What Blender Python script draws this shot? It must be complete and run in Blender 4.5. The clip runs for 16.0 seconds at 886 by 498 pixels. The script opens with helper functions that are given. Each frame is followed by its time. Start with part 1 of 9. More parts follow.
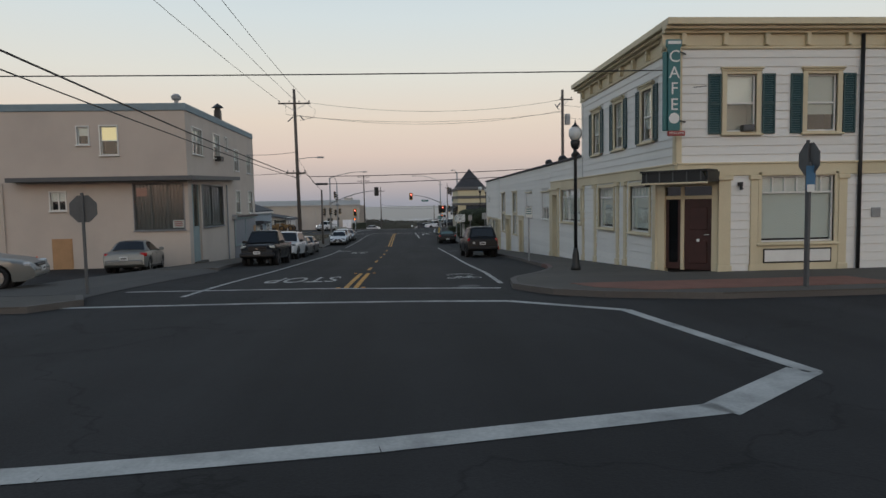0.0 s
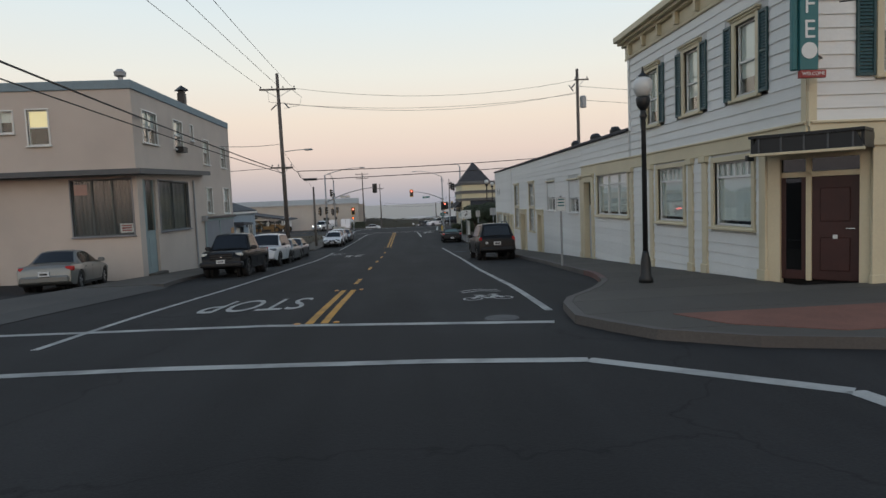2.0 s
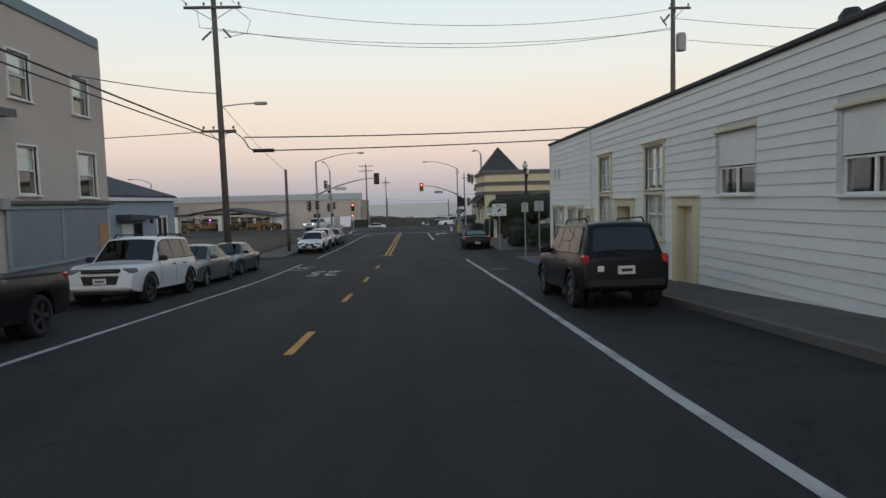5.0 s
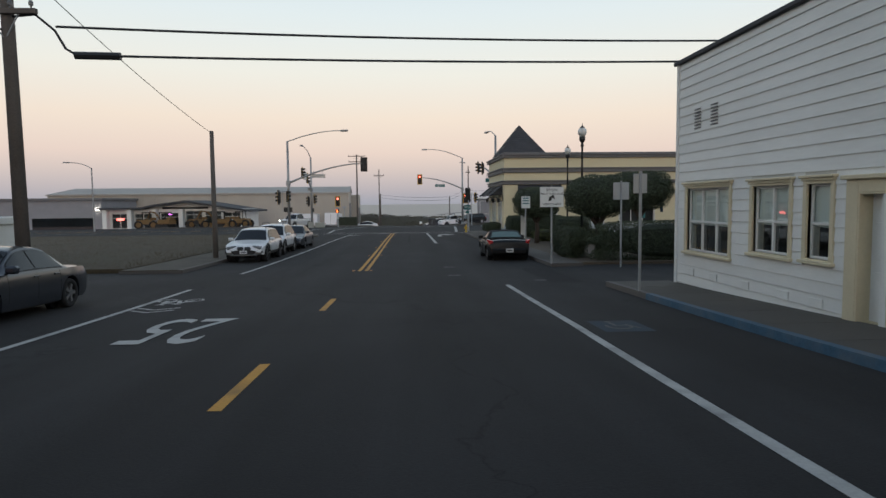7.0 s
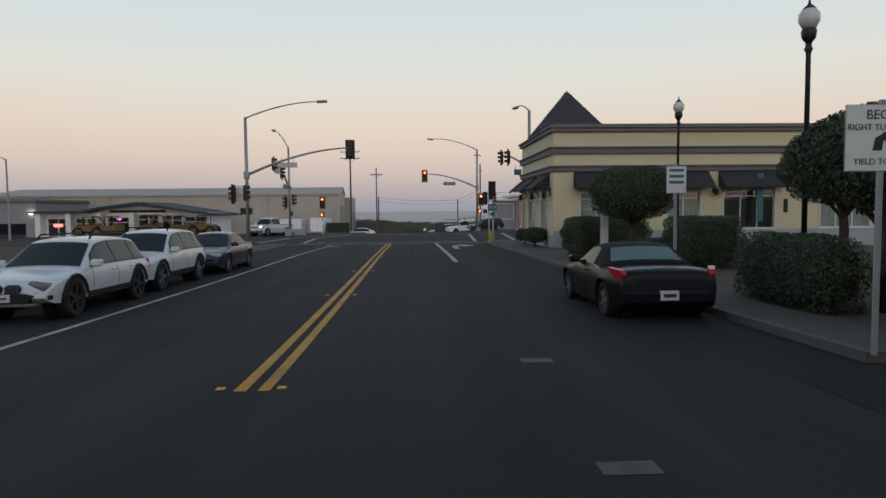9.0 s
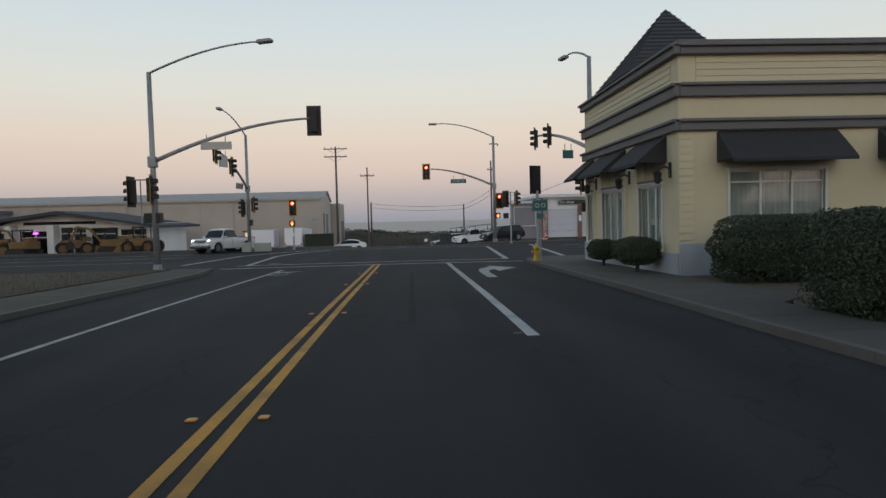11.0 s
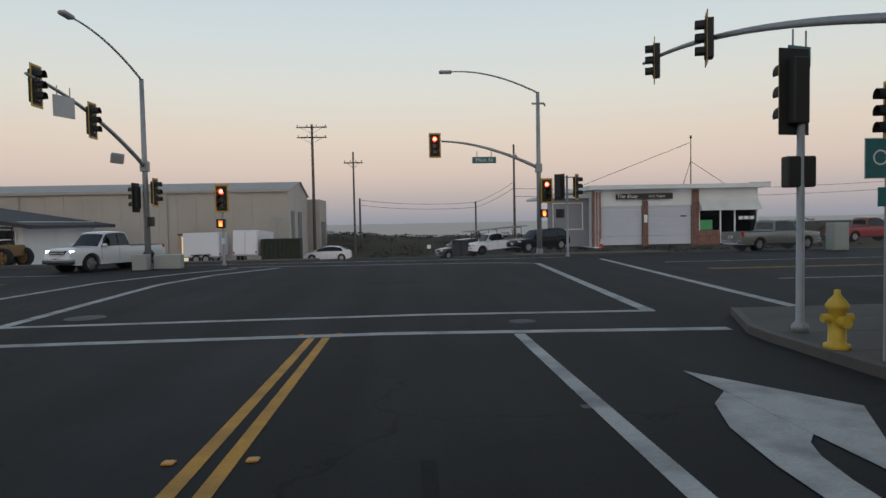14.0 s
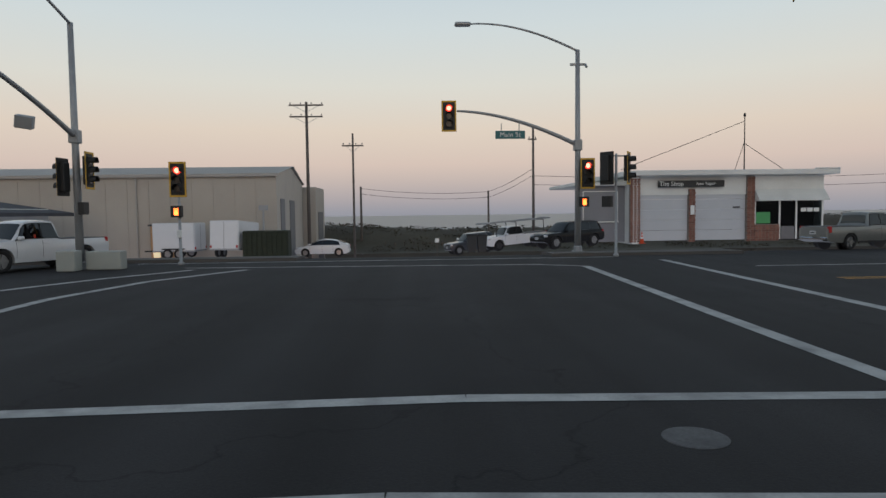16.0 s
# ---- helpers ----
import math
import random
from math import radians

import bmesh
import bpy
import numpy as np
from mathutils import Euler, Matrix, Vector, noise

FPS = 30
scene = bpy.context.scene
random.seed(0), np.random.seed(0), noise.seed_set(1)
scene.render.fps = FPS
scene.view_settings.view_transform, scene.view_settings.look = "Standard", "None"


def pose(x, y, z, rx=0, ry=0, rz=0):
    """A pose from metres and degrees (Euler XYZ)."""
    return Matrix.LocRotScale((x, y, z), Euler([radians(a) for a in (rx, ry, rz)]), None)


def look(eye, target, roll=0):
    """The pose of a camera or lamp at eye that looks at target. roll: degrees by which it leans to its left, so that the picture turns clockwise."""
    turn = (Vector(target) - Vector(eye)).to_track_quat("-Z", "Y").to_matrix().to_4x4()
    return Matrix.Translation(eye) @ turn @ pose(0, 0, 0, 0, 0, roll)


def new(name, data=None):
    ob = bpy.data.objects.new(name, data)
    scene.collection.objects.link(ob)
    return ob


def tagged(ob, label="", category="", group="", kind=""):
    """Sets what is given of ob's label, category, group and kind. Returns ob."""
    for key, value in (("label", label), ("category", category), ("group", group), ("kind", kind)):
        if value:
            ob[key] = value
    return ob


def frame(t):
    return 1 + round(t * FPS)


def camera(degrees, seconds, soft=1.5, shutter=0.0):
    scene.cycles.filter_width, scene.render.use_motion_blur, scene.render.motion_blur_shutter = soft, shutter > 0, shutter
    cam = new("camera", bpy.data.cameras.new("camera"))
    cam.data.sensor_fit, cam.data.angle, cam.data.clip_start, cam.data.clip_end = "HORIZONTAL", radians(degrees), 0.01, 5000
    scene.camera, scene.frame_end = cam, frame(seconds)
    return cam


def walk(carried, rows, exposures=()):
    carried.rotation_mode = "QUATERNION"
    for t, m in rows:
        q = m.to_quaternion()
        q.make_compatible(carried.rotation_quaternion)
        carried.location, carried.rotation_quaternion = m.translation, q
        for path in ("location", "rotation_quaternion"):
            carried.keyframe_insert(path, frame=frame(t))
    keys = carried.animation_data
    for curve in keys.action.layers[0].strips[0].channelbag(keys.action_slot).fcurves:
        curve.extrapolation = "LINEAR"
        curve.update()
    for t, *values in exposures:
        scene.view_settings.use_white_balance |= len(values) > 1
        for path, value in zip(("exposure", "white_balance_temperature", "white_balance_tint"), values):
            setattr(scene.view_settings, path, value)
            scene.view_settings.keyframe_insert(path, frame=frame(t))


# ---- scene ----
cam = camera(69.0, 16.0)
PATH = [
    (0, (1.412, -0.556, 1.638), (1.535, 1.436, 1.496), -1.07),
    (0.5, (1.472, 0.445, 1.580), (1.592, 2.436, 1.428), -1.81),
    (1, (1.517, 1.745, 1.526), (1.634, 3.736, 1.372), -2.01),
    (1.5, (1.540, 3.366, 1.491), (1.656, 5.357, 1.338), -2.11),
    (2, (1.559, 5.361, 1.450), (1.675, 7.352, 1.300), -2.33),
    (2.5, (1.592, 7.629, 1.384), (1.706, 9.620, 1.238), -2.18),
    (3, (1.636, 10.175, 1.292), (1.749, 12.166, 1.142), -2.60),
    (3.5, (1.699, 12.905, 1.181), (1.813, 14.895, 1.010), -2.44),
    (4, (1.768, 15.902, 1.066), (1.863, 17.894, 0.919), -2.01),
    (6.5, (1.817, 35.248, 0.196), (1.916, 37.239, 0.042), -0.85),
    (7, (1.848, 39.307, -0.029), (1.947, 41.299, -0.175), -0.55),
    (7.5, (1.855, 43.560, -0.228), (1.951, 45.553, -0.368), -0.50),
    (8, (1.823, 47.824, -0.375), (1.920, 49.817, -0.507), -0.29),
    (8.5, (1.778, 51.982, -0.501), (1.872, 53.976, -0.628), -0.66),
    (9, (1.775, 56.201, -0.654), (1.868, 58.195, -0.777), -0.56),
    (11.5, (1.702, 76.486, -1.023), (1.800, 78.482, -1.115), -1.54),
    (12, (1.669, 80.171, -1.036), (1.771, 82.167, -1.129), -1.43),
    (12.5, (1.663, 83.503, -1.077), (1.765, 85.498, -1.170), -1.02),
    (13, (1.656, 86.639, -1.129), (1.760, 88.634, -1.222), -0.98),
    (13.5, (1.650, 89.656, -1.187), (1.752, 91.651, -1.276), -1.08),
    (14, (1.610, 92.168, -1.181), (1.715, 94.164, -1.268), -1.10),
    (14.5, (1.572, 94.463, -1.187), (1.677, 96.459, -1.274), -1.08),
    (15, (1.533, 96.389, -1.196), (1.633, 98.384, -1.285), -1.23),
    (15.5, (1.532, 98.006, -1.241), (1.626, 100.002, -1.337), -1.00),
    (16, (1.510, 99.269, -1.301), (1.600, 101.264, -1.412), -0.74),
]
walk(cam, [(t, look(eye, target, roll)) for t, eye, target, roll in PATH],
     exposures=[(0, 0.05), (1.5, 0.2), (2.5, 0.28), (7, 0.28), (8, 0.2), (9, 0.07), (11.5, 0.05), (16, -0.02)])

# ---- sky and light: clear dawn, the sun still down behind the camera ----
world = bpy.data.worlds.new("dawn_sky")
scene.world = world
world.use_nodes = True
wn, wl = world.node_tree.nodes, world.node_tree.links
wn.clear()
w_out = wn.new("ShaderNodeOutputWorld")
w_bg = wn.new("ShaderNodeBackground")
w_co = wn.new("ShaderNodeTexCoord")
w_sep = wn.new("ShaderNodeSeparateXYZ")
w_ramp = wn.new("ShaderNodeValToRGB")
wl.new(w_co.outputs["Generated"], w_sep.inputs[0])
w_map = wn.new("ShaderNodeMapRange")
w_map.inputs["From Min"].default_value, w_map.inputs["From Max"].default_value = -0.1, 0.9
wl.new(w_sep.outputs["Z"], w_map.inputs["Value"])
wl.new(w_map.outputs[0], w_ramp.inputs[0])
SKY = ((-0.02, 0.25, 0.27, 0.33), (0.005, 0.31, 0.33, 0.385), (0.035, 0.42, 0.395, 0.43), (0.075, 0.61, 0.495, 0.475),
       (0.125, 0.69, 0.58, 0.51), (0.19, 0.68, 0.66, 0.61), (0.27, 0.61, 0.665, 0.68), (0.38, 0.50, 0.60, 0.68), (0.6, 0.27, 0.35, 0.45), (0.9, 0.17, 0.235, 0.34))
ce = w_ramp.color_ramp.elements
while len(ce) < len(SKY):
    ce.new(0.5)
for e, (h, r, g, b) in zip(ce, SKY):
    e.position, e.color = h + 0.1, (r, g, b, 1)
w_sky = wn.new("ShaderNodeTexSky")
w_sky.sky_type, w_sky.sun_disc, w_sky.sun_elevation, w_sky.sun_rotation = "NISHITA", False, radians(2), radians(180)
w_mix = wn.new("ShaderNodeMix")
w_mix.data_type = "RGBA"
w_mix.inputs["Factor"].default_value = 0.04
wl.new(w_ramp.outputs[0], w_mix.inputs[6])
wl.new(w_sky.outputs[0], w_mix.inputs[7])
wl.new(w_mix.outputs[2], w_bg.inputs["Color"])
w_bg.inputs["Strength"].default_value = 1.0
wl.new(w_bg.outputs[0], w_out.inputs[0])

glow = new("dawn_sun", bpy.data.lights.new("dawn_sun", "SUN"))
glow.data.energy, glow.data.angle, glow.data.color = 0.3, radians(50), (1.0, 0.86, 0.74)
glow.matrix_basis = look((6, -60, 22), (0, 0, 0))


# ---- materials ----
MATS = {}


def mat(name, col, rough=0.7, metal=0.0, var=0.12, scale=3.0, bump=0.1, fine=40.0, stain=None, stain_amt=0.25, stain_scale=0.6, spec=0.5, rand=0.0, coat=0.0):
    """Base colour with grain at two scales, optional stains and relief."""
    m = bpy.data.materials.new(name)
    m.use_nodes = True
    n, l = m.node_tree.nodes, m.node_tree.links
    b = n["Principled BSDF"]
    b.inputs["Roughness"].default_value, b.inputs["Metallic"].default_value = rough, metal
    b.inputs["Specular IOR Level"].default_value = spec
    b.inputs["Coat Weight"].default_value = coat
    co = n.new("ShaderNodeTexCoord")
    t1, t2 = n.new("ShaderNodeTexNoise"), n.new("ShaderNodeTexNoise")
    t1.inputs["Scale"].default_value, t1.inputs["Detail"].default_value = scale, 5
    t2.inputs["Scale"].default_value, t2.inputs["Detail"].default_value = fine, 3
    l.new(co.outputs["Object"], t1.inputs["Vector"])
    l.new(co.outputs["Object"], t2.inputs["Vector"])
    add = n.new("ShaderNodeMath")
    add.operation = "ADD"
    l.new(t1.outputs[0], add.inputs[0])
    l.new(t2.outputs[0], add.inputs[1])
    mr = n.new("ShaderNodeMapRange")
    mr.inputs["From Min"].default_value, mr.inputs["From Max"].default_value = 0.6, 1.4
    mr.inputs["To Min"].default_value, mr.inputs["To Max"].default_value = 1 - var, 1 + var
    l.new(add.outputs[0], mr.inputs["Value"])
    val = mr.outputs[0]
    if rand:
        info = n.new("ShaderNodeObjectInfo")
        r2 = n.new("ShaderNodeMapRange")
        r2.inputs["To Min"].default_value, r2.inputs["To Max"].default_value = 1 - rand, 1 + rand
        l.new(info.outputs["Random"], r2.inputs["Value"])
        mu = n.new("ShaderNodeMath")
        mu.operation = "MULTIPLY"
        l.new(val, mu.inputs[0])
        l.new(r2.outputs[0], mu.inputs[1])
        val = mu.outputs[0]
    mixc = n.new("ShaderNodeVectorMath")
    mixc.operation = "SCALE"
    mixc.inputs[0].default_value = col
    l.new(val, mixc.inputs["Scale"])
    out = mixc.outputs[0]
    if stain:
        t3 = n.new("ShaderNodeTexNoise")
        t3.inputs["Scale"].default_value, t3.inputs["Detail"].default_value = stain_scale, 6
        l.new(co.outputs["Object"], t3.inputs["Vector"])
        sr = n.new("ShaderNodeMapRange")
        sr.inputs["From Min"].default_value, sr.inputs["From Max"].default_value = 0.45, 0.75
        sr.inputs["To Max"].default_value = stain_amt
        l.new(t3.outputs[0], sr.inputs["Value"])
        mx = n.new("ShaderNodeMix")
        mx.data_type = "RGBA"
        mx.inputs[7].default_value = (*stain, 1)
        l.new(sr.outputs[0], mx.inputs["Factor"])
        l.new(out, mx.inputs[6])
        out = mx.outputs[2]
    l.new(out, b.inputs["Base Color"])
    if bump:
        bp = n.new("ShaderNodeBump")
        bp.inputs["Strength"].default_value, bp.inputs["Distance"].default_value = bump, 0.01
        l.new(t2.outputs[0], bp.inputs["Height"])
        l.new(bp.outputs[0], b.inputs["Normal"])
    MATS[name] = m
    return m


def glass(name, tint=(0.75, 0.8, 0.8), rough=0.02, most=0.85):
    """Thin window glass: clear, with a reflection that grows at a slant."""
    m = bpy.data.materials.new(name)
    m.use_nodes = True
    n, l = m.node_tree.nodes, m.node_tree.links
    n.clear()
    o, mx, tr, gl, fr = (n.new("ShaderNode" + k) for k in ("OutputMaterial", "MixShader", "BsdfTransparent", "BsdfGlossy", "LayerWeight"))
    tr.inputs["Color"].default_value = (*tint, 1)
    gl.inputs["Roughness"].default_value = rough
    gl.inputs["Color"].default_value = (1, 1, 1, 1)
    pw, mr = n.new("ShaderNodeMath"), n.new("ShaderNodeMapRange")
    pw.operation, pw.inputs[1].default_value = "POWER", 4.0
    mr.inputs["To Min"].default_value, mr.inputs["To Max"].default_value = min(0.06, most * 0.3), most
    l.new(fr.outputs["Facing"], pw.inputs[0])
    l.new(pw.outputs[0], mr.inputs["Value"])
    l.new(mr.outputs[0], mx.inputs[0])
    l.new(tr.outputs[0], mx.inputs[1])
    l.new(gl.outputs[0], mx.inputs[2])
    l.new(mx.outputs[0], o.inputs[0])
    MATS[name] = m
    return m


def lit(name, col, strength):
    m = bpy.data.materials.new(name)
    m.use_nodes = True
    b = m.node_tree.nodes["Principled BSDF"]
    b.inputs["Base Color"].default_value = (*col, 1)
    b.inputs["Emission Color"].default_value = (*col, 1)
    b.inputs["Emission Strength"].default_value = strength
    MATS[name] = m
    return m


mat("asphalt", (0.0255, 0.0252, 0.0255), 0.88, spec=0.24, var=0.3, scale=0.35, fine=45, bump=0.5, stain=(0.016, 0.016, 0.017), stain_amt=0.75, stain_scale=0.16)


def streaks(name, sx, sy, amount):
    """Long wear streaks along the street over a material's colour, with thin meandering cracks."""
    n, l = MATS[name].node_tree.nodes, MATS[name].node_tree.links
    b = n["Principled BSDF"]
    src = b.inputs["Base Color"].links[0].from_socket
    co, mp, tx, mr = n.new("ShaderNodeTexCoord"), n.new("ShaderNodeMapping"), n.new("ShaderNodeTexNoise"), n.new("ShaderNodeMapRange")
    mp.inputs["Scale"].default_value = (sx, sy, 1.0)
    tx.inputs["Scale"].default_value, tx.inputs["Detail"].default_value = 1.0, 5
    mr.inputs["From Min"].default_value, mr.inputs["From Max"].default_value = 0.3, 0.7
    mr.inputs["To Min"].default_value, mr.inputs["To Max"].default_value = 1 - amount, 1 + amount
    l.new(co.outputs["Object"], mp.inputs["Vector"])
    l.new(mp.outputs[0], tx.inputs["Vector"])
    l.new(tx.outputs[0], mr.inputs["Value"])
    wob, add = n.new("ShaderNodeTexNoise"), n.new("ShaderNodeVectorMath")
    wob.inputs["Scale"].default_value, wob.inputs["Detail"].default_value = 0.9, 4
    add.operation = "MULTIPLY_ADD"
    add.inputs[1].default_value = (2.2, 2.2, 0)
    l.new(co.outputs["Object"], wob.inputs["Vector"])
    l.new(wob.outputs["Color"], add.inputs[0])
    l.new(co.outputs["Object"], add.inputs[2])
    vo, cr = n.new("ShaderNodeTexVoronoi"), n.new("ShaderNodeMapRange")
    vo.feature = "DISTANCE_TO_EDGE"
    vo.inputs["Scale"].default_value = 0.16
    l.new(add.outputs[0], vo.inputs["Vector"])
    cr.inputs["From Min"].default_value, cr.inputs["From Max"].default_value = 0.0, 0.006
    cr.inputs["To Min"].default_value, cr.inputs["To Max"].default_value = 0.55, 1.0
    l.new(vo.outputs["Distance"], cr.inputs["Value"])
    mu = n.new("ShaderNodeMath")
    mu.operation = "MULTIPLY"
    l.new(mr.outputs[0], mu.inputs[0])
    l.new(cr.outputs[0], mu.inputs[1])
    sc_ = n.new("ShaderNodeVectorMath")
    sc_.operation = "SCALE"
    l.new(src, sc_.inputs[0])
    l.new(mu.outputs[0], sc_.inputs["Scale"])
    l.new(sc_.outputs[0], b.inputs["Base Color"])


streaks("asphalt", 0.9, 0.045, 0.28)
mat("asphalt_patch", (0.018, 0.018, 0.019), 0.9, spec=0.2, var=0.25, scale=0.8, fine=60, bump=0.5)
mat("concrete", (0.080, 0.072, 0.061), 0.85, var=0.18, scale=0.9, fine=30, bump=0.3, stain=(0.06, 0.055, 0.05), stain_amt=0.6, stain_scale=0.4, rand=0.08)
mat("brick_paving", (0.20, 0.085, 0.06), 0.85, var=0.25, scale=2, fine=25, bump=0.4)
mat("kerb", (0.11, 0.10, 0.092), 0.85, var=0.2, scale=1.2, fine=30, bump=0.3, stain=(0.07, 0.06, 0.055), stain_amt=0.7)
mat("kerb_blue", (0.03, 0.10, 0.17), 0.7, var=0.3, scale=2, fine=25, stain=(0.12, 0.12, 0.12), stain_amt=0.6, stain_scale=2)
mat("kerb_red", (0.13, 0.055, 0.048), 0.7, var=0.3, scale=2, fine=25, stain=(0.12, 0.11, 0.10), stain_amt=0.6, stain_scale=2)
mat("paint_white", (0.42, 0.42, 0.40), 0.75, var=0.2, scale=2.5, fine=30, bump=0.3, stain=(0.10, 0.10, 0.10), stain_amt=0.75, stain_scale=1.6)
mat("paint_yellow", (0.55, 0.27, 0.035), 0.75, var=0.2, scale=2.5, fine=30, bump=0.3, stain=(0.12, 0.08, 0.04), stain_amt=0.6, stain_scale=1.6)
mat("paint_faint", (0.10, 0.10, 0.10), 0.8, var=0.3, scale=4, fine=30, bump=0.3, stain=(0.035, 0.035, 0.036), stain_amt=0.9, stain_scale=3)
mat("paint_blue", (0.010, 0.032, 0.052), 0.8, var=0.3, scale=2.5, fine=30, stain=(0.022, 0.024, 0.027), stain_amt=0.85, stain_scale=2)
mat("siding_white", (0.74, 0.745, 0.72), 0.6, var=0.05, scale=1.2, fine=22, bump=0.15, stain=(0.50, 0.50, 0.47), stain_amt=0.4, stain_scale=0.9, rand=0.045)
mat("backing_white", (0.55, 0.55, 0.53), 0.8, var=0.1, scale=1.2)
mat("trim_cream", (0.62, 0.55, 0.38), 0.55, var=0.06, scale=1.5, fine=20, bump=0.1, stain=(0.40, 0.34, 0.23), stain_amt=0.35)
mat("trim_white", (0.72, 0.72, 0.69), 0.5, var=0.05, scale=2, bump=0.05)
mat("shutter_green", (0.018, 0.062, 0.066), 0.5, var=0.15, scale=3, bump=0.1)
mat("poster_faded", (0.36, 0.17, 0.15), 0.6, var=0.15, scale=4, bump=0)
# opaque rear window; sky light showing through is put into its pale green
mat("rear_sky_tint", (0.10, 0.16, 0.15), 0.12, var=0.1, scale=2, bump=0, spec=0.8)
mat("concrete_dirty", (0.066, 0.056, 0.043), 0.9, var=0.25, scale=0.9, fine=30, bump=0.4, stain=(0.045, 0.042, 0.026), stain_amt=0.75, stain_scale=0.5, rand=0.08)
mat("poster_green", (0.06, 0.30, 0.10), 0.5, var=0.1, scale=3, bump=0)
mat("apron", (0.075, 0.070, 0.064), 0.9, var=0.25, scale=0.6, fine=30, bump=0.4, stain=(0.03, 0.03, 0.03), stain_amt=0.7, stain_scale=0.3)
mat("sign_green", (0.03, 0.15, 0.16), 0.5, var=0.12, scale=3, bump=0.05)
mat("sign_red", (0.30, 0.035, 0.03), 0.5, var=0.12, scale=3, bump=0.05)
mat("letter_white", (0.72, 0.74, 0.72), 0.5, var=0.05)
mat("letter_black", (0.02, 0.02, 0.02), 0.6, var=0.1)
mat("door_wood", (0.045, 0.014, 0.012), 0.45, var=0.3, scale=4, fine=60, bump=0.15)
mat("stucco_pink", (0.53, 0.465, 0.41), 0.9, var=0.06, scale=0.7, fine=30, bump=0.35, stain=(0.40, 0.355, 0.32), stain_amt=0.45, stain_scale=0.5)
mat("stucco_teal", (0.26, 0.33, 0.335), 0.8, var=0.15, scale=1.5, fine=30, bump=0.2)
mat("fascia_blue", (0.20, 0.265, 0.30), 0.7, var=0.12, scale=2, fine=20)
mat("stucco_grey", (0.24, 0.24, 0.255), 0.9, var=0.1, scale=1, fine=30, bump=0.3)
mat("plywood", (0.42, 0.25, 0.13), 0.8, var=0.15, scale=2, fine=18, bump=0.1)
mat("roof_dark", (0.05, 0.052, 0.058), 0.85, var=0.2, scale=1.5, fine=25, bump=0.3)
mat("roof_shingle", (0.055, 0.06, 0.07), 0.8, var=0.25, scale=2, fine=18, bump=0.5)
mat("metal_dark", (0.022, 0.024, 0.026), 0.45, 0.3, var=0.2, scale=4, bump=0.05)
mat("metal_galv", (0.33, 0.345, 0.355), 0.55, 0.35, var=0.15, scale=4, bump=0.05, stain=(0.22, 0.22, 0.22), stain_amt=0.4, stain_scale=1.2)
mat("metal_dull", (0.10, 0.105, 0.11), 0.6, 0.3, var=0.15, scale=4, bump=0.05)
mat("sign_blue", (0.04, 0.14, 0.26), 0.5, var=0.1, scale=4, bump=0)
mat("metal_sign", (0.42, 0.43, 0.43), 0.45, 0.4, var=0.1, scale=2, bump=0.03)
mat("pole_wood", (0.115, 0.102, 0.092), 0.9, var=0.25, scale=2, fine=30, bump=0.5)
mat("insulator", (0.10, 0.11, 0.12), 0.3, var=0.1)
mat("wire", (0.015, 0.015, 0.016), 0.6, var=0.0, bump=0)
mat("signal_yellow", (0.62, 0.36, 0.03), 0.5, var=0.1, scale=3)
mat("signal_black", (0.018, 0.018, 0.018), 0.6, var=0.15, scale=4)
mat("lens_dark", (0.03, 0.03, 0.028), 0.25, var=0.1)
mat("cream_wall", (0.63, 0.57, 0.39), 0.75, var=0.05, scale=0.8, fine=25, bump=0.2, stain=(0.50, 0.43, 0.26), stain_amt=0.3, rand=0.02)
mat("band_grey", (0.145, 0.145, 0.15), 0.7, var=0.12, scale=1.5, fine=20)
mat("plinth_blue", (0.38, 0.42, 0.45), 0.85, var=0.1, scale=1, fine=25, bump=0.3, stain=(0.24, 0.27, 0.29), stain_amt=0.5)
mat("awning", (0.035, 0.036, 0.04), 0.9, var=0.2, scale=3, fine=60, bump=0.2)
mat("warehouse_tan", (0.40, 0.365, 0.315), 0.6, 0.1, var=0.05, scale=0.5, fine=10, bump=0.05, stain=(0.30, 0.27, 0.24), stain_amt=0.35, stain_scale=0.3)
mat("warehouse_roof", (0.36, 0.34, 0.31), 0.7, 0.0, var=0.1, scale=0.6, fine=10)
mat("house_blue", (0.30, 0.36, 0.42), 0.75, var=0.08, scale=1.5, fine=20)
mat("shop_white", (0.66, 0.67, 0.64), 0.6, var=0.06, scale=1, fine=15, stain=(0.48, 0.48, 0.45), stain_amt=0.35)
mat("door_grey", (0.46, 0.48, 0.50), 0.55, var=0.06, scale=1.2, fine=15)
mat("brick_red", (0.19, 0.085, 0.06), 0.85, var=0.2, scale=6, fine=30, bump=0.3, rand=0.25)
mat("mortar", (0.21, 0.17, 0.145), 0.9, var=0.15, scale=6, fine=40)
mat("soil", (0.085, 0.065, 0.045), 0.95, var=0.3, scale=0.8, fine=12, bump=0.6)
mat("grass_dry", (0.060, 0.046, 0.026), 0.95, var=0.35, scale=0.5, fine=9, bump=0.5, stain=(0.042, 0.042, 0.022), stain_amt=0.7, stain_scale=0.25)
mat("blade", (0.072, 0.056, 0.030), 0.9, var=0.3, scale=0.4, fine=5, bump=0)
mat("leaf", (0.046, 0.064, 0.033), 0.65, var=0.35, scale=1.5, fine=9, bump=0)
mat("leaf_light", (0.085, 0.10, 0.035), 0.7, var=0.35, scale=1.5, fine=9, bump=0)
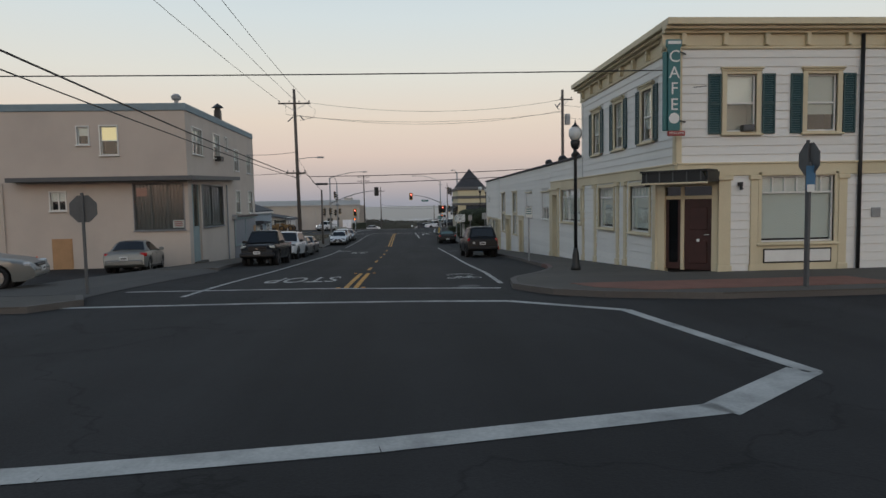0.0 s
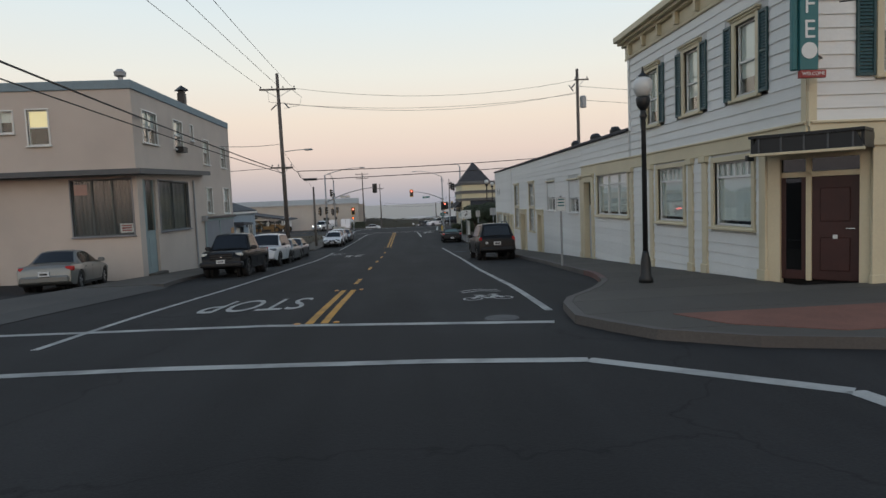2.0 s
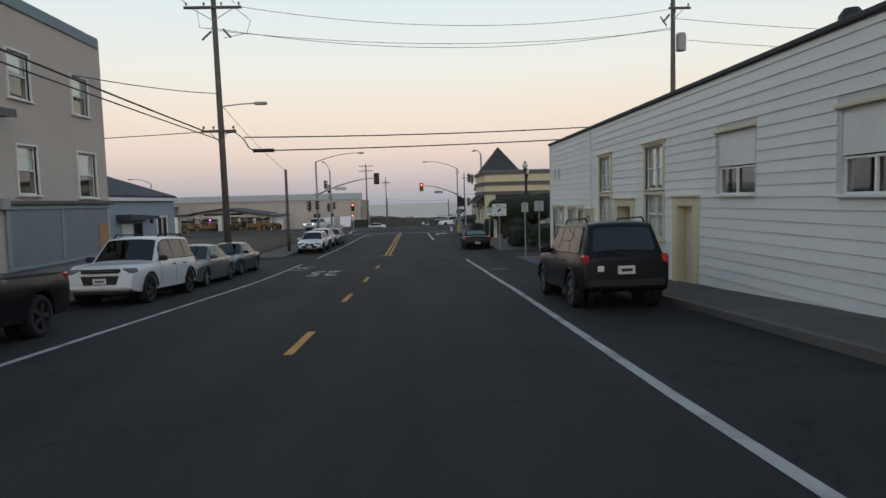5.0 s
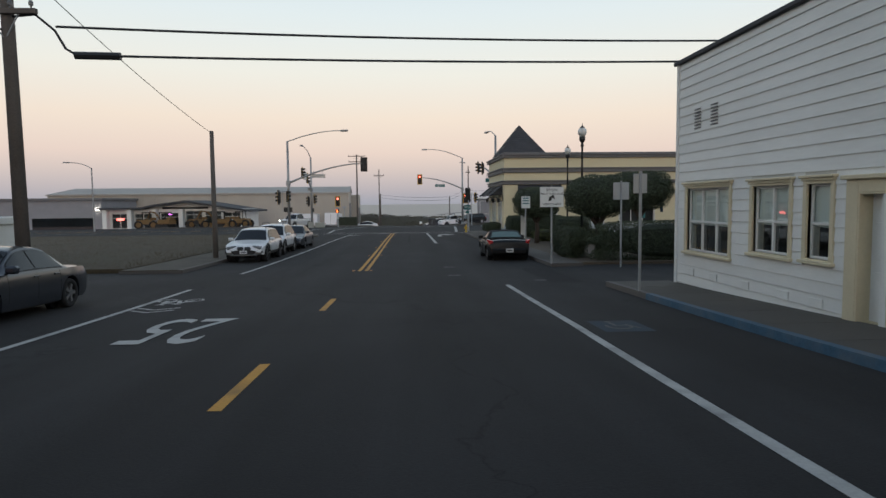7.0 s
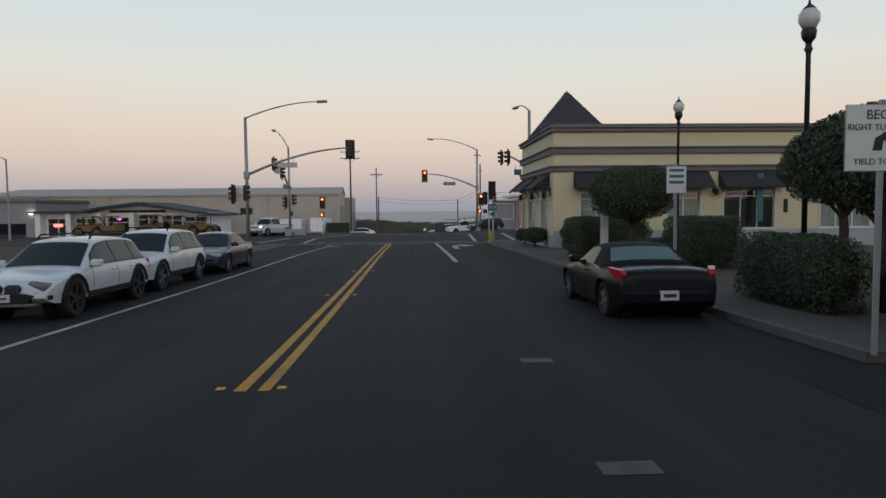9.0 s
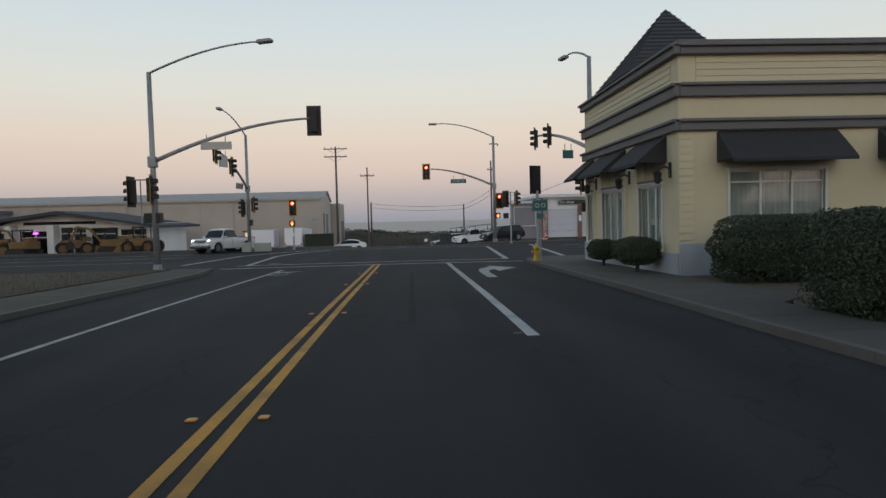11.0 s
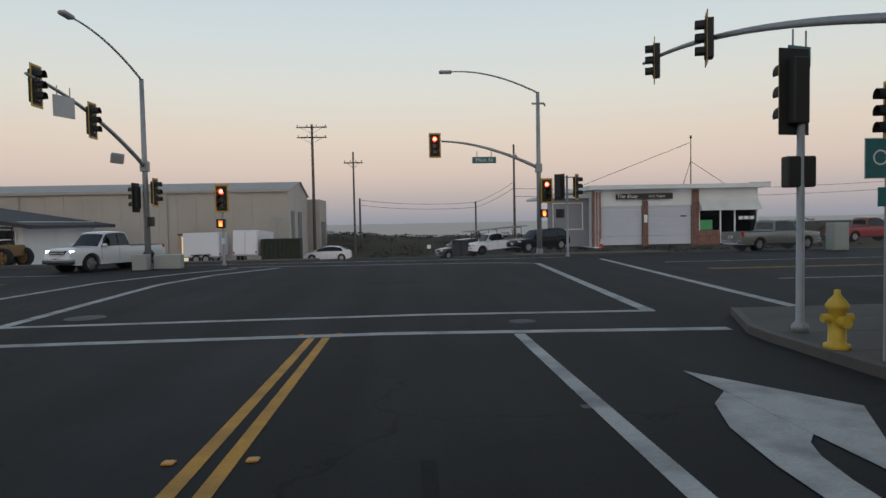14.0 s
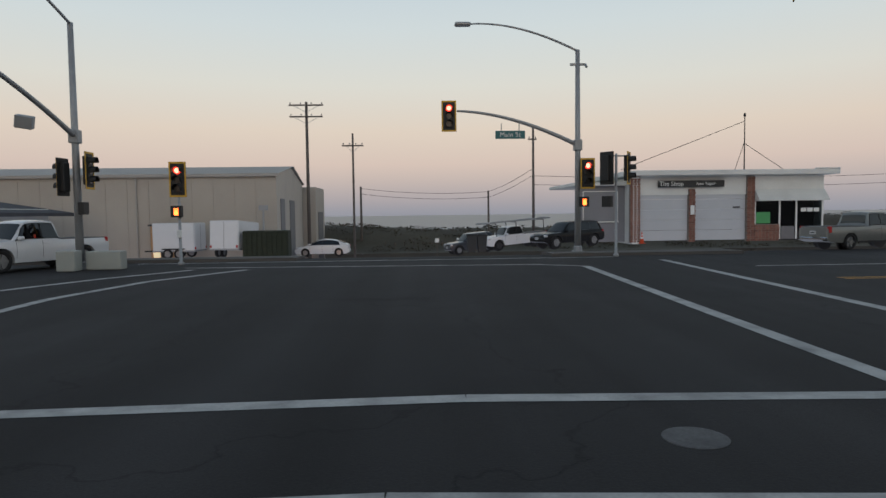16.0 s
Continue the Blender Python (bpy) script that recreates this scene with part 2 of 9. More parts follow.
# foliage's inner shade put into a near-black green; the bin enclosure wears it too
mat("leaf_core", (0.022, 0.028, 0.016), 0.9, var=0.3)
mat("bark", (0.06, 0.045, 0.035), 0.9, var=0.3, scale=8, bump=0.5)
mat("scrub", (0.055, 0.048, 0.032), 0.95, var=0.35, scale=0.25, fine=3, bump=1.0, stain=(0.08, 0.07, 0.04), stain_amt=0.6, stain_scale=0.1)
mat("water", (0.055, 0.08, 0.10), 0.35, var=0.2, scale=0.01, fine=0.08, bump=0.0, spec=0.5)
mat("foam", (0.62, 0.64, 0.66), 0.9, var=0.15, scale=0.1)
mat("tyre", (0.012, 0.012, 0.013), 0.85, var=0.2, scale=8)
mat("rim", (0.30, 0.31, 0.32), 0.35, 0.8, var=0.1)
mat("rim_dark", (0.07, 0.07, 0.075), 0.4, 0.7, var=0.1)
mat("car_black", (0.009, 0.0095, 0.0105), 0.24, 0.0, var=0.1, bump=0, spec=0.2)
mat("car_white", (0.66, 0.67, 0.68), 0.3, 0.0, var=0.03, bump=0, coat=0.5)
mat("car_silver", (0.20, 0.205, 0.195), 0.34, 0.4, var=0.05, bump=0, coat=0.3)
mat("car_grey", (0.13, 0.14, 0.145), 0.32, 0.4, var=0.06, bump=0, coat=0.4)
mat("car_dark", (0.035, 0.04, 0.05), 0.28, 0.3, var=0.06, bump=0, coat=0.5)
mat("car_suv_dark", (0.010, 0.0115, 0.0135), 0.28, 0.0, var=0.1, bump=0, spec=0.2)
mat("car_red", (0.20, 0.015, 0.015), 0.3, 0.1, var=0.06, bump=0, coat=0.5)
mat("trim_black", (0.012, 0.012, 0.013), 0.6, var=0.15)
mat("chrome", (0.5, 0.5, 0.5), 0.15, 1.0, var=0.03, bump=0)
mat("soft_top", (0.010, 0.010, 0.011), 0.9, var=0.2, scale=6, fine=60, bump=0.2)
mat("lamp_red", (0.42, 0.016, 0.016), 0.2, var=0.1, bump=0)
mat("lamp_clear", (0.55, 0.56, 0.57), 0.12, 0.3, var=0.05, bump=0)
mat("pane_blue", (0.20, 0.225, 0.26), 0.45, var=0.12, scale=1.5, spec=0.4)
mat("cap_brown", (0.12, 0.10, 0.095), 0.7, var=0.2, scale=3)
mat("lamp_smoke", (0.15, 0.16, 0.17), 0.15, 0.0, var=0.1, bump=0)
mat("lamp_pale", (0.55, 0.54, 0.49), 0.3, 0.0, var=0.05, bump=0)
mat("lamp_amber", (0.50, 0.16, 0.03), 0.2, var=0.1, bump=0)
mat("plate", (0.62, 0.63, 0.63), 0.5, var=0.05)
mat("cone_orange", (0.62, 0.085, 0.025), 0.6, var=0.1, scale=6)
mat("cone_white", (0.7, 0.7, 0.7), 0.5, var=0.05)
mat("hydrant_yellow", (0.60, 0.40, 0.04), 0.5, var=0.1, scale=6)
mat("globe", (0.62, 0.64, 0.63), 0.3, var=0.04, bump=0)
mat("blind", (0.72, 0.73, 0.70), 0.7, var=0.05, scale=2)
mat("curtain", (0.42, 0.44, 0.42), 0.9, var=0.12, scale=3, fine=20)
mat("curtain_green", (0.30, 0.37, 0.33), 0.9, var=0.1, scale=3, fine=20)
# near-black colour that stands in for the shade of unlit rooms
mat("room_shade", (0.03, 0.03, 0.032), 0.95, var=0.2)
mat("screen_dark", (0.085, 0.10, 0.10), 0.7, var=0.15, scale=30, fine=80)
mat("machine_yellow", (0.17, 0.10, 0.035), 0.6, var=0.2, scale=3)
mat("bin_grey", (0.022, 0.024, 0.026), 0.6, var=0.15)
mat("utility_box", (0.34, 0.36, 0.33), 0.6, var=0.06, scale=2)
mat("reflector", (0.55, 0.25, 0.03), 0.4, var=0.1)
mat("fence_wood", (0.10, 0.085, 0.07), 0.9, var=0.25, scale=3)
glass("glass", (0.92, 0.95, 0.94))
glass("glass_old", (0.88, 0.9, 0.9), 0.12, 0.2)
glass("glass_car", (0.10, 0.11, 0.115), 0.03, 0.42)
glass("glass_dark", (0.35, 0.38, 0.39))
lit("red_light", (1.0, 0.035, 0.015), 2.6)
lit("red_core", (1.0, 0.30, 0.20), 3.2)
lit("hand_light", (1.0, 0.16, 0.03), 5.0)
lit("window_lit", (0.75, 0.62, 0.34), 0.55)
# emission for the shed's door panels, in place of warm light from inside
lit("panel_glow", (0.95, 0.75, 0.46), 0.5)
lit("neon_red", (1.0, 0.12, 0.1), 4.0)
lit("neon_violet", (0.7, 0.15, 0.8), 2.5)
lit("flood_white", (1.0, 0.95, 0.8), 9.0)
lit("headlamp", (1.0, 0.95, 0.85), 7.0)
lit("headlamp_dim", (0.8, 0.8, 0.75), 0.4)


# ---- building blocks ----
WORLD = {}


def thing(name, m, label, category, group="", kind=""):
    """An Empty at a thing's base."""
    ob = new(name)
    ob.empty_display_size = 0.3
    ob.matrix_basis = m
    WORLD[ob.name] = m
    return tagged(ob, label, category, group, kind)


class Mesh:
    """Collects vertices and faces of one part."""

    def __init__(self):
        self.v, self.f = [], []

    def add(self, vs, fs):
        o = len(self.v)
        self.v += [tuple(p) for p in vs]
        self.f += [tuple(i + o for i in q) for q in fs]
        return self

    def box(self, x0, x1, y0, y1, z0, z1):
        vs = [(x, y, z) for z in (z0, z1) for y in (y0, y1) for x in (x0, x1)]
        return self.add(vs, [(0, 2, 3, 1), (4, 5, 7, 6), (0, 1, 5, 4), (2, 6, 7, 3), (0, 4, 6, 2), (1, 3, 7, 5)])

    def bbox(self, x0, x1, y0, y1, z0, z1, b=0.01):
        """A box with chamfered edges."""
        vs, fs = [], []
        xs, ys, zs = (x0, x1), (y0, y1), (z0, z1)
        for k, z in enumerate(zs):
            for j, y in enumerate(ys):
                for i, x in enumerate(xs):
                    dx, dy, dz = (b if i == 0 else -b), (b if j == 0 else -b), (b if k == 0 else -b)
                    vs += [(x, y + dy, z + dz), (x + dx, y, z + dz), (x + dx, y + dy, z)]
        c = lambda i, j, k, a: (k * 4 + j * 2 + i) * 3 + a  # noqa: E731
        for i in (0, 1):
            q = [c(i, 0, 0, 0), c(i, 0, 1, 0), c(i, 1, 1, 0), c(i, 1, 0, 0)]
            fs.append(q if i == 0 else q[::-1])
            q = [c(0, i, 0, 1), c(1, i, 0, 1), c(1, i, 1, 1), c(0, i, 1, 1)]
            fs.append(q if i == 0 else q[::-1])
            q = [c(0, 0, i, 2), c(0, 1, i, 2), c(1, 1, i, 2), c(1, 0, i, 2)]
            fs.append(q if i == 0 else q[::-1])
        for a in (0, 1):
            for d in (0, 1):
                fs.append([c(a, d, 0, 0), c(a, d, 0, 1), c(a, d, 1, 1), c(a, d, 1, 0)])
                fs.append([c(a, 0, d, 0), c(a, 0, d, 2), c(a, 1, d, 2), c(a, 1, d, 0)])
                fs.append([c(0, a, d, 1), c(0, a, d, 2), c(1, a, d, 2), c(1, a, d, 1)])
        for i in (0, 1):
            for j in (0, 1):
                for k in (0, 1):
                    fs.append([c(i, j, k, 0), c(i, j, k, 1), c(i, j, k, 2)])
        return self.add(vs, fs)

    def cyl(self, p, q, r0, r1=None, n=10):
        """A (tapered) rod from p to q."""
        r1 = r0 if r1 is None else r1
        p, q = Vector(p), Vector(q)
        d = (q - p).normalized()
        a = d.orthogonal().normalized()
        b = d.cross(a)
        vs = []
        for c, r in ((p, r0), (q, r1)):
            vs += [c + r * (math.cos(6.28318 * i / n) * a + math.sin(6.28318 * i / n) * b) for i in range(n)]
        return self.add(vs, [(i, (i + 1) % n, n + (i + 1) % n, n + i) for i in range(n)] + [tuple(range(n))[::-1], tuple(range(n, 2 * n))])

    def tube(self, pts, r, n=8, r1=None):
        r1 = r if r1 is None else r1
        k = len(pts)
        vs, fs = [], []
        for i, p in enumerate(pts):
            d = (Vector(pts[min(i + 1, k - 1)]) - Vector(pts[max(i - 1, 0)])).normalized()
            ref = Vector((0, 0, 1)) if abs(d.z) < 0.9 else Vector((0, 1, 0))
            a = d.cross(ref).normalized()
            b = d.cross(a)
            rr = r + (r1 - r) * i / (k - 1)
            vs += [Vector(p) + rr * (math.cos(6.28318 * j / n) * a + math.sin(6.28318 * j / n) * b) for j in range(n)]
        for i in range(k - 1):
            fs += [(i * n + j, i * n + (j + 1) % n, (i + 1) * n + (j + 1) % n, (i + 1) * n + j) for j in range(n)]
        fs += [tuple(range(n))[::-1], tuple(range((k - 1) * n, k * n))]
        return self.add(vs, fs)

    def lathe(self, prof, x=0, y=0, n=14):
        """A turned form about a vertical axis: (radius, height) pairs."""
        vs, fs, k = [], [], len(prof)
        for r, z in prof:
            vs += [(x + r * math.cos(6.28318 * j / n), y + r * math.sin(6.28318 * j / n), z) for j in range(n)]
        for i in range(k - 1):
            fs += [(i * n + j, i * n + (j + 1) % n, (i + 1) * n + (j + 1) % n, (i + 1) * n + j) for j in range(n)]
        fs += [tuple(range(n))[::-1], tuple(range((k - 1) * n, k * n))]
        return self.add(vs, fs)

    def prism(self, poly, y0, y1):
        """A polygon in x and z, drawn out from y0 to y1."""
        n = len(poly)
        vs = [(x, y0, z) for x, z in poly] + [(x, y1, z) for x, z in poly]
        return self.add(vs, [(i, (i + 1) % n, n + (i + 1) % n, n + i) for i in range(n)] + [tuple(range(n))[::-1], tuple(range(n, 2 * n))])

    def slab(self, poly, z0, z1):
        """A polygon in x and y, drawn out from z0 to z1."""
        n = len(poly)
        vs = [(x, y, z0) for x, y in poly] + [(x, y, z1) for x, y in poly]
        return self.add(vs, [(i, (i + 1) % n, n + (i + 1) % n, n + i) for i in range(n)] + [tuple(range(n))[::-1], tuple(range(n, 2 * n))])

    def data(self, name, material, smooth=False):
        me = bpy.data.meshes.new(name)
        me.from_pydata(self.v, [], self.f)
        bm = bmesh.new()
        bm.from_mesh(me)
        bmesh.ops.recalc_face_normals(bm, faces=bm.faces)
        bm.to_mesh(me)
        bm.free()
        if smooth:
            me.shade_smooth()
        me.materials.append(MATS[material])
        return me


def part(name, mesh, material, parent, label="", m=None, smooth=False):
    """Links a Mesh (or mesh data) as one object under a thing or part; m is its pose in the parent."""
    data = mesh if isinstance(mesh, bpy.types.Mesh) else mesh.data(name, material, smooth)
    ob = new(name, data)
    ob.parent = parent
    if m is not None:
        ob.matrix_basis = m
    return tagged(ob, label) if label else ob


def solid(name, mesh, material, label, category, group="", kind="", m=None, smooth=False):
    """A thing that is one mesh."""
    ob = new(name, mesh if isinstance(mesh, bpy.types.Mesh) else mesh.data(name, material, smooth))
    if m is not None:
        ob.matrix_basis = m
    return tagged(ob, label, category, group, kind)


def letters(body, size, material, stretch=1.0, depth=0.004, gap=1.0):
    """Lettering as mesh data, centred, in the x-z plane facing -y."""
    cu = bpy.data.curves.new("letters", "FONT")
    cu.body, cu.size, cu.align_x, cu.align_y, cu.extrude, cu.space_character = body, size, "CENTER", "CENTER", depth, gap
    cu.resolution_u = 3
    ob = new("letters_tmp", cu)
    me = bpy.data.meshes.new_from_object(ob.evaluated_get(bpy.context.evaluated_depsgraph_get()))
    bpy.data.objects.remove(ob)
    bpy.data.curves.remove(cu)
    me.transform(Matrix.Rotation(radians(90), 4, "X") @ Matrix.Diagonal((1, stretch, 1, 1)))
    me.materials.clear()
    me.materials.append(MATS[material])
    return me


# ---- ground ----
PROFILE = ((-400, 6.0), (-60, 1.3), (0, 0.0), (15.5, -0.45), (20, -0.66), (25, -0.93), (32, -1.27), (39, -1.62), (46, -1.98), (53, -2.25), (64, -2.57),
           (75, -2.72), (86, -2.82), (98, -3.02), (104, -3.12), (128, -3.25))
BEYOND = ((128, -3.25), (135, -3.55), (145, -4.2), (157, -4.95), (166, -5.4), (172, -5.2), (180, -5.6), (196, -9.0), (215, -15.0), (240, -22.0))
SEA = -16.0


def ease(rows, y):
    return float(np.interp(y, [r[0] for r in rows], [r[1] for r in rows]))


def G(y, x=0.0):
    """Height of the ground."""
    if y <= 128:
        return sum(ease(PROFILE, y + d) for d in (-3, -1.5, 0, 1.5, 3)) / 5 if y < 122 else ease(PROFILE, y)
    low = ease(BEYOND, y)
    flat = -3.25 - 0.008 * (y - 128) if y < 165 else low
    k = min(1.0, max(0.0, (x - 6.0) / 8.0))
    return low * (1 - k) + flat * k


def sheet(mesh, x0, x1, y0, y1, up, nx=1, step=2.0, bottom=None):
    """A strip that follows the ground, up metres above it; with bottom, a closed slab."""
    ny = max(1, int(math.ceil((y1 - y0) / step)))
    tops = []
    for j in range(ny + 1):
        y = y0 + (y1 - y0) * j / ny
        for i in range(nx + 1):
            x = x0 + (x1 - x0) * i / nx
            tops.append((x, y, G(y, x) + up))
    n = nx + 1
    fs = [(j * n + i, j * n + i + 1, (j + 1) * n + i + 1, (j + 1) * n + i) for j in range(ny) for i in range(nx)]
    if bottom is None:
        return mesh.add(tops, fs)
    rim = [i for i in range(nx)] + [j * n + nx for j in range(ny)] + [ny * n + i for i in range(nx, 0, -1)] + [j * n for j in range(ny, 0, -1)]
    o, vs = len(tops), list(tops)
    vs += [(tops[i][0], tops[i][1], tops[i][2] - up + bottom) for i in rim]
    k = len(rim)
    fs += [(rim[a], o + a, o + (a + 1) % k, rim[(a + 1) % k]) for a in range(k)]
    return mesh.add(vs, fs)


g = Mesh()
ys = [-900, -400, -150, -80] + [-60 + 1.5 * i for i in range(127)]
xs = [-2500, -300, -90, -45, -20, -8, 0, 6, 8, 10, 12, 14, 45, 90, 300, 2500]
gv = [(x, y, G(y, x)) for y in ys for x in xs]
nx_ = len(xs)
g.add(gv, [(j * nx_ + i, j * nx_ + i + 1, (j + 1) * nx_ + i + 1, (j + 1) * nx_ + i) for j in range(len(ys) - 1) for i in range(nx_ - 1)])
solid("ground", g, "asphalt", "worn dark grey asphalt sloping gently down to the sea", "ground", kind="structure", smooth=True)

# bluff with scrub between the last lot and the sea
b = Mesh()
rng = np.random.default_rng(4)
bx = [-2500, -600, -200] + [-90 + 3 * i for i in range(61)] + [150, 300, 700, 2500]
by = [129.5 + 0.0] + [160 + 1.5 * i for i in range(60)]
by = [163 + 1.6 * i for i in range(56)]
bv = []
for y in by:
    for x in bx:
        h = G(y, 0)
        k = min(1.0, max(0.0, (y - 163) / 8))
        rise = 1.25 * math.exp(-((y - 176) / 7.0) ** 2)
        side = 0.9 * math.exp(-((x + 14) / 13.0) ** 2) + 0.25 * math.exp(-((x - 14) / 9.0) ** 2) + (1.1 if x < -40 or x > 40 else 0.0)
        bv.append((x, y, h + 0.05 + k * (rise * (1.5 + side) + 0.25 * noise.noise((x * 0.35, y * 0.35, 0)))))
nb = len(bx)
b.add(bv, [(j * nb + i, j * nb + i + 1, (j + 1) * nb + i + 1, (j + 1) * nb + i) for j in range(len(by) - 1) for i in range(nb - 1)])
solid("bluff", b, "scrub", "low brown coastal bluff covered with dry scrub", "bluff", kind="structure", smooth=True)

w = Mesh()
wx = [-4800, -2400, -1200] + [-600 + 40 * i for i in range(31)] + [1200, 2400, 4800]
wy = [215 + 12 * i for i in range(60)] + [1000, 1150, 1400, 1800, 2400, 3300, 4800]
wv = [(x, y, SEA + (0.5 * noise.noise((x * 0.004, y * 0.035, 3)) if y < 1200 else 0)) for y in wy for x in wx]
nw = len(wx)
w.add(wv, [(j * nw + i, j * nw + i + 1, (j + 1) * nw + i + 1, (j + 1) * nw + i) for j in range(len(wy) - 1) for i in range(nw - 1)])
solid("sea", w, "water", "grey-blue ocean with low swell under haze", "water", kind="structure", smooth=True)
fo = Mesh()
for i in range(520):
    y = 360 + 380 * rng.random() ** 1.6
    x = (rng.random() - 0.5) * 900
    ln, wd = 5 + 45 * rng.random() ** 2, 0.8 + 4.0 * rng.random() ** 2
    k = 10
    top, bot = [], []
    for j in range(k + 1):
        s = j / k
        e = math.sin(math.pi * s) ** 0.6
        off = 2.5 * noise.noise((x + s * ln, y * 0.1, 7.0))
        top.append((x + s * ln, y + off + wd * e, SEA + 0.75))
        bot.append((x + s * ln, y + off - wd * e * 0.6, SEA + 0.6))
    fo.add(top + bot, [(j, j + 1, k + 2 + j, k + 1 + j) for j in range(k)])
solid("surf", fo, "foam", "broken white lines of surf on the ocean", "surf", kind="stuff")


# ---- road paint ----
def stripe(mesh, x0, y0, x1, y1, w, up=0.006):
    """A painted line of width w from one point to another, following the ground."""
    d = Vector((x1 - x0, y1 - y0))
    ln = d.length
    d.normalize()
    s = Vector((-d.y, d.x)) * (w / 2)
    k = max(1, int(ln / 1.2))
    vs = []
    for i in range(k + 1):
        c = Vector((x0, y0)) + d * (ln * i / k)
        for q in (c - s, c + s):
            vs.append((q.x, q.y, G(q.y, q.x) + up))
    return mesh.add(vs, [(2 * i, 2 * i + 1, 2 * i + 3, 2 * i + 2) for i in range(k)])


def paint(name, segs, w, material, label):
    m = Mesh()
    for s in segs:
        stripe(m, *s, w)
    return solid(name, m, material, label, "road marking", kind="structure")


paint("stop_line", [(-5.7, 16.4, -0.8, 15.95), (-0.8, 15.95, 3.75, 14.85)], 0.22, "paint_white", "worn white stop line painted across asphalt")
paint("crosswalk_line", [(-9.0, 13.2, -1.5, 12.95), (-1.5, 12.95, 1.8, 12.55), (1.8, 12.55, 3.5, 12.2), (3.5, 12.2, 5.3, 10.5)], 0.22, "paint_white", "worn white crosswalk line on asphalt")
paint("crosswalk_line", [(5.3, 10.5, 5.6, 5.7)], 0.2, "paint_white", "worn white crosswalk line beside a corner")
paint("crosswalk_line", [(-9.0, 3.1, -1.0, 3.77), (-1.0, 3.77, 1.2, 4.05), (1.2, 4.05, 4.1, 4.62)], 0.3, "paint_white", "worn white crosswalk line on asphalt")
paint("crosswalk_line", [(4.0, 4.55, 5.55, 5.8)], 0.36, "paint_white", "short white crosswalk corner mark")
paint("double_yellow_line", [(-0.075, 15.9, -0.075, 22.1), (0.175, 15.9, 0.175, 22.1)], 0.13, "paint_yellow", "pair of solid yellow centre lines")
paint("double_yellow_line", [(-0.05, 62.9, -0.055, 102.95), (0.2, 62.9, 0.195, 102.95)], 0.13, "paint_yellow", "long pair of solid yellow centre lines")
for yd in (24.25, 31.8, 38.7, 45.2, 52.4):
    xd = 0.06 if yd < 30 else 0.02
    paint("centre_dash", [(xd, yd, xd, yd + 2.1)], 0.13, "paint_yellow", "short yellow centre dash on asphalt")
paint("edge_line", [(3.95, 16.1, 4.13, 21.0), (4.13, 21.0, 4.2, 29.0), (4.2, 29.0, 4.5, 41.0), (4.5, 41.0, 4.6, 50.0), (4.6, 50.0, 4.53, 57.2)], 0.14, "paint_white", "white parking lane line on asphalt")
paint("edge_line", [(-3.75, 14.7, -3.72, 24.7), (-3.72, 24.7, -3.78, 31.0), (-3.78, 31.0, -3.98, 46.0), (-3.98, 46.0, -4.2, 57.2)], 0.13, "paint_white", "white parking lane line on asphalt")
paint("edge_line", [(-4.17, 62.4, -3.93, 80.0), (-3.93, 80.0, -3.88, 100.9)], 0.13, "paint_white", "white parking lane line on asphalt")
paint("lane_line", [(3.52, 82.1, 3.42, 102.8)], 0.19, "paint_white", "broad white turn lane line on asphalt")
paint("stop_line", [(-7.2, 102.95, 1.3, 103.2), (1.3, 103.2, 7.0, 102.75)], 0.3, "paint_white", "white stop line across the street")
paint("crosswalk_line", [(-7.0, 105.2, 2.0, 105.5), (2.0, 105.5, 6.65, 105.2)], 0.26, "paint_white", "white crosswalk line across the street")
paint("crosswalk_line", [(6.55, 105.2, 7.5, 121.5)], 0.28, "paint_white", "white crosswalk line across the main road")
paint("crosswalk_line", [(9.7, 105.2, 11.2, 124.0)], 0.28, "paint_white", "white crosswalk line across the main road")
paint("crosswalk_line", [(-6.5, 105.3, -6.95, 114.5), (-6.95, 114.5, -6.3, 118.5), (-6.3, 118.5, -4.4, 122.4)], 0.28, "paint_white", "white crosswalk line across the main road")
paint("crosswalk_line", [(-10.3, 107.0, -9.6, 116.0), (-9.6, 116.0, -8.2, 119.6), (-8.2, 119.6, -6.4, 122.6)], 0.28, "paint_white", "white crosswalk line across the main road")
paint("crosswalk_line", [(-7.0, 123.6, 5.95, 122.6), (5.95, 122.6, 7.5, 121.5)], 0.2, "paint_white", "white crosswalk line on the far side")
paint("crosswalk_line", [(-9.9, 126.3, 9.9, 126.1)], 0.2, "paint_white", "white crosswalk line on the far side")
paint("lane_line", [(13.0, 120.4, 60.0, 120.4)], 0.16, "paint_white", "white lane line on the main road")
paint("lane_line", [(13.0, 111.5, 60.0, 111.5)], 0.16, "paint_white", "white lane line on the main road")
paint("double_yellow_line", [(13.0, 115.9, 60.0, 115.9), (13.0, 116.2, 60.0, 116.2)], 0.13, "paint_yellow", "pair of yellow centre lines on the main road")
paint("double_yellow_line", [(-60.0, 115.9, -13.0, 115.9), (-60.0, 116.2, -13.0, 116.2)], 0.13, "paint_yellow", "pair of yellow centre lines on the main road")
paint("lane_line", [(-60.0, 120.4, -13.0, 120.4)], 0.16, "paint_white", "white lane line on the main road")
paint("lane_line", [(-60.0, 110.8, -13.0, 110.8)], 0.16, "paint_white", "white lane line on the main road")


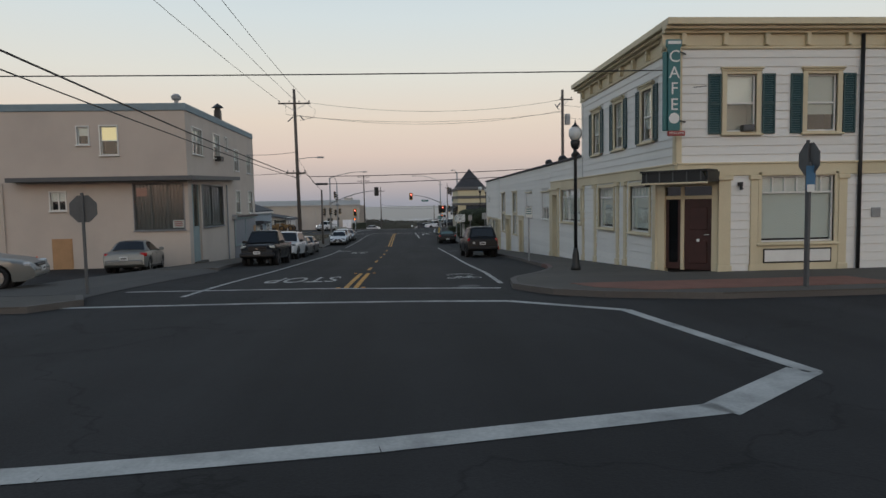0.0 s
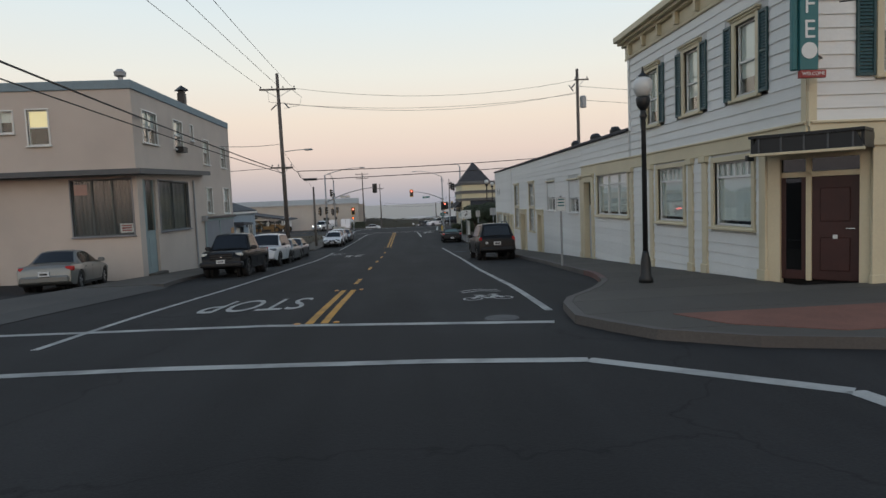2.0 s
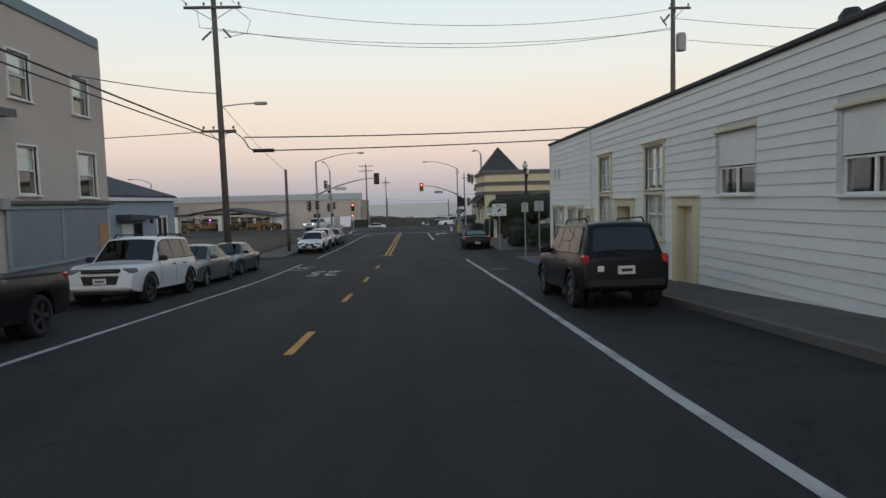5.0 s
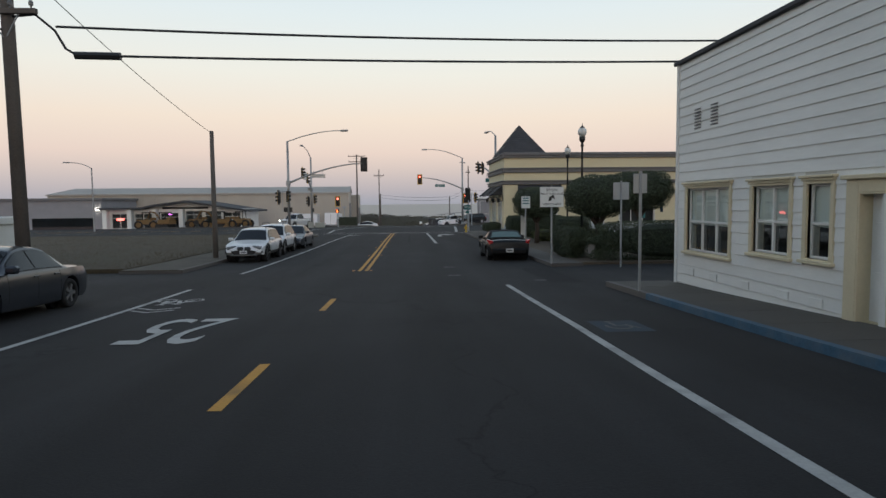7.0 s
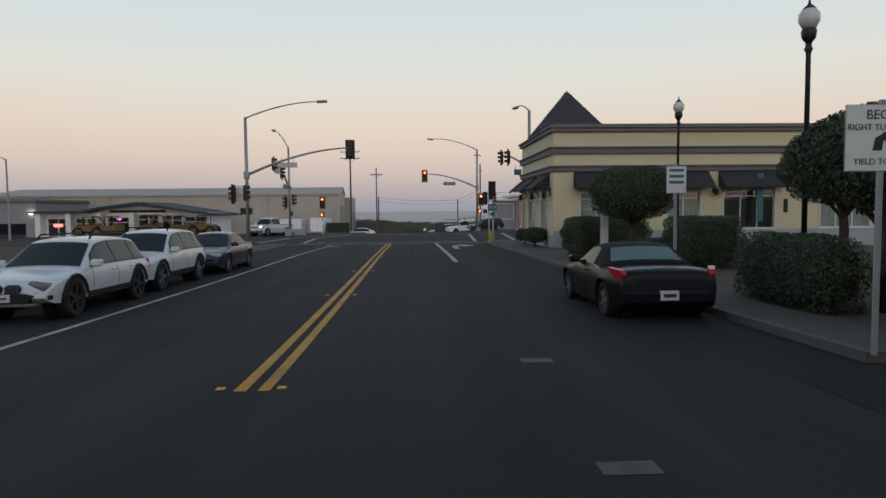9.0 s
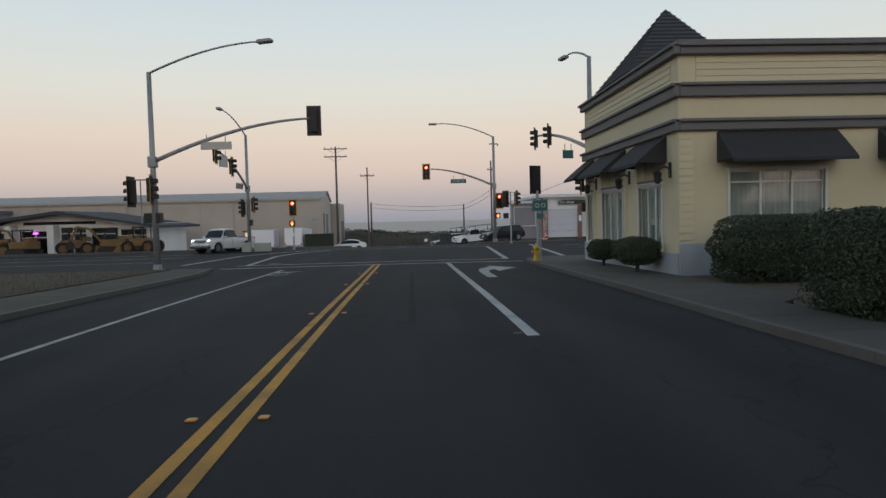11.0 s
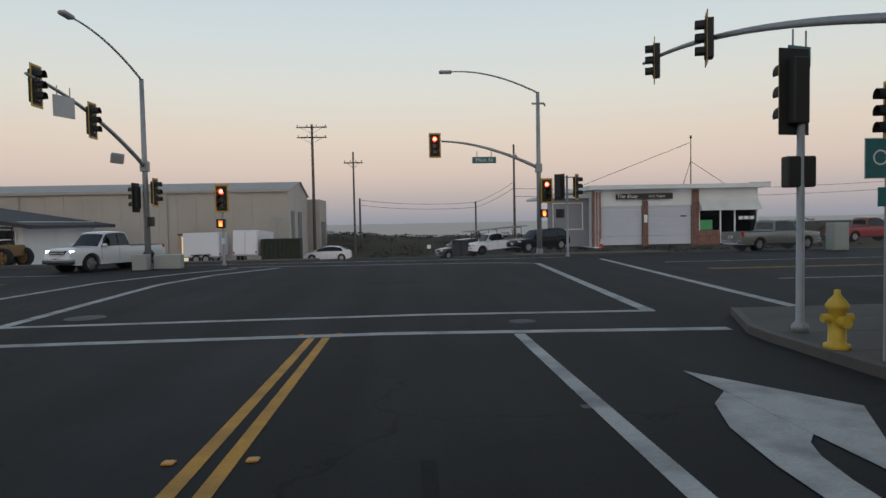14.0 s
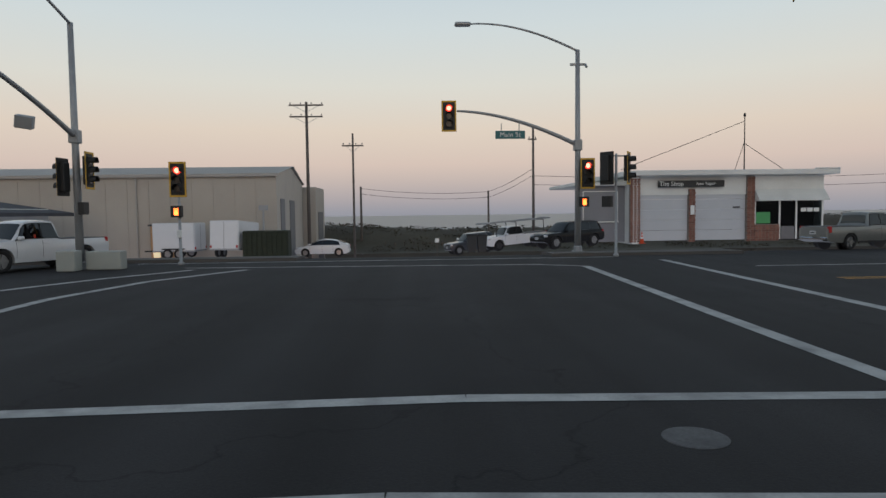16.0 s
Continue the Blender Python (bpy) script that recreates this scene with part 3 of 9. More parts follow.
def road_word(name, body, x, y, size, stretch, label, turn=180):
    """Letters laid flat on the road and tilted with it."""
    me = letters(body, size, "paint_white", stretch, 0.002)
    me.transform(Matrix.Rotation(radians(-90), 4, "X"))
    sl = math.atan2(G(y + 1) - G(y - 1), 2)
    return solid(name, me, "paint_white", label, "road marking", kind="structure",
                 m=Matrix.Translation((x, y, G(y) + 0.012)) @ Matrix.Rotation(sl, 4, "X") @ Matrix.Rotation(radians(turn), 4, "Z"))


road_word("stop_word", "STOP", -1.62, 19.35, 0.9, 3.6, "white word STOP painted for oncoming traffic")
road_word("speed_word", "25", -2.05, 50.35, 1.38, 2.75, "white speed figure 25 painted for oncoming traffic")


def bike_mark(x, y, turn, label):
    """A painted bicycle with two arrow strokes above it."""
    m = Mesh()
    for cx, cy in ((-0.27, 0.0), (0.27, 0.0)):
        k = 16
        ring = [(cx + r * math.cos(6.2832 * i / k), cy + 1.45 * r * math.sin(6.2832 * i / k)) for r in (0.14, 0.185) for i in range(k)]
        m.add([(a, b_, 0) for a, b_ in ring], [(i, (i + 1) % k, k + (i + 1) % k, k + i) for i in range(k)])
    for a, c in (((-0.27, 0), (-0.1, 0.5)), ((-0.1, 0.5), (0.2, 0.5)), ((0.27, 0), (0.16, 0.7)), ((-0.1, 0.45), (0.02, 0.0)), ((0.02, 0.0), (0.2, 0.5)),
                 ((-0.19, 0.62), (-0.03, 0.62)), ((0.1, 0.7), (0.26, 0.72)), ((-0.38, 1.2), (0.0, 1.5)), ((0.0, 1.5), (0.38, 1.2)), ((-0.38, 1.55), (0.0, 1.85)), ((0.0, 1.85), (0.38, 1.55))):
        d = (Vector(c) - Vector(a)).normalized()
        s = Vector((-d.y, d.x)) * 0.04
        m.add([(*(Vector(a) - s), 0), (*(Vector(c) - s), 0), (*(Vector(c) + s), 0), (*(Vector(a) + s), 0)], [(0, 1, 2, 3)])
    sl = math.atan2(G(y + 1) - G(y - 1), 2)
    solid("bike_symbol", m, "paint_white", label, "road marking", kind="structure",
          m=Matrix.Translation((x, y, G(y) + 0.012)) @ Matrix.Rotation(sl, 4, "X") @ Matrix.Rotation(radians(turn), 4, "Z") @ Matrix.Diagonal((1.15, 1.1, 1, 1)))


bike_mark(3.2, 18.35, 0, "white shared lane bicycle symbol on asphalt")
bike_mark(-3.55, 54.6, 180, "white shared lane bicycle symbol for oncoming traffic")
bike_mark(-3.4, 99.2, 180, "white shared lane bicycle symbol for oncoming traffic")

arrow = Mesh()
a_out = [(0, 0), (0, 2.1), (0.04, 3.3), (0.15, 4.2), (0.38, 4.95), (0.7, 5.4)]
a_in = [(0.33, 0), (0.33, 2.2), (0.39, 3.0), (0.47, 3.45), (0.58, 3.75), (0.73, 3.95)]
arrow.add([(x, y, 0) for x, y in a_out + a_in], [(i, 6 + i, 7 + i, i + 1) for i in range(5)])
arrow.add([(0.75, 2.9, 0), (1.71, 4.7, 0), (0.69, 6.4, 0)], [(0, 1, 2)])
solid("turn_arrow", arrow, "paint_white", "white right turn arrow on asphalt", "road marking", kind="structure",
      m=Matrix.Translation((4.18, 93.3, G(93.3) + 0.012)) @ Matrix.Rotation(math.atan2(G(99) - G(93.3), 5.7), 4, "X"))
bay = Mesh()
sheet(bay, 4.9, 5.72, 49.2, 50.35, 0.006)
solid("parking_symbol", bay, "paint_blue", "faded blue accessible parking patch on asphalt", "road marking", kind="structure")
wc = Mesh()
for r0, r1, a0, a1 in ((0.17, 0.225, 150, 400),):
    ring = [(r * math.cos(radians(a0 + (a1 - a0) * i / 14)), 1.3 * r * math.sin(radians(a0 + (a1 - a0) * i / 14)), 0) for r in (r0, r1) for i in range(15)]
    wc.add(ring, [(i, i + 1, 16 + i, 15 + i) for i in range(14)])
for p_ in ([(-0.06, 0.05), (0.0, 0.05), (-0.02, 0.42), (-0.08, 0.42)], [(0.01, 0.07), (0.2, 0.04), (0.2, 0.1), (0.01, 0.13)], [(0.2, 0.1), (0.15, 0.09), (0.26, -0.2), (0.31, -0.2)], [(-0.09, 0.45), (0.0, 0.45), (0.0, 0.54), (-0.09, 0.54)]):
    wc.add([(*q_, 0) for q_ in p_], [(0, 1, 2, 3)])
solid("wheelchair_symbol", wc, "paint_faint", "worn white wheelchair symbol on a blue patch", "road marking", kind="structure",
      m=Matrix.Translation((5.27, 49.7, G(49.7) + 0.014)) @ Matrix.Rotation(math.atan2(G(50.7) - G(48.7), 2), 4, "X"))
for xm, ym, wm in ((3.05, 60.4, 0.42), (3.1, 64.0, 0.4), (5.55, 58.3, 0.36), (3.26, 98.25, 0.14), (3.26, 82.3, 0.14), (3.28, 88.9, 0.13), (3.3, 94.5, 0.12)):
    mk = Mesh()
    sheet(mk, xm, xm + wm, ym, ym + 0.4 * min(1.0, wm + 0.2), 0.006)
    solid("patch_mark", mk, "paint_faint", "small faded white survey mark on asphalt", "road marking", kind="structure")
for xm in (-0.27, 0.37):
    for ym in (15.95, 22.1, 63.0, 71.5, 78.4, 85.35, 92.1, 97.15, 103.25):
        d = Mesh().bbox(-0.05, 0.05, -0.05, 0.05, 0, 0.018, 0.012)
        solid("road_reflector", d, "reflector", "small amber raised marker beside the centre lines", "road reflector", "centre line markers",
              m=pose(xm, ym, G(ym) + 0.001))
for xm, ym, rm in ((3.05, 15.5, 0.28), (3.72, 104.2, 0.26), (-5.4, 106.4, 0.42)):
    mh = Mesh().lathe([(rm, 0), (rm, 0.008), (rm * 0.9, 0.012), (0.02, 0.012)], n=20)
    solid("manhole_cover", mh, "paint_faint", "round worn metal manhole cover set in asphalt", "manhole cover", m=pose(xm, ym, G(ym)))
for x0, x1, y0, y1 in ((1.66, 1.78, 84.0, 97.0), (5.9, 6.9, 57.5, 63.0)):
    pt = Mesh()
    sheet(pt, x0, x1, y0, y1, 0.004)
    solid("asphalt_repair", pt, "asphalt_patch", "darker patched strip of asphalt", "road patch", kind="structure")


# ---- pavements and kerbs ----
def ribbon(mesh, rows, up, bottom=-0.25):
    """A slab between two edges given as (y, x0, x1) rows; it follows the ground."""
    vs, n = [], len(rows)
    for y, a, c in rows:
        vs += [(a, y, G(y, a) + up), (c, y, G(y, c) + up), (c, y, G(y, c) + bottom), (a, y, G(y, a) + bottom)]
    fs = []
    for i in range(n - 1):
        o, q = 4 * i, 4 * i + 4
        fs += [(o, o + 1, q + 1, q), (o + 1, o + 2, q + 2, q + 1), (o + 3, o, q, q + 3)]
    fs += [(0, 3, 2, 1), (4 * n - 4, 4 * n - 3, 4 * n - 2, 4 * n - 1)]
    return mesh.add(vs, fs)


def pavement(name, edge, label, side, step=1.5, kerb_mat="kerb", up=0.13, slab_mat="concrete"):
    """A pavement of single slabs with a kerb; edge(y) gives the kerb line and the back line."""
    y0, y1, fn = edge
    base = Mesh()
    k = int(math.ceil((y1 - y0) / step))
    ribbon(base, [(y0 + (y1 - y0) * i / (2 * k), *fn(y0 + (y1 - y0) * i / (2 * k))) for i in range(2 * k + 1)], up - 0.03)
    top = solid(name, base, "kerb", label, "pavement", kind="structure")
    for i in range(k):
        a, c = y0 + (y1 - y0) * i / k + 0.008, y0 + (y1 - y0) * (i + 1) / k - 0.008
        sl = Mesh()
        rows = []
        for y in (a, (a + c) / 2, c):
            e0, e1 = fn(y)
            rows.append((y, e0 + 0.16, e1) if side > 0 else (y, e0, e1 - 0.16))
        ribbon(sl, rows, up, up - 0.05)
        part("paving_slab", sl, slab_mat, top)
        kb = Mesh()
        rows = []
        for y in (a - 0.005, (a + c) / 2, c + 0.005):
            e0, e1 = fn(y)
            rows.append((y, e0 - 0.004, e0 + 0.15) if side > 0 else (y, e1 - 0.15, e1 + 0.004))
        ribbon(kb, rows, up + 0.004, -0.2)
        part("kerbstone", kb, kerb_mat(0.5 * (a + c)) if callable(kerb_mat) else kerb_mat, top)
    return top


BULB = ((11.6, 7.5), (12.3, 5.6), (13.2, 4.5), (14.6, 4.0), (16.5, 4.25), (18.2, 5.3), (20.0, 6.1), (22.5, 6.6), (26, 6.75), (30, 6.95), (44, 7.1), (56.6, 7.1))
pavement("pavement_cafe", (11.6, 56.4, lambda y: (float(np.interp(y, [r[0] for r in BULB], [r[1] for r in BULB])), 8.85 if y > 16.6 else 30.0)),
         "stained concrete pavement beside the white building", 1,
         kerb_mat=lambda y: "kerb_blue" if 45 < y < 53.5 else ("kerb_red" if 20 < y < 23.5 else "kerb"))
bp = Mesh()
ribbon(bp, [(12.4, 6.6, 12.0), (13.2, 5.6, 12.0), (14.2, 5.3, 12.0)], 0.138, 0.1)
solid("brick_strip", bp, "brick_paving", "dull red brick strip set in the corner pavement", "pavement", kind="structure")
pavement("pavement_hedge", (63.6, 98.5, lambda y: (7.2 - 0.35 * min(1, max(0, (y - 72) / 10)), 8.45 if y < 84 else 9.24)), "concrete pavement beside clipped hedges", 1)
pavement("pavement_corner", (98.5, 104.4, lambda y: (6.85 + 0.03 * (y - 98.5) + 0.35 * max(0, y - 102), 14.0 if y > 100.3 else 9.24)), "concrete corner pavement with a hydrant", 1)
pavement("pavement_left", (26.6, 47.5, lambda y: (-9.2 if y < 32.4 else -9.12, float(np.interp(y, (26.6, 28, 30, 36, 44), (-6.3, -6.55, -6.75, -7.0, -7.15))))), "concrete pavement beside the pink building", -1)
pavement("pavement_verge", (63.0, 101.5, lambda y: (-8.7, -6.45 - 0.15 * max(0.0, y - 97.5))), "dirty brown concrete pavement beside a grass lot", -1, slab_mat="concrete_dirty")
pavement("pavement_far_corner", (47.5, 56.0, lambda y: (-9.0, -7.3)), "concrete pavement beside a small blue house", -1)
pavement("pavement_lot", (12.4, 14.6, lambda y: (-34.0, -5.4 - 0.5 * abs(y - 13.5))), "cracked concrete pavement at the edge of a lot", -1, step=1.1)
pavement("pavement_west", (126.9, 129.2, lambda y: (-34.0, -3.5)), "concrete pavement on the far side of the main road", -1, step=1.15)
pavement("pavement_west_right", (126.9, 129.2, lambda y: (7.5, 16.0)), "concrete pavement at the signal post", 1, step=1.15)

apron = Mesh()
lip = [(-9.2, 0.12), (-6.75, 0.12), (-6.15, 0.012)]
av = [(x, y, G(y, x) + u) for y in np.linspace(14.8, 26.6, 10) for x, u in lip]
apron.add(av, [(3 * i + k, 3 * i + k + 1, 3 * i + k + 4, 3 * i + k + 3) for i in range(9) for k in (0, 1)])
solid("driveway_apron", apron, "apron", "worn grey concrete driveway apron", "driveway", kind="structure")
lotm = Mesh()
ribbon(lotm, [(y, -60, -8.75) for y in np.linspace(63.5, 101.0, 26)], 0.16, -0.2)
solid("grass_lot", lotm, "grass_dry", "vacant lot of dry brownish grass", "grass", kind="structure")
bed = Mesh()
ribbon(bed, [(y, 8.45 if y < 84 else 9.35, 26.0) for y in np.linspace(64.4, 91.6, 18)], 0.1, -0.2)
solid("planting_bed", bed, "soil", "bare soil planting bed under hedges", "planting bed", kind="structure")

gr = np.random.default_rng(8)
bl = Mesh()
for i in range(42000):
    y = 63.6 + 37 * gr.random()
    x = -8.8 - 24 * gr.random() ** 1.5
    z = G(y, x) + 0.15
    h, a, wd = 0.03 + 0.07 * gr.random() ** 2, 6.28 * gr.random(), 0.004 + 0.008 * gr.random()
    dx, dy, lx, ly = wd * math.cos(a), wd * math.sin(a), 0.08 * (gr.random() - 0.5), 0.08 * (gr.random() - 0.5)
    bl.add([(x - dx, y - dy, z), (x + dx, y + dy, z), (x + lx, y + ly, z + h)], [(0, 1, 2)])
me_bl = bpy.data.meshes.new("grass_tufts")
me_bl.from_pydata(bl.v, [], bl.f)
me_bl.materials.append(MATS["blade"])
solid("grass_tufts", me_bl, "blade", "short dry grass blades", "grass", kind="stuff")


# ---- walls, boards and windows ----
def wall(name, parent, m, u0, u1, z0, z1, holes, material, th=0.22, label=""):
    """A wall with openings, in the facade's frame: x along it, -y outwards."""
    us = sorted({u0, u1, *(min(max(v, u0), u1) for h in holes for v in h[:2])})
    zs = sorted({z0, z1, *(min(max(v, z0), z1) for h in holes for v in h[2:4])})
    me = Mesh()
    full = [[not any(h[0] < (a + c) / 2 < h[1] and h[2] < (p + q) / 2 < h[3] for h in holes) for p, q in zip(zs, zs[1:])] for a, c in zip(us, us[1:])]
    nu, nz = len(us), len(zs)
    ids, vs, fs = {}, [], []

    def at_(i, j, k):
        if (i, j, k) not in ids:
            ids[i, j, k] = len(vs)
            vs.append((us[i], th * k, zs[j]))
        return ids[i, j, k]

    for i in range(nu - 1):
        for j in range(nz - 1):
            if not full[i][j]:
                continue
            for k in (0, 1):
                fs.append(tuple(at_(*q, k) for q in ((i, j), (i + 1, j), (i + 1, j + 1), (i, j + 1))))
            for di, dj, e0, e1 in ((-1, 0, (i, j), (i, j + 1)), (1, 0, (i + 1, j), (i + 1, j + 1)), (0, -1, (i, j), (i + 1, j)), (0, 1, (i, j + 1), (i + 1, j + 1))):
                a, c = i + di, j + dj
                if not (0 <= a < nu - 1 and 0 <= c < nz - 1 and full[a][c]):
                    fs.append((at_(*e0, 0), at_(*e1, 0), at_(*e1, 1), at_(*e0, 1)))
    me.add(vs, fs)
    return part(name, me, material, parent, label, m)


BOARD = {}


def clapboards(host, u0, u1, z0, z1, h, blocks, material, name="clapboard"):
    """Lapped boards over a wall, cut at windows, doors and trim; one object a board."""
    key = (round(h, 3), material)
    if key not in BOARD:
        bd = Mesh()
        sec = [(0.0, 0.0), (-0.030, 0.0), (-0.026, -0.006), (-0.006, h), (0.0, h)]
        n = len(sec)
        bd.add([(0, y, z) for y, z in sec] + [(1, y, z) for y, z in sec], [(i, (i + 1) % n, n + (i + 1) % n, n + i) for i in range(n)] + [tuple(range(n))[::-1], tuple(range(n, 2 * n))])
        BOARD[key] = bd.data("clapboard", material)
    z, count = z0, 0
    while z < z1 - 0.02:
        spans = [(u0, u1)]
        for b0, b1, c0, c1 in blocks:
            if c0 < z + h * 0.5 < c1:
                spans = [s for a, c in spans for s in ((a, min(c, b0)), (max(a, b1), c)) if s[1] - s[0] > 0.03]
        for a, c in spans:
            ob = part(name, BOARD[key], material, host, m=Matrix.Translation((a, 0, z)) @ Matrix.Diagonal((c - a, 1, min(1.0, (z1 - z) / h), 1)))
            count += 1
        z += h
    return count


def window(parent, m, u0, u1, z0, z1, cols=1, bars=(), casing=0.12, sill=True, cap=False, back="room_shade", trim="trim_cream", sash="trim_white", depth=0.09,
           pane="glass", small=None, label="", blind=None):
    """A window in an opening: casing, sash bars, panes, sill, cap, what hangs behind it and a shallow backing box."""
    fr = Mesh()
    if casing:
        fr.bbox(u0 - casing, u0, -0.05, 0.1, z0 - casing * 0.4, z1 + casing, 0.006)
        fr.bbox(u1, u1 + casing, -0.05, 0.1, z0 - casing * 0.4, z1 + casing, 0.006)
        fr.bbox(u0, u1, -0.046, 0.1, z1, z1 + casing, 0.006)
        fr.bbox(u0, u1, -0.046, 0.1, z0 - casing * 0.4, z0, 0.006)
    else:
        fr.bbox(u0 - 0.02, u1 + 0.02, 0.09, 0.11, z0 - 0.02, z0 + 0.02, 0.004)
    win = part("window", fr, trim, parent, label, m)
    s = Mesh()
    y0, y1, t = depth - 0.045, depth - 0.004, 0.045
    s.bbox(u0, u0 + t, y0, y1, z0, z1, 0.005)
    s.bbox(u1 - t, u1, y0, y1, z0, z1, 0.005)
    s.bbox(u0 + t, u1 - t, y0, y1, z0, z0 + t, 0.005)
    s.bbox(u0 + t, u1 - t, y0, y1, z1 - t, z1, 0.005)
    zs = [z0, *bars, z1]
    for zb in bars:
        s.bbox(u0 + t, u1 - t, y0 - 0.003, y1, zb - 0.025, zb + 0.025, 0.004)
    for i in range(1, cols):
        u = u0 + (u1 - u0) * i / cols
        s.bbox(u - 0.03, u + 0.03, y0 - 0.006, y1, z0 + t, z1 - t, 0.004)
    if small:
        zt = bars[-1] if bars else z1 - 0.35
        for i in range(1, small):
            u = u0 + (u1 - u0) * i / small
            s.bbox(u - 0.016, u + 0.016, y0, y1, zt, z1 - t, 0.003)
    part("sash", s, sash, win)
    for i in range(cols):
        a, c = u0 + (u1 - u0) * i / cols, u0 + (u1 - u0) * (i + 1) / cols
        for p, q in zip(zs, zs[1:]):
            g_ = Mesh().box(a + 0.02, c - 0.02, depth, depth + 0.006, p + 0.02, q - 0.02)
            part("pane", g_, pane, win).visible_shadow = False
    # no room is built: a shallow box, near-black by default, gives its shade
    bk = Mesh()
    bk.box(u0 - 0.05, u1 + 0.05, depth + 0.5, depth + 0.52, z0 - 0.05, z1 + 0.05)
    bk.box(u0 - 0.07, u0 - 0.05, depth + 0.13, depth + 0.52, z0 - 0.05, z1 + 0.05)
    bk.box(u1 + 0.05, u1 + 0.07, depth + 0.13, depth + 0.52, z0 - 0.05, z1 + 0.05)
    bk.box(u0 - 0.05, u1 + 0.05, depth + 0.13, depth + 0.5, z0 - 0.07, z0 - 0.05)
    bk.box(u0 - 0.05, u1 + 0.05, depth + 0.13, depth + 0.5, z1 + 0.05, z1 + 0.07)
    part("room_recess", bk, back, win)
    if blind:
        kind, b0, b1, colr = blind
        bm_ = Mesh()
        za, zb = z0 + (z1 - z0) * b0, z0 + (z1 - z0) * b1
        if kind == "slats":
            bm_.box(u0 + 0.03, u1 - 0.03, depth + 0.075, depth + 0.08, za, zb)
            k = int((zb - za) / 0.045)
            for i in range(k):
                z = za + (zb - za) * (i + 0.5) / k
                bm_.add([(u0 + 0.03, depth + 0.045, z - 0.018), (u1 - 0.03, depth + 0.045, z - 0.018), (u1 - 0.03, depth + 0.06, z + 0.022), (u0 + 0.03, depth + 0.06, z + 0.022)], [(0, 1, 2, 3)])
        elif kind == "shade":
            bm_.box(u0 + 0.03, u1 - 0.03, depth + 0.02, depth + 0.026, za, zb)
        else:
            k = max(8, int((u1 - u0) / 0.05))
            top = [(u0 + 0.02 + (u1 - u0 - 0.04) * i / k, depth + 0.07 + 0.03 * math.sin(i * 1.9) , z) for z in (za, zb) for i in range(k + 1)]
            bm_.add(top, [(i, i + 1, k + 2 + i, k + 1 + i) for i in range(k)])
        part("blind" if kind != "drape" else "curtain", bm_, colr, win)
    if sill:
        part("sill", Mesh().bbox(u0 - casing - 0.04, u1 + casing + 0.04, -0.11, 0.0, z0 - casing * 0.4 - 0.05, z0 - casing * 0.4 + 0.01, 0.01), trim, win)
    if cap:
        c_ = Mesh()
        c_.bbox(u0 - casing - 0.05, u1 + casing + 0.05, -0.12, 0.0, z1 + casing, z1 + casing + 0.05, 0.012)
        c_.bbox(u0 - casing - 0.02, u1 + casing + 0.02, -0.08, 0.0, z1 + casing - 0.05, z1 + casing, 0.01)
        part("cap", c_, trim, win)
    return win


# ---- white cafe building ----
CX, CY, CEND = 8.85, 16.6, 56.0
cafe = thing("cafe_building", pose(CX, CY, -0.5), "long white clapboard building with a cafe at its corner", "building")
SOUTH = pose(0, 0, 0.5)
STREET = pose(0, CEND - CY, 0.5, 0, 0, -90)
LOW = -0.95
H = 0.235

# south front: ground floor and upper floor
s_holes = [(11.24 - CX, 13.32 - CX, 0.4, 2.22)]
u_holes = [(10.22 - CX, 11.05 - CX, 3.42, 4.96), (12.48 - CX, 13.34 - CX, 3.42, 4.96)]
ws = wall("wall_south", cafe, SOUTH, 1.27, 18.0, LOW, 2.3, s_holes, "backing_white")
clapboards(ws, 1.51, 18.0, -0.4, 2.24, H, [(10.94 - CX, 13.66 - CX, -1, 3)], "siding_white")
wu = wall("wall_south_upper", cafe, SOUTH, 0.0, 18.0, 2.3, 6.0, u_holes, "backing_white")
clapboards(wu, 0.12, 18.0, 2.58, 5.66, H, [(10.07 - CX, 11.2 - CX, 3.3, 5.1), (12.34 - CX, 13.48 - CX, 3.3, 5.1)], "siding_white")

# street side: cafe, then the long single-storey part
def U(y):
    return CEND - y


st_low = [(18.45, 20.1, 0.62, 2.06), (21.75, 23.45, 0.64, 2.08), (25.95, 29.25, 0.7, 2.14), (31.95, 33.45, 0.7, 2.1), (36.15, 37.75, 0.74, 2.14), (41.0, 42.4, -0.48, 2.2), (45.8, 47.2, -0.48, 2.2)]
st_door = [(29.95, 30.95, -1.6, 1.96), (39.0, 39.95, -2.0, 0.5), (43.65, 45.05, -2.3, 0.46), (48.3, 49.0, -2.5, 0.06)]
st_win2 = [(49.7, 50.35, -1.08, 0.22), (50.88, 52.16, -1.1, 0.22), (53.13, 55.3, -1.3, 0.24)]
low_holes = [(U(c), U(a), p, q) for a, c, p, q in st_low + st_door + st_win2]
wl_ = wall("wall_street", cafe, STREET, 0.0, U(17.9), -2.9, 3.45, low_holes, "backing_white")
up_y = [(18.28, 19.1), (20.85, 21.65), (23.35, 24.15)]
wsu = wall("wall_street_upper", cafe, STREET, U(25.7), U(16.82), 2.3, 6.0, [(U(c), U(a), 3.4, 4.92) for a, c in up_y], "backing_white", th=0.2)
clapboards(wsu, U(25.58), U(16.72), 2.58, 5.66, H, [(U(c) - 0.45, U(a) + 0.45, 3.3, 5.1) for a, c in up_y], "siding_white")
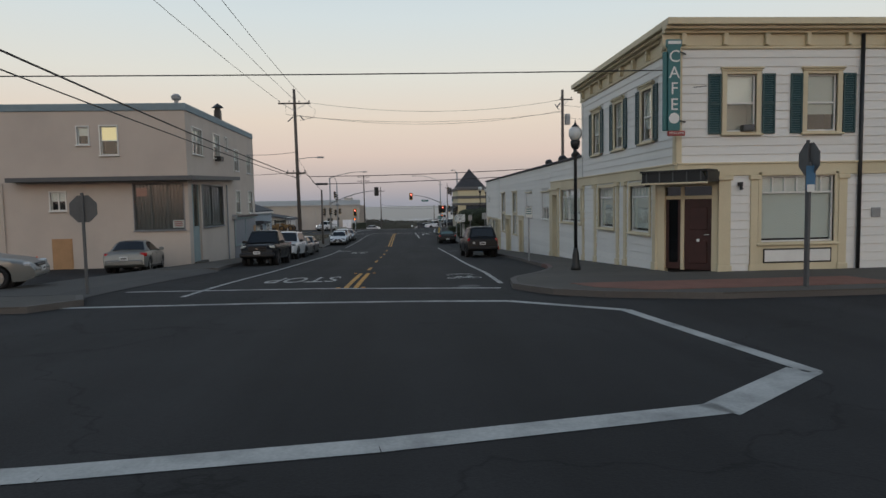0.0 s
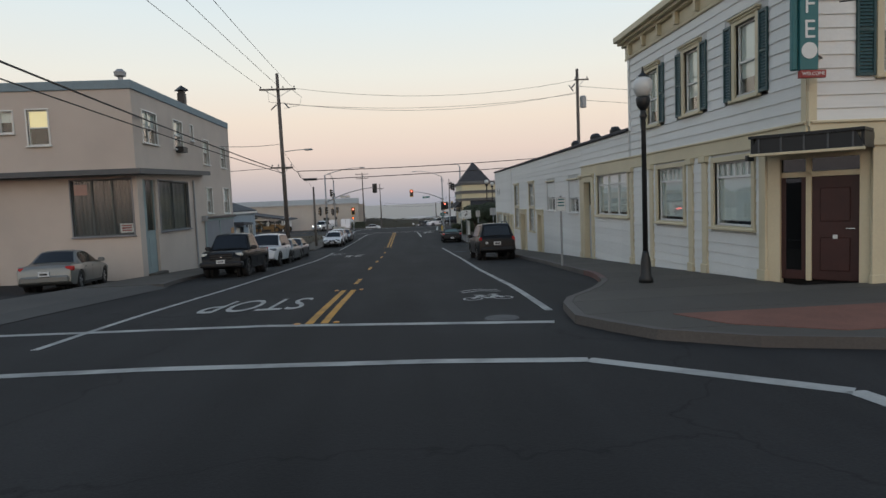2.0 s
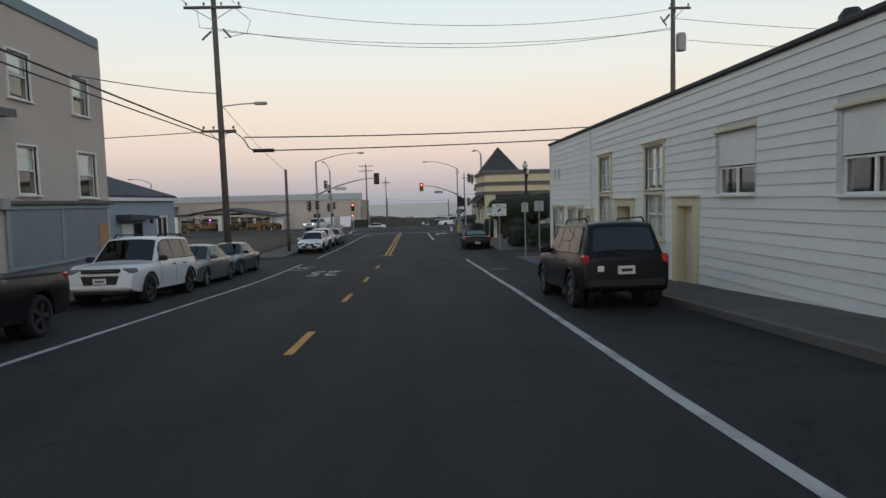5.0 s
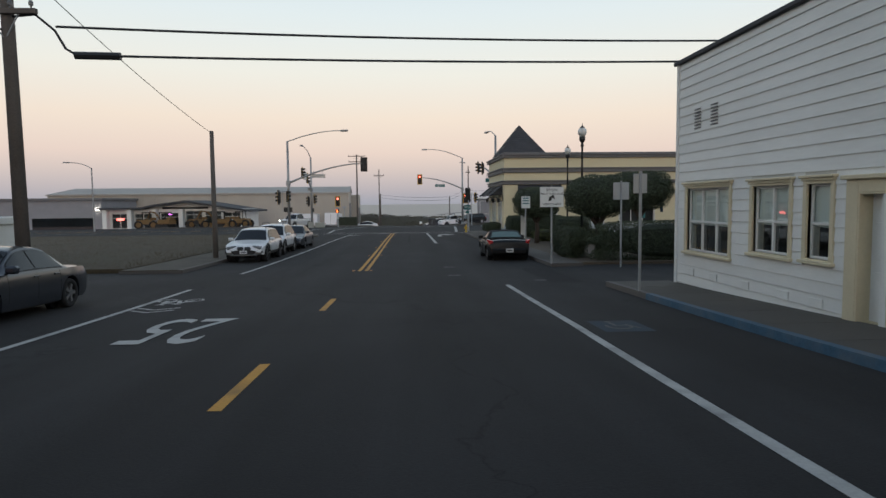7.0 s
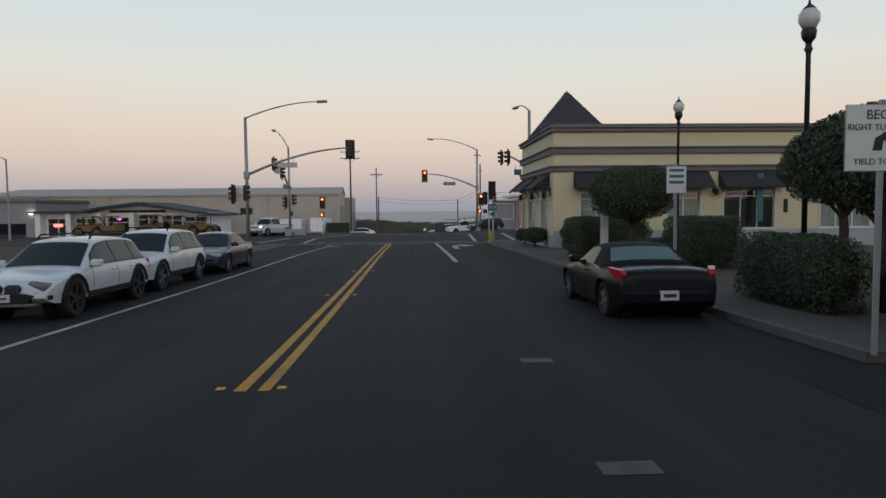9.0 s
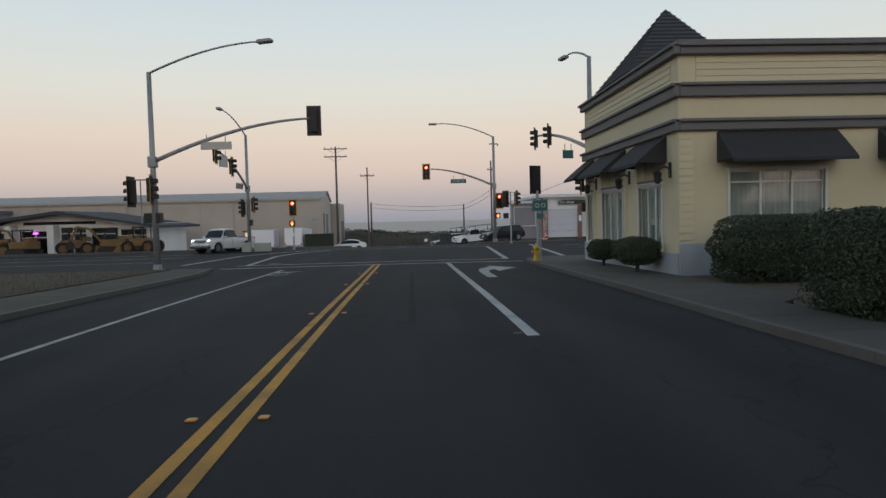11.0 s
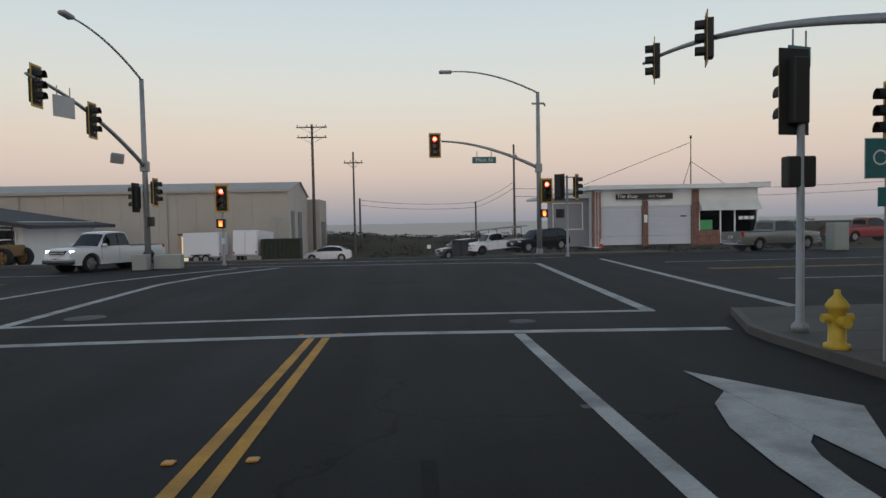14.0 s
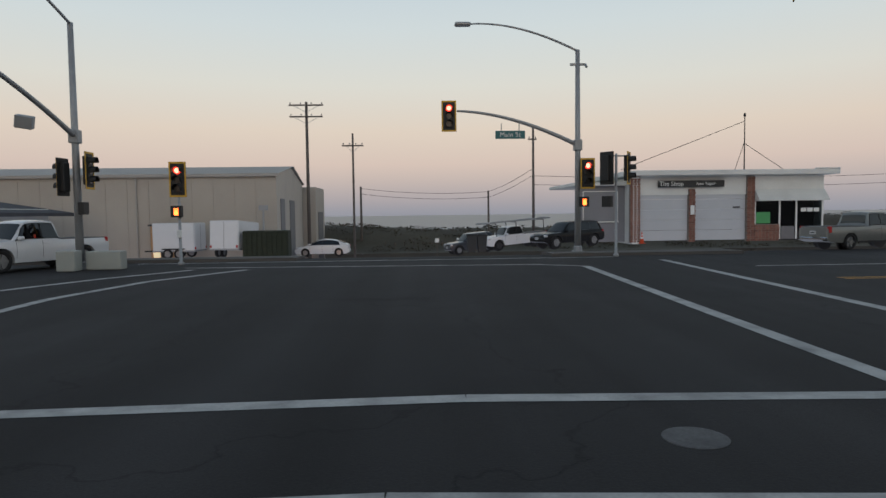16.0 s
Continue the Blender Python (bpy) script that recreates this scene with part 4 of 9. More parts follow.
blk = [(U(c) - 0.15, U(a) + 0.15, p - 0.1, q + 0.18) for a, c, p, q in st_low[:3]] + [(U(c) - 0.1, U(a) + 0.1, p - 0.08, q + 0.14) for a, c, p, q in st_low[3:]]
blk += [(U(c) - 0.28, U(a) + 0.28, p, q + 0.2) for a, c, p, q in st_door] + [(U(c) - 0.1, U(a) + 0.1, p - 0.08, q + 0.14) for a, c, p, q in st_win2]
pil_y = [18.02, 20.55, 21.3, 23.9, 25.55, 31.42]
blk_p = [(U(y) - 0.13, U(y) + 0.13, -3, 2.24) for y in pil_y]
clapboards(wl_, U(31.4), U(17.9), -0.95, 2.24, H, blk + blk_p, "siding_white")
clapboards(wl_, U(48.35), U(31.4), -1.9, 3.4, H, blk, "siding_white")
clapboards(wl_, U(31.4), U(25.8), 2.58, 3.4, H, [], "siding_white")
clapboards(wl_, 0.12, U(48.5), -2.15, 3.4, H, blk, "siding_white")

for (a, c, p, q), k in zip(s_holes, (6,)):
    window(cafe, SOUTH, a, c, p, q, 1, (1.76,), 0.1, True, False, small=k, blind=("slats", 0.05, 0.97, "blind"), label="wide shop window with small upper lights")
for i, (a, c, p, q) in enumerate(u_holes):
    window(cafe, SOUTH, a, c, p, q, 1, ((p + q) / 2,), 0.13, True, True, blind=("slats", 0.5, 1, "blind") if i == 0 else ("shade", 0.3, 1, "curtain"), back="curtain" if i == 0 else "room_shade",
           label="tall sash window with pale casing")
for a, c, p, q in st_low[:2]:
    window(cafe, STREET, U(c), U(a), p, q, 1, (1.72,), 0.12, True, False, small=6, blind=("shade", 0.08, 0.99, "blind"), label="shop window with small upper lights")
a, c, p, q = st_low[2]
window(cafe, STREET, U(c), U(a), p, q, 3, (1.78,), 0.12, True, False, blind=("shade", 0.08, 0.99, "blind"), label="three-part shop window")
for a, c in up_y:
    window(cafe, STREET, U(c), U(a), 3.4, 4.92, 1, (4.12,), 0.13, True, True, blind=("shade", 0.25, 1, "blind"), label="tall sash window with pale casing")
for a, c, p, q in st_low[3:5]:
    window(cafe, STREET, U(c), U(a), p, p + 0.62, 2, (), 0.0, True, False, trim="trim_white", label="low pair of dark panes under a boarded upper half")
    part("window_board", Mesh().bbox(U(c), U(a), 0.02, 0.08, p + 0.64, q, 0.005), "siding_white", cafe, m=STREET)
    part("window_head", Mesh().bbox(U(c) - 0.08, U(a) + 0.08, -0.1, 0.0, q, q + 0.07, 0.01), "trim_cream", cafe, m=STREET)
for a, c, p, q in st_low[5:]:
    mid = p + (q - p) * 0.5
    window(cafe, STREET, U(c), U(a), p, mid - 0.08, 2, (p + (q - p) * 0.26,), 0.1, True, False, trim="trim_cream", label="lower tier of a tall paired window", blind=("shade", 0, 0.99, "blind"))
    window(cafe, STREET, U(c), U(a), mid + 0.08, q, 2, (p + (q - p) * 0.76,), 0.1, False, True, trim="trim_cream", label="upper tier of a tall paired window", blind=("shade", 0.1, 0.99, "blind"))
for (a, c, p, q), k in zip(st_win2, (1, 2, 3)):
    window(cafe, STREET, U(c), U(a), p, q, k, (p + (q - p) * 0.47,), 0.1, True, True, trim="trim_cream", label="narrow sash windows in a row", blind=("shade", 0.42, 0.99, "blind"))


def shutter(parent, m, u0, u1, z0, z1):
    s = Mesh()
    s.bbox(u0, u0 + 0.05, -0.065, -0.026, z0, z1, 0.005)
    s.bbox(u1 - 0.05, u1, -0.065, -0.026, z0, z1, 0.005)
    for z in (z0, (z0 + z1) / 2 - 0.03, z1 - 0.06):
        s.bbox(u0 + 0.05, u1 - 0.05, -0.063, -0.026, z, z + 0.06, 0.004)
    k = int((z1 - z0) / 0.06)
    for i in range(k):
        z = z0 + (z1 - z0) * i / k
        s.add([(u0 + 0.05, -0.058, z), (u1 - 0.05, -0.058, z), (u1 - 0.05, -0.034, z + 0.055), (u0 + 0.05, -0.034, z + 0.055)], [(0, 1, 2, 3)])
    part("shutter", s, "shutter_green", parent, "dark green louvred shutter", m)


for a, c in ((9.7, 10.06), (11.21, 11.57), (12.0, 12.34), (13.49, 13.85)):
    shutter(cafe, SOUTH, a - CX, c - CX, 3.36, 4.97)
for a, c in up_y:
    shutter(cafe, STREET, U(c) - 0.46, U(c) - 0.14, 3.36, 4.97)
    shutter(cafe, STREET, U(a) + 0.14, U(a) + 0.46, 3.36, 4.97)

# trim: band over the ground floor, cornice, corner boards, pilasters
for m_, u0, u1 in ((SOUTH, 0.0, 18.0), (STREET, U(31.3), U(16.6))):
    bd = Mesh()
    bd.bbox(u0, u1, -0.05, 0.0, 2.24, 2.56, 0.01)
    bd.bbox(u0, u1, -0.09, 0.0, 2.55, 2.6, 0.01)
    part("band_course", bd, "trim_cream", cafe, m=m_)
for m_, u0, u1 in ((SOUTH, -0.42, 18.0), (STREET, U(25.9), U(16.6))):
    cn = Mesh()
    for y, za, zb in ((-0.06, 5.62, 5.7), (-0.04, 5.7, 6.05), (-0.16, 6.02, 6.12), (-0.30, 6.1, 6.2), (-0.42, 6.18, 6.36)):
        cn.bbox(u0, u1, y, 0.0, za, zb, 0.015)
    part("cornice", cn, "trim_cream", cafe, "layered cream cornice", m_)
    k = int((u1 - u0) / 1.15)
    for i in range(k):
        u = u0 + 0.55 + i * 1.15
        part("bracket", Mesh().prism([(u - 0.06, 5.72), (u + 0.06, 5.72), (u + 0.06, 6.02), (u - 0.06, 6.02)], -0.16, -0.04), "trim_cream", cafe, m=m_)
cb = Mesh()
cb.bbox(-0.03, 0.13, -0.045, 0.0, 2.5, 5.66, 0.006)
part("corner_board", cb, "trim_cream", cafe, m=SOUTH)
part("corner_board", Mesh().bbox(U(16.76), U(16.6) + 0.0, -0.045, 0.0, 2.5, 5.66, 0.006), "trim_cream", cafe, m=STREET)
part("corner_board", Mesh().bbox(U(25.7), U(25.56), -0.045, 0.0, 3.4, 5.66, 0.006), "siding_white", cafe, m=STREET)
part("corner_board", Mesh().bbox(0.0, 0.14, -0.045, 0.0, -2.9, 3.42, 0.006), "siding_white", cafe, m=STREET)
part("corner_board", Mesh().bbox(U(48.5), U(48.36), -0.045, 0.0, -2.9, 3.42, 0.006), "siding_white", cafe, m=STREET)
for y in pil_y:
    pz = G(y) + 0.1
    pl = Mesh()
    pl.bbox(U(y) - 0.12, U(y) + 0.12, -0.06, 0.0, pz - 0.3, 2.24, 0.008)
    pl.bbox(U(y) - 0.15, U(y) + 0.15, -0.09, 0.0, pz - 0.3, pz + 0.25, 0.008)
    pl.bbox(U(y) - 0.17, U(y) + 0.17, -0.12, 0.0, 2.1, 2.24, 0.01)
    part("pilaster", pl, "trim_cream", cafe, m=STREET)
for a, c in ((1.17, 1.51), (2.07, 2.28), (4.58, 4.82)):
    pl = Mesh()
    pl.bbox(a, c, -0.06, 0.0, -0.75, 2.24, 0.008)
    pl.bbox(a - 0.03, c + 0.03, -0.09, 0.0, -0.75, -0.22, 0.008)
    pl.bbox(a - 0.04, c + 0.04, -0.11, 0.0, 2.12, 2.24, 0.01)
    part("pilaster", pl, "trim_cream", cafe, m=SOUTH)
sp = Mesh()
sp.bbox(2.07, 4.82, -0.045, 0.0, -0.75, 0.3, 0.008)
part("apron_panel", sp, "trim_cream", cafe, m=SOUTH)
nb_ = Mesh().bbox(2.44, 4.4, -0.06, -0.046, -0.18, 0.22, 0.004)
part("notice_panel_border", nb_, "letter_black", cafe, m=SOUTH)
part("notice_panel", Mesh().bbox(2.48, 4.36, -0.068, -0.055, -0.14, 0.18, 0.004), "siding_white", cafe, m=SOUTH)
dp = Mesh().cyl((5.14, -0.09, -0.45), (5.14, -0.09, 6.0), 0.05, n=10)
part("downpipe", dp, "metal_dark", cafe, "dark metal downpipe", SOUTH, True)
vg = Mesh().bbox(5.53, 5.8, -0.05, -0.028, 1.03, 1.3, 0.006)
for i in range(5):
    vg.bbox(5.56, 5.77, -0.06, -0.05, 1.06 + 0.046 * i, 1.08 + 0.046 * i, 0.002)
part("wall_vent", vg, "metal_galv", cafe, m=SOUTH)
part("roof", Mesh().box(0.1, 18.0, 0.1, 9.1, 5.85, 6.0), "roof_dark", cafe, m=SOUTH)
part("roof_low", Mesh().box(0.1, 18.0, 9.1, 39.3, 3.2, 3.38), "roof_dark", cafe, m=SOUTH)
part("wall_back", Mesh().box(17.8, 18.0, 0.25, 39.3, -3, 3.3), "backing_white", cafe, m=SOUTH)
part("wall_end", Mesh().box(0.22, 17.8, 39.2, 39.4, -3, 3.45), "siding_white", cafe, m=SOUTH)
part("wall_upper_end", Mesh().box(0.2, 18.0, 8.9, 9.1, 3.3, 6.0), "siding_white", cafe, m=SOUTH)
ed = Mesh()
ed.bbox(-0.1, U(25.75), -0.1, 0.3, 3.42, 3.52, 0.015)
part("roof_edge", ed, "roof_dark", cafe, m=STREET)
for y, r in ((28.6, 0.2), (31.0, 0.22), (34.0, 0.2)):
    part("roof_vent", Mesh().lathe([(r * 0.7, 3.4), (r * 0.7, 3.6), (r, 3.62), (r, 3.75), (r * 0.6, 3.86), (0.02, 3.88)], U(y), 0.5), "metal_dark", cafe, m=STREET)
for y in (53.9, 54.75):
    v = Mesh()
    for i in range(7):
        v.bbox(U(y) - 0.16, U(y) + 0.16, -0.05, -0.026, 1.68 + 0.075 * i, 1.71 + 0.075 * i, 0.004)
    part("wall_vent", v, "band_grey", cafe, m=STREET)
for y in (50.0, 51.0, 52.4, 53.8, 55.0):
    part("foundation_vent", Mesh().bbox(U(y) - 0.18, U(y) + 0.18, -0.045, -0.028, -1.92, -1.75, 0.005), "siding_white", cafe, m=STREET)

# corner entrance under the overhang
ang = math.degrees(math.atan2(16.6 - 17.9, 10.08 - 8.85))
ENT = pose(0.0, 1.3, 0.5, 0, 0, ang)
EL = math.hypot(1.3, 1.23)
en = Mesh()
en.box(0, 0.22, 0, 0.25, -0.8, 2.3)
en.box(EL - 0.22, EL, 0, 0.25, -0.8, 2.3)
en.box(0.22, EL - 0.22, 0, 0.25, 1.98, 2.3)
part("entrance_surround", en, "trim_cream", cafe, m=ENT)
ds = Mesh()
ds.bbox(0.66, 0.76, 0.08, 0.16, -0.4, 1.98, 0.006)
ds.bbox(0.22, EL - 0.22, 0.08, 0.16, 1.62, 1.72, 0.006)
part("door_frame", ds, "trim_cream", cafe, m=ENT)
dr = Mesh()
dr.bbox(0.76, EL - 0.22, 0.12, 0.17, -0.38, 1.62, 0.008)
for z in (-0.2, 0.75):
    dr.bbox(0.9, EL - 0.38, 0.10, 0.12, z, z + 0.65, 0.015)
dd = part("door", dr, "door_wood", cafe, "dark red-brown panelled wooden door", ENT)
part("door_handle", Mesh().cyl((EL - 0.3, 0.08, 0.62), (EL - 0.45, 0.08, 0.62), 0.014), "chrome", dd)
part("notice", Mesh().box(1.12, 1.2, 0.094, 0.098, 0.42, 0.5), "letter_white", dd)
sl_ = Mesh()
sl_.bbox(0.22, 0.3, 0.1, 0.15, -0.38, 1.62, 0.005)
sl_.bbox(0.58, 0.66, 0.1, 0.15, -0.38, 1.62, 0.005)
sl_.bbox(0.3, 0.58, 0.1, 0.15, -0.38, -0.2, 0.005)
sd = part("sidelight", sl_, "door_wood", cafe, "narrow glazed sidelight", ENT)
part("pane", Mesh().box(0.3, 0.58, 0.12, 0.126, -0.2, 1.6), "glass_dark", sd).visible_shadow = False
# dark sheet behind the entrance, painted in place of a shaded interior
part("room_recess", Mesh().box(0.24, EL - 0.24, 0.3, 0.32, -0.5, 1.98), "room_shade", cafe, m=ENT)
part("transom_pane", Mesh().box(0.22, EL - 0.22, 0.12, 0.126, 1.72, 1.98), "glass_dark", cafe, m=ENT)
hood = Mesh()
hood.prism([(-0.02, 2.08), (0.1, 2.36), (EL - 0.1, 2.36), (EL + 0.02, 2.08)], -1.0, -0.95)
hood.box(-0.04, EL + 0.04, -1.04, -0.3, 2.36, 2.41)
hood.box(-0.02, 0.03, -0.95, -0.1, 2.08, 2.36)
hood.box(EL - 0.03, EL + 0.02, -0.95, -0.1, 2.08, 2.36)
part("hood", hood, "metal_dark", cafe, "dark metal hood over the corner door", ENT)
part("hood_rail", Mesh().bbox(-0.03, EL + 0.03, -1.03, -0.94, 2.03, 2.08, 0.006), "trim_cream", cafe, m=ENT)
for i in range(5):
    u = 0.14 + i * (EL - 0.28) / 4
    part("hood_bar", Mesh().bbox(u - 0.015, u + 0.015, -1.015, -0.998, 2.08, 2.36, 0.003), "metal_dull", cafe, m=ENT)
part("entrance_soffit", Mesh().slab([(0.0, 0.0), (0.0, 1.5), (1.45, 0.0)], 2.27, 2.3), "trim_cream", cafe, m=SOUTH)
cl = Mesh()
cl.bbox(1.7, 1.8, -0.16, -0.03, 1.95, 2.06, 0.01)
cl.cyl((1.75, -0.12, 1.95), (1.75, -0.16, 1.86), 0.035, 0.05)
part("wall_spotlight", cl, "metal_dark", cafe, m=SOUTH)
cl2 = Mesh().bbox(U(18.35) - 0.05, U(18.35) + 0.05, -0.2, -0.05, 2.0, 2.12, 0.01)
part("wall_spotlight", cl2, "metal_dark", cafe, m=STREET)

# doors along the street
for (a, c, p, q), wood in zip(st_door, ("door_grey", "trim_cream", "door_grey", "siding_white")):
    base = G((a + c) / 2) + 0.13
    sr_ = Mesh()
    sr_.bbox(U(c) - 0.28, U(c), -0.07, 0.1, base - 0.3, q + 0.2, 0.008)
    sr_.bbox(U(a), U(a) + 0.28, -0.07, 0.1, base - 0.3, q + 0.2, 0.008)
    sr_.bbox(U(c), U(a), -0.07, 0.1, q, q + 0.2, 0.008)
    sr_.bbox(U(c) - 0.34, U(a) + 0.34, -0.14, 0.0, q + 0.2, q + 0.27, 0.012)
    part("door_surround", sr_, "trim_cream", cafe, m=STREET)
    dep = 0.55 if a > 43 and a < 45 else 0.16
    leaf = Mesh()
    leaf.bbox(U(c), U(a), dep, dep + 0.05, base, min(q, base + 2.08), 0.006)
    for z in (base + 0.18, base + 0.95):
        leaf.bbox(U(c) + 0.14, U(a) - 0.14, dep - 0.015, dep, z, z + 0.6, 0.01)
    lf = part("door", leaf, wood, cafe, "pale panelled street door", STREET)
    part("door_handle", Mesh().cyl((U(a) - 0.1, dep - 0.06, base + 1.0), (U(a) - 0.1, dep, base + 1.0), 0.025), "metal_galv", lf)
    if q - base > 2.12:
        part("transom_pane", Mesh().box(U(c), U(a), dep + 0.02, dep + 0.026, base + 2.1, q), "glass_dark", lf)
    cheek = Mesh()
    cheek.box(U(c) - 0.02, U(c) + 0.03, -0.06, dep + 0.0, base - 0.2, q - 0.03)
    cheek.box(U(a) - 0.03, U(a) + 0.02, -0.06, dep + 0.0, base - 0.2, q - 0.03)
    cheek.box(U(c) + 0.03, U(a) - 0.03, 0.1, dep + 0.3, base - 0.25, base - 0.004)
    cheek.box(U(c) - 0.02, U(a) + 0.02, -0.06, dep + 0.0, q - 0.03, q + 0.02)
    part("door_reveal", cheek, "trim_cream", cafe, m=STREET)

# a small cooler in an upper window
part("window_unit", Mesh().bbox(1.8, 2.12, -0.14, 0.08, 3.43, 3.6, 0.012).bbox(1.84, 2.0, -0.15, -0.138, 3.46, 3.57, 0.004), "metal_dull", cafe, "small window air conditioner", SOUTH)

# hanging sign at the corner
sgn = thing("cafe_sign", pose(8.62, 16.28, 3.3), "teal hanging sign lettered CAFE with a red WELCOME board", "sign")
bo = Mesh()
bo.prism([(-0.16, 0.14), (0.16, 0.14), (0.16, 2.28), (0.2, 2.34), (0.2, 2.5), (-0.2, 2.5), (-0.2, 2.34), (-0.16, 2.28)], -0.05, 0.05)
bo.bbox(-0.27, -0.165, 0.0, 0.1, 0.14, 2.2, 0.02)
part("sign_board", bo, "sign_green", sgn)
for i, ch in enumerate("CAFE"):
    part("letter", letters(ch, 0.44, "letter_white"), "letter_white", sgn, m=pose(0.0, -0.056, 2.05 - 0.415 * i))
part("emblem", Mesh().cyl((0.0, -0.05, 0.46), (0.0, -0.06, 0.46), 0.14, n=18), "letter_white", sgn, "round white emblem")
part("top_bar", Mesh().box(-0.17, 0.17, -0.062, -0.052, 2.38, 2.46), "letter_white", sgn, "pale bar of unreadable lettering")
part("welcome_board", Mesh().bbox(-0.16, 0.3, -0.06, 0.03, 0.0, 0.13, 0.006), "sign_red", sgn)
part("welcome_word", letters("WELCOME", 0.085, "letter_white"), "letter_white", sgn, m=pose(0.07, -0.066, 0.065))
part("sign_bracket", Mesh().cyl((0.15, 0, 2.2), (0.45, 0.3, 2.2), 0.02).cyl((0.15, 0, 0.4), (0.45, 0.3, 0.4), 0.02).cyl((0.5, -0.1, 1.25), (0.85, -0.1, 1.28), 0.012), "metal_dark", sgn)


# ---- pink stucco building ----
PX, PY, PEND, PTOP = -9.25, 32.5, 46.85, 6.8
pink = thing("pink_building", pose(PX, PY, -1.6), "two-storey pale pink stucco building with a blue roof edge", "building")
PS = pose(0, 0, 1.6)
PE = pose(0, 0, 1.6, 0, 0, 90)
PX0 = -16.0
ps_holes = [(-5.2, -4.68, 4.84, 5.7), (-4.1, -3.3, 4.32, 5.72), (-6.65, -5.94, 1.62, 2.52), (-2.64, -0.24, 0.57, 2.85)]
wall("wall_south", pink, PS, PX0, 0.0, -2.4, PTOP, ps_holes, "stucco_pink")
pe_up = [(0.95, 2.5, 4.42, 5.74), (4.66, 5.85, 4.46, 5.8), (7.15, 7.5, 5.08, 5.84), (9.1, 10.1, 3.98, 5.28), (12.45, 13.45, 3.96, 5.18)]
pe_low = [(9.25, 10.2, 1.28, 2.66), (12.55, 13.7, 1.22, 2.7)]
pe_shop = [(0.55, 1.95, -1.3, 2.85), (2.25, 6.15, 0.6, 2.85)]
wall("wall_street", pink, PE, 0.22, PEND - PY, -2.4, PTOP, pe_up + pe_low + pe_shop, "stucco_pink")
lower = Mesh().bbox(8.5, PEND - PY + 0.02, -0.03, 0.0, -2.4, 1.02, 0.01)
part("lower_wall", lower, "stucco_grey", pink, "blue-grey painted lower wall", PE)
sb = part("shop_front", Mesh().bbox(8.45, 14.4, -0.1, -0.03, 0.84, 0.98, 0.015).bbox(8.5, 8.66, -0.08, -0.03, -0.75, 0.84, 0.01).bbox(11.22, 11.36, -0.08, -0.03, -0.75, 0.84, 0.01).bbox(8.5, 13.5, -0.09, -0.03, -0.86, -0.75, 0.01), "stucco_teal", pink, "pale blue-grey shop front frame", PE)
part("cap_moulding", Mesh().bbox(8.35, 14.5, -0.2, -0.02, 0.98, 1.1, 0.02), "cap_brown", sb, "dark brown cap moulding")
for a, c in ((8.66, 11.22), (11.36, 14.3)):
    part("painted_pane", Mesh().box(a, c, -0.05, -0.034, -0.75, 0.84), "pane_blue", sb)
part("side_door", Mesh().bbox(13.6, 14.25, -0.075, -0.051, -1.7, 0.3, 0.008), "plywood", pink, "brown boarded side door", PE)
for i, (a, c, p, q) in enumerate(ps_holes[:3]):
    lit_up = i == 1
    window(pink, PS, a, c, p, q, 1 if i < 2 else 2, ((p + q) / 2,) if i == 1 else (), 0.06, True, False, trim="trim_white", blind=("shade", 0.5, 1, "window_lit" if lit_up else "blind"), back="room_shade",
           label="upper window with a lit yellow shade" if lit_up else "small window in stucco")
a, c, p, q = ps_holes[3]
window(pink, PS, a, c, p, q, 3, (), 0.05, True, False, trim="stucco_grey", sash="screen_dark", pane="glass_old", label="wide dark shop window", back="screen_dark", blind=("drape", 0, 1, "screen_dark"))
part("window_poster", Mesh().box(-2.56, -2.04, 0.1, 0.105, 2.25, 2.68), "poster_faded", pink, "faded red poster in the window", PS)
part("window_notice", Mesh().box(-0.84, -0.3, 0.1, 0.105, 0.66, 1.04), "letter_white", pink, "white notice in the window", PS)
nt = Mesh()
for i in range(3):
    nt.box(-0.77, -0.37, 0.096, 0.0995, 0.73 + 0.1 * i, 0.78 + 0.1 * i)
part("notice_bars", nt, "sign_red", pink, "red bars of unreadable writing", PS)
for a, c, p, q in pe_up + pe_low:
    window(pink, PE, a, c, p, q, 2 if c - a > 1.2 else 1, ((p + q) / 2,), 0.06, True, False, trim="trim_white", blind=("shade", 0.5, 1, "blind"), label="sash window in pink stucco")
a, c, p, q = pe_shop[1]
window(pink, PE, a, c, p, q, 2, (), 0.05, True, False, trim="stucco_grey", sash="screen_dark", pane="glass_old", back="screen_dark", label="dark curtained shop window", blind=("drape", 0, 1, "screen_dark"))
td = Mesh()
td.bbox(0.95, 1.9, 0.1, 0.15, -1.2, 0.62, 0.01)
td.bbox(1.07, 1.78, 0.085, 0.1, -0.9, 0.4, 0.01)
tdp = part("door", td, "stucco_teal", pink, "faded teal shop door", PE)
part("pane", Mesh().box(1.01, 1.84, 0.12, 0.126, 0.66, 2.8), "glass_old", tdp)
part("frame", Mesh().bbox(0.95, 1.01, 0.08, 0.16, 0.62, 2.85, 0.004).bbox(1.84, 1.9, 0.08, 0.16, 0.62, 2.85, 0.004).bbox(1.01, 1.84, 0.08, 0.16, 0.6, 0.68, 0.004), "stucco_teal", tdp)
part("door_side_panel", Mesh().bbox(0.57, 0.93, 0.08, 0.14, -1.3, 2.85, 0.01), "stucco_teal", pink, "pale teal panel beside the door", PE)
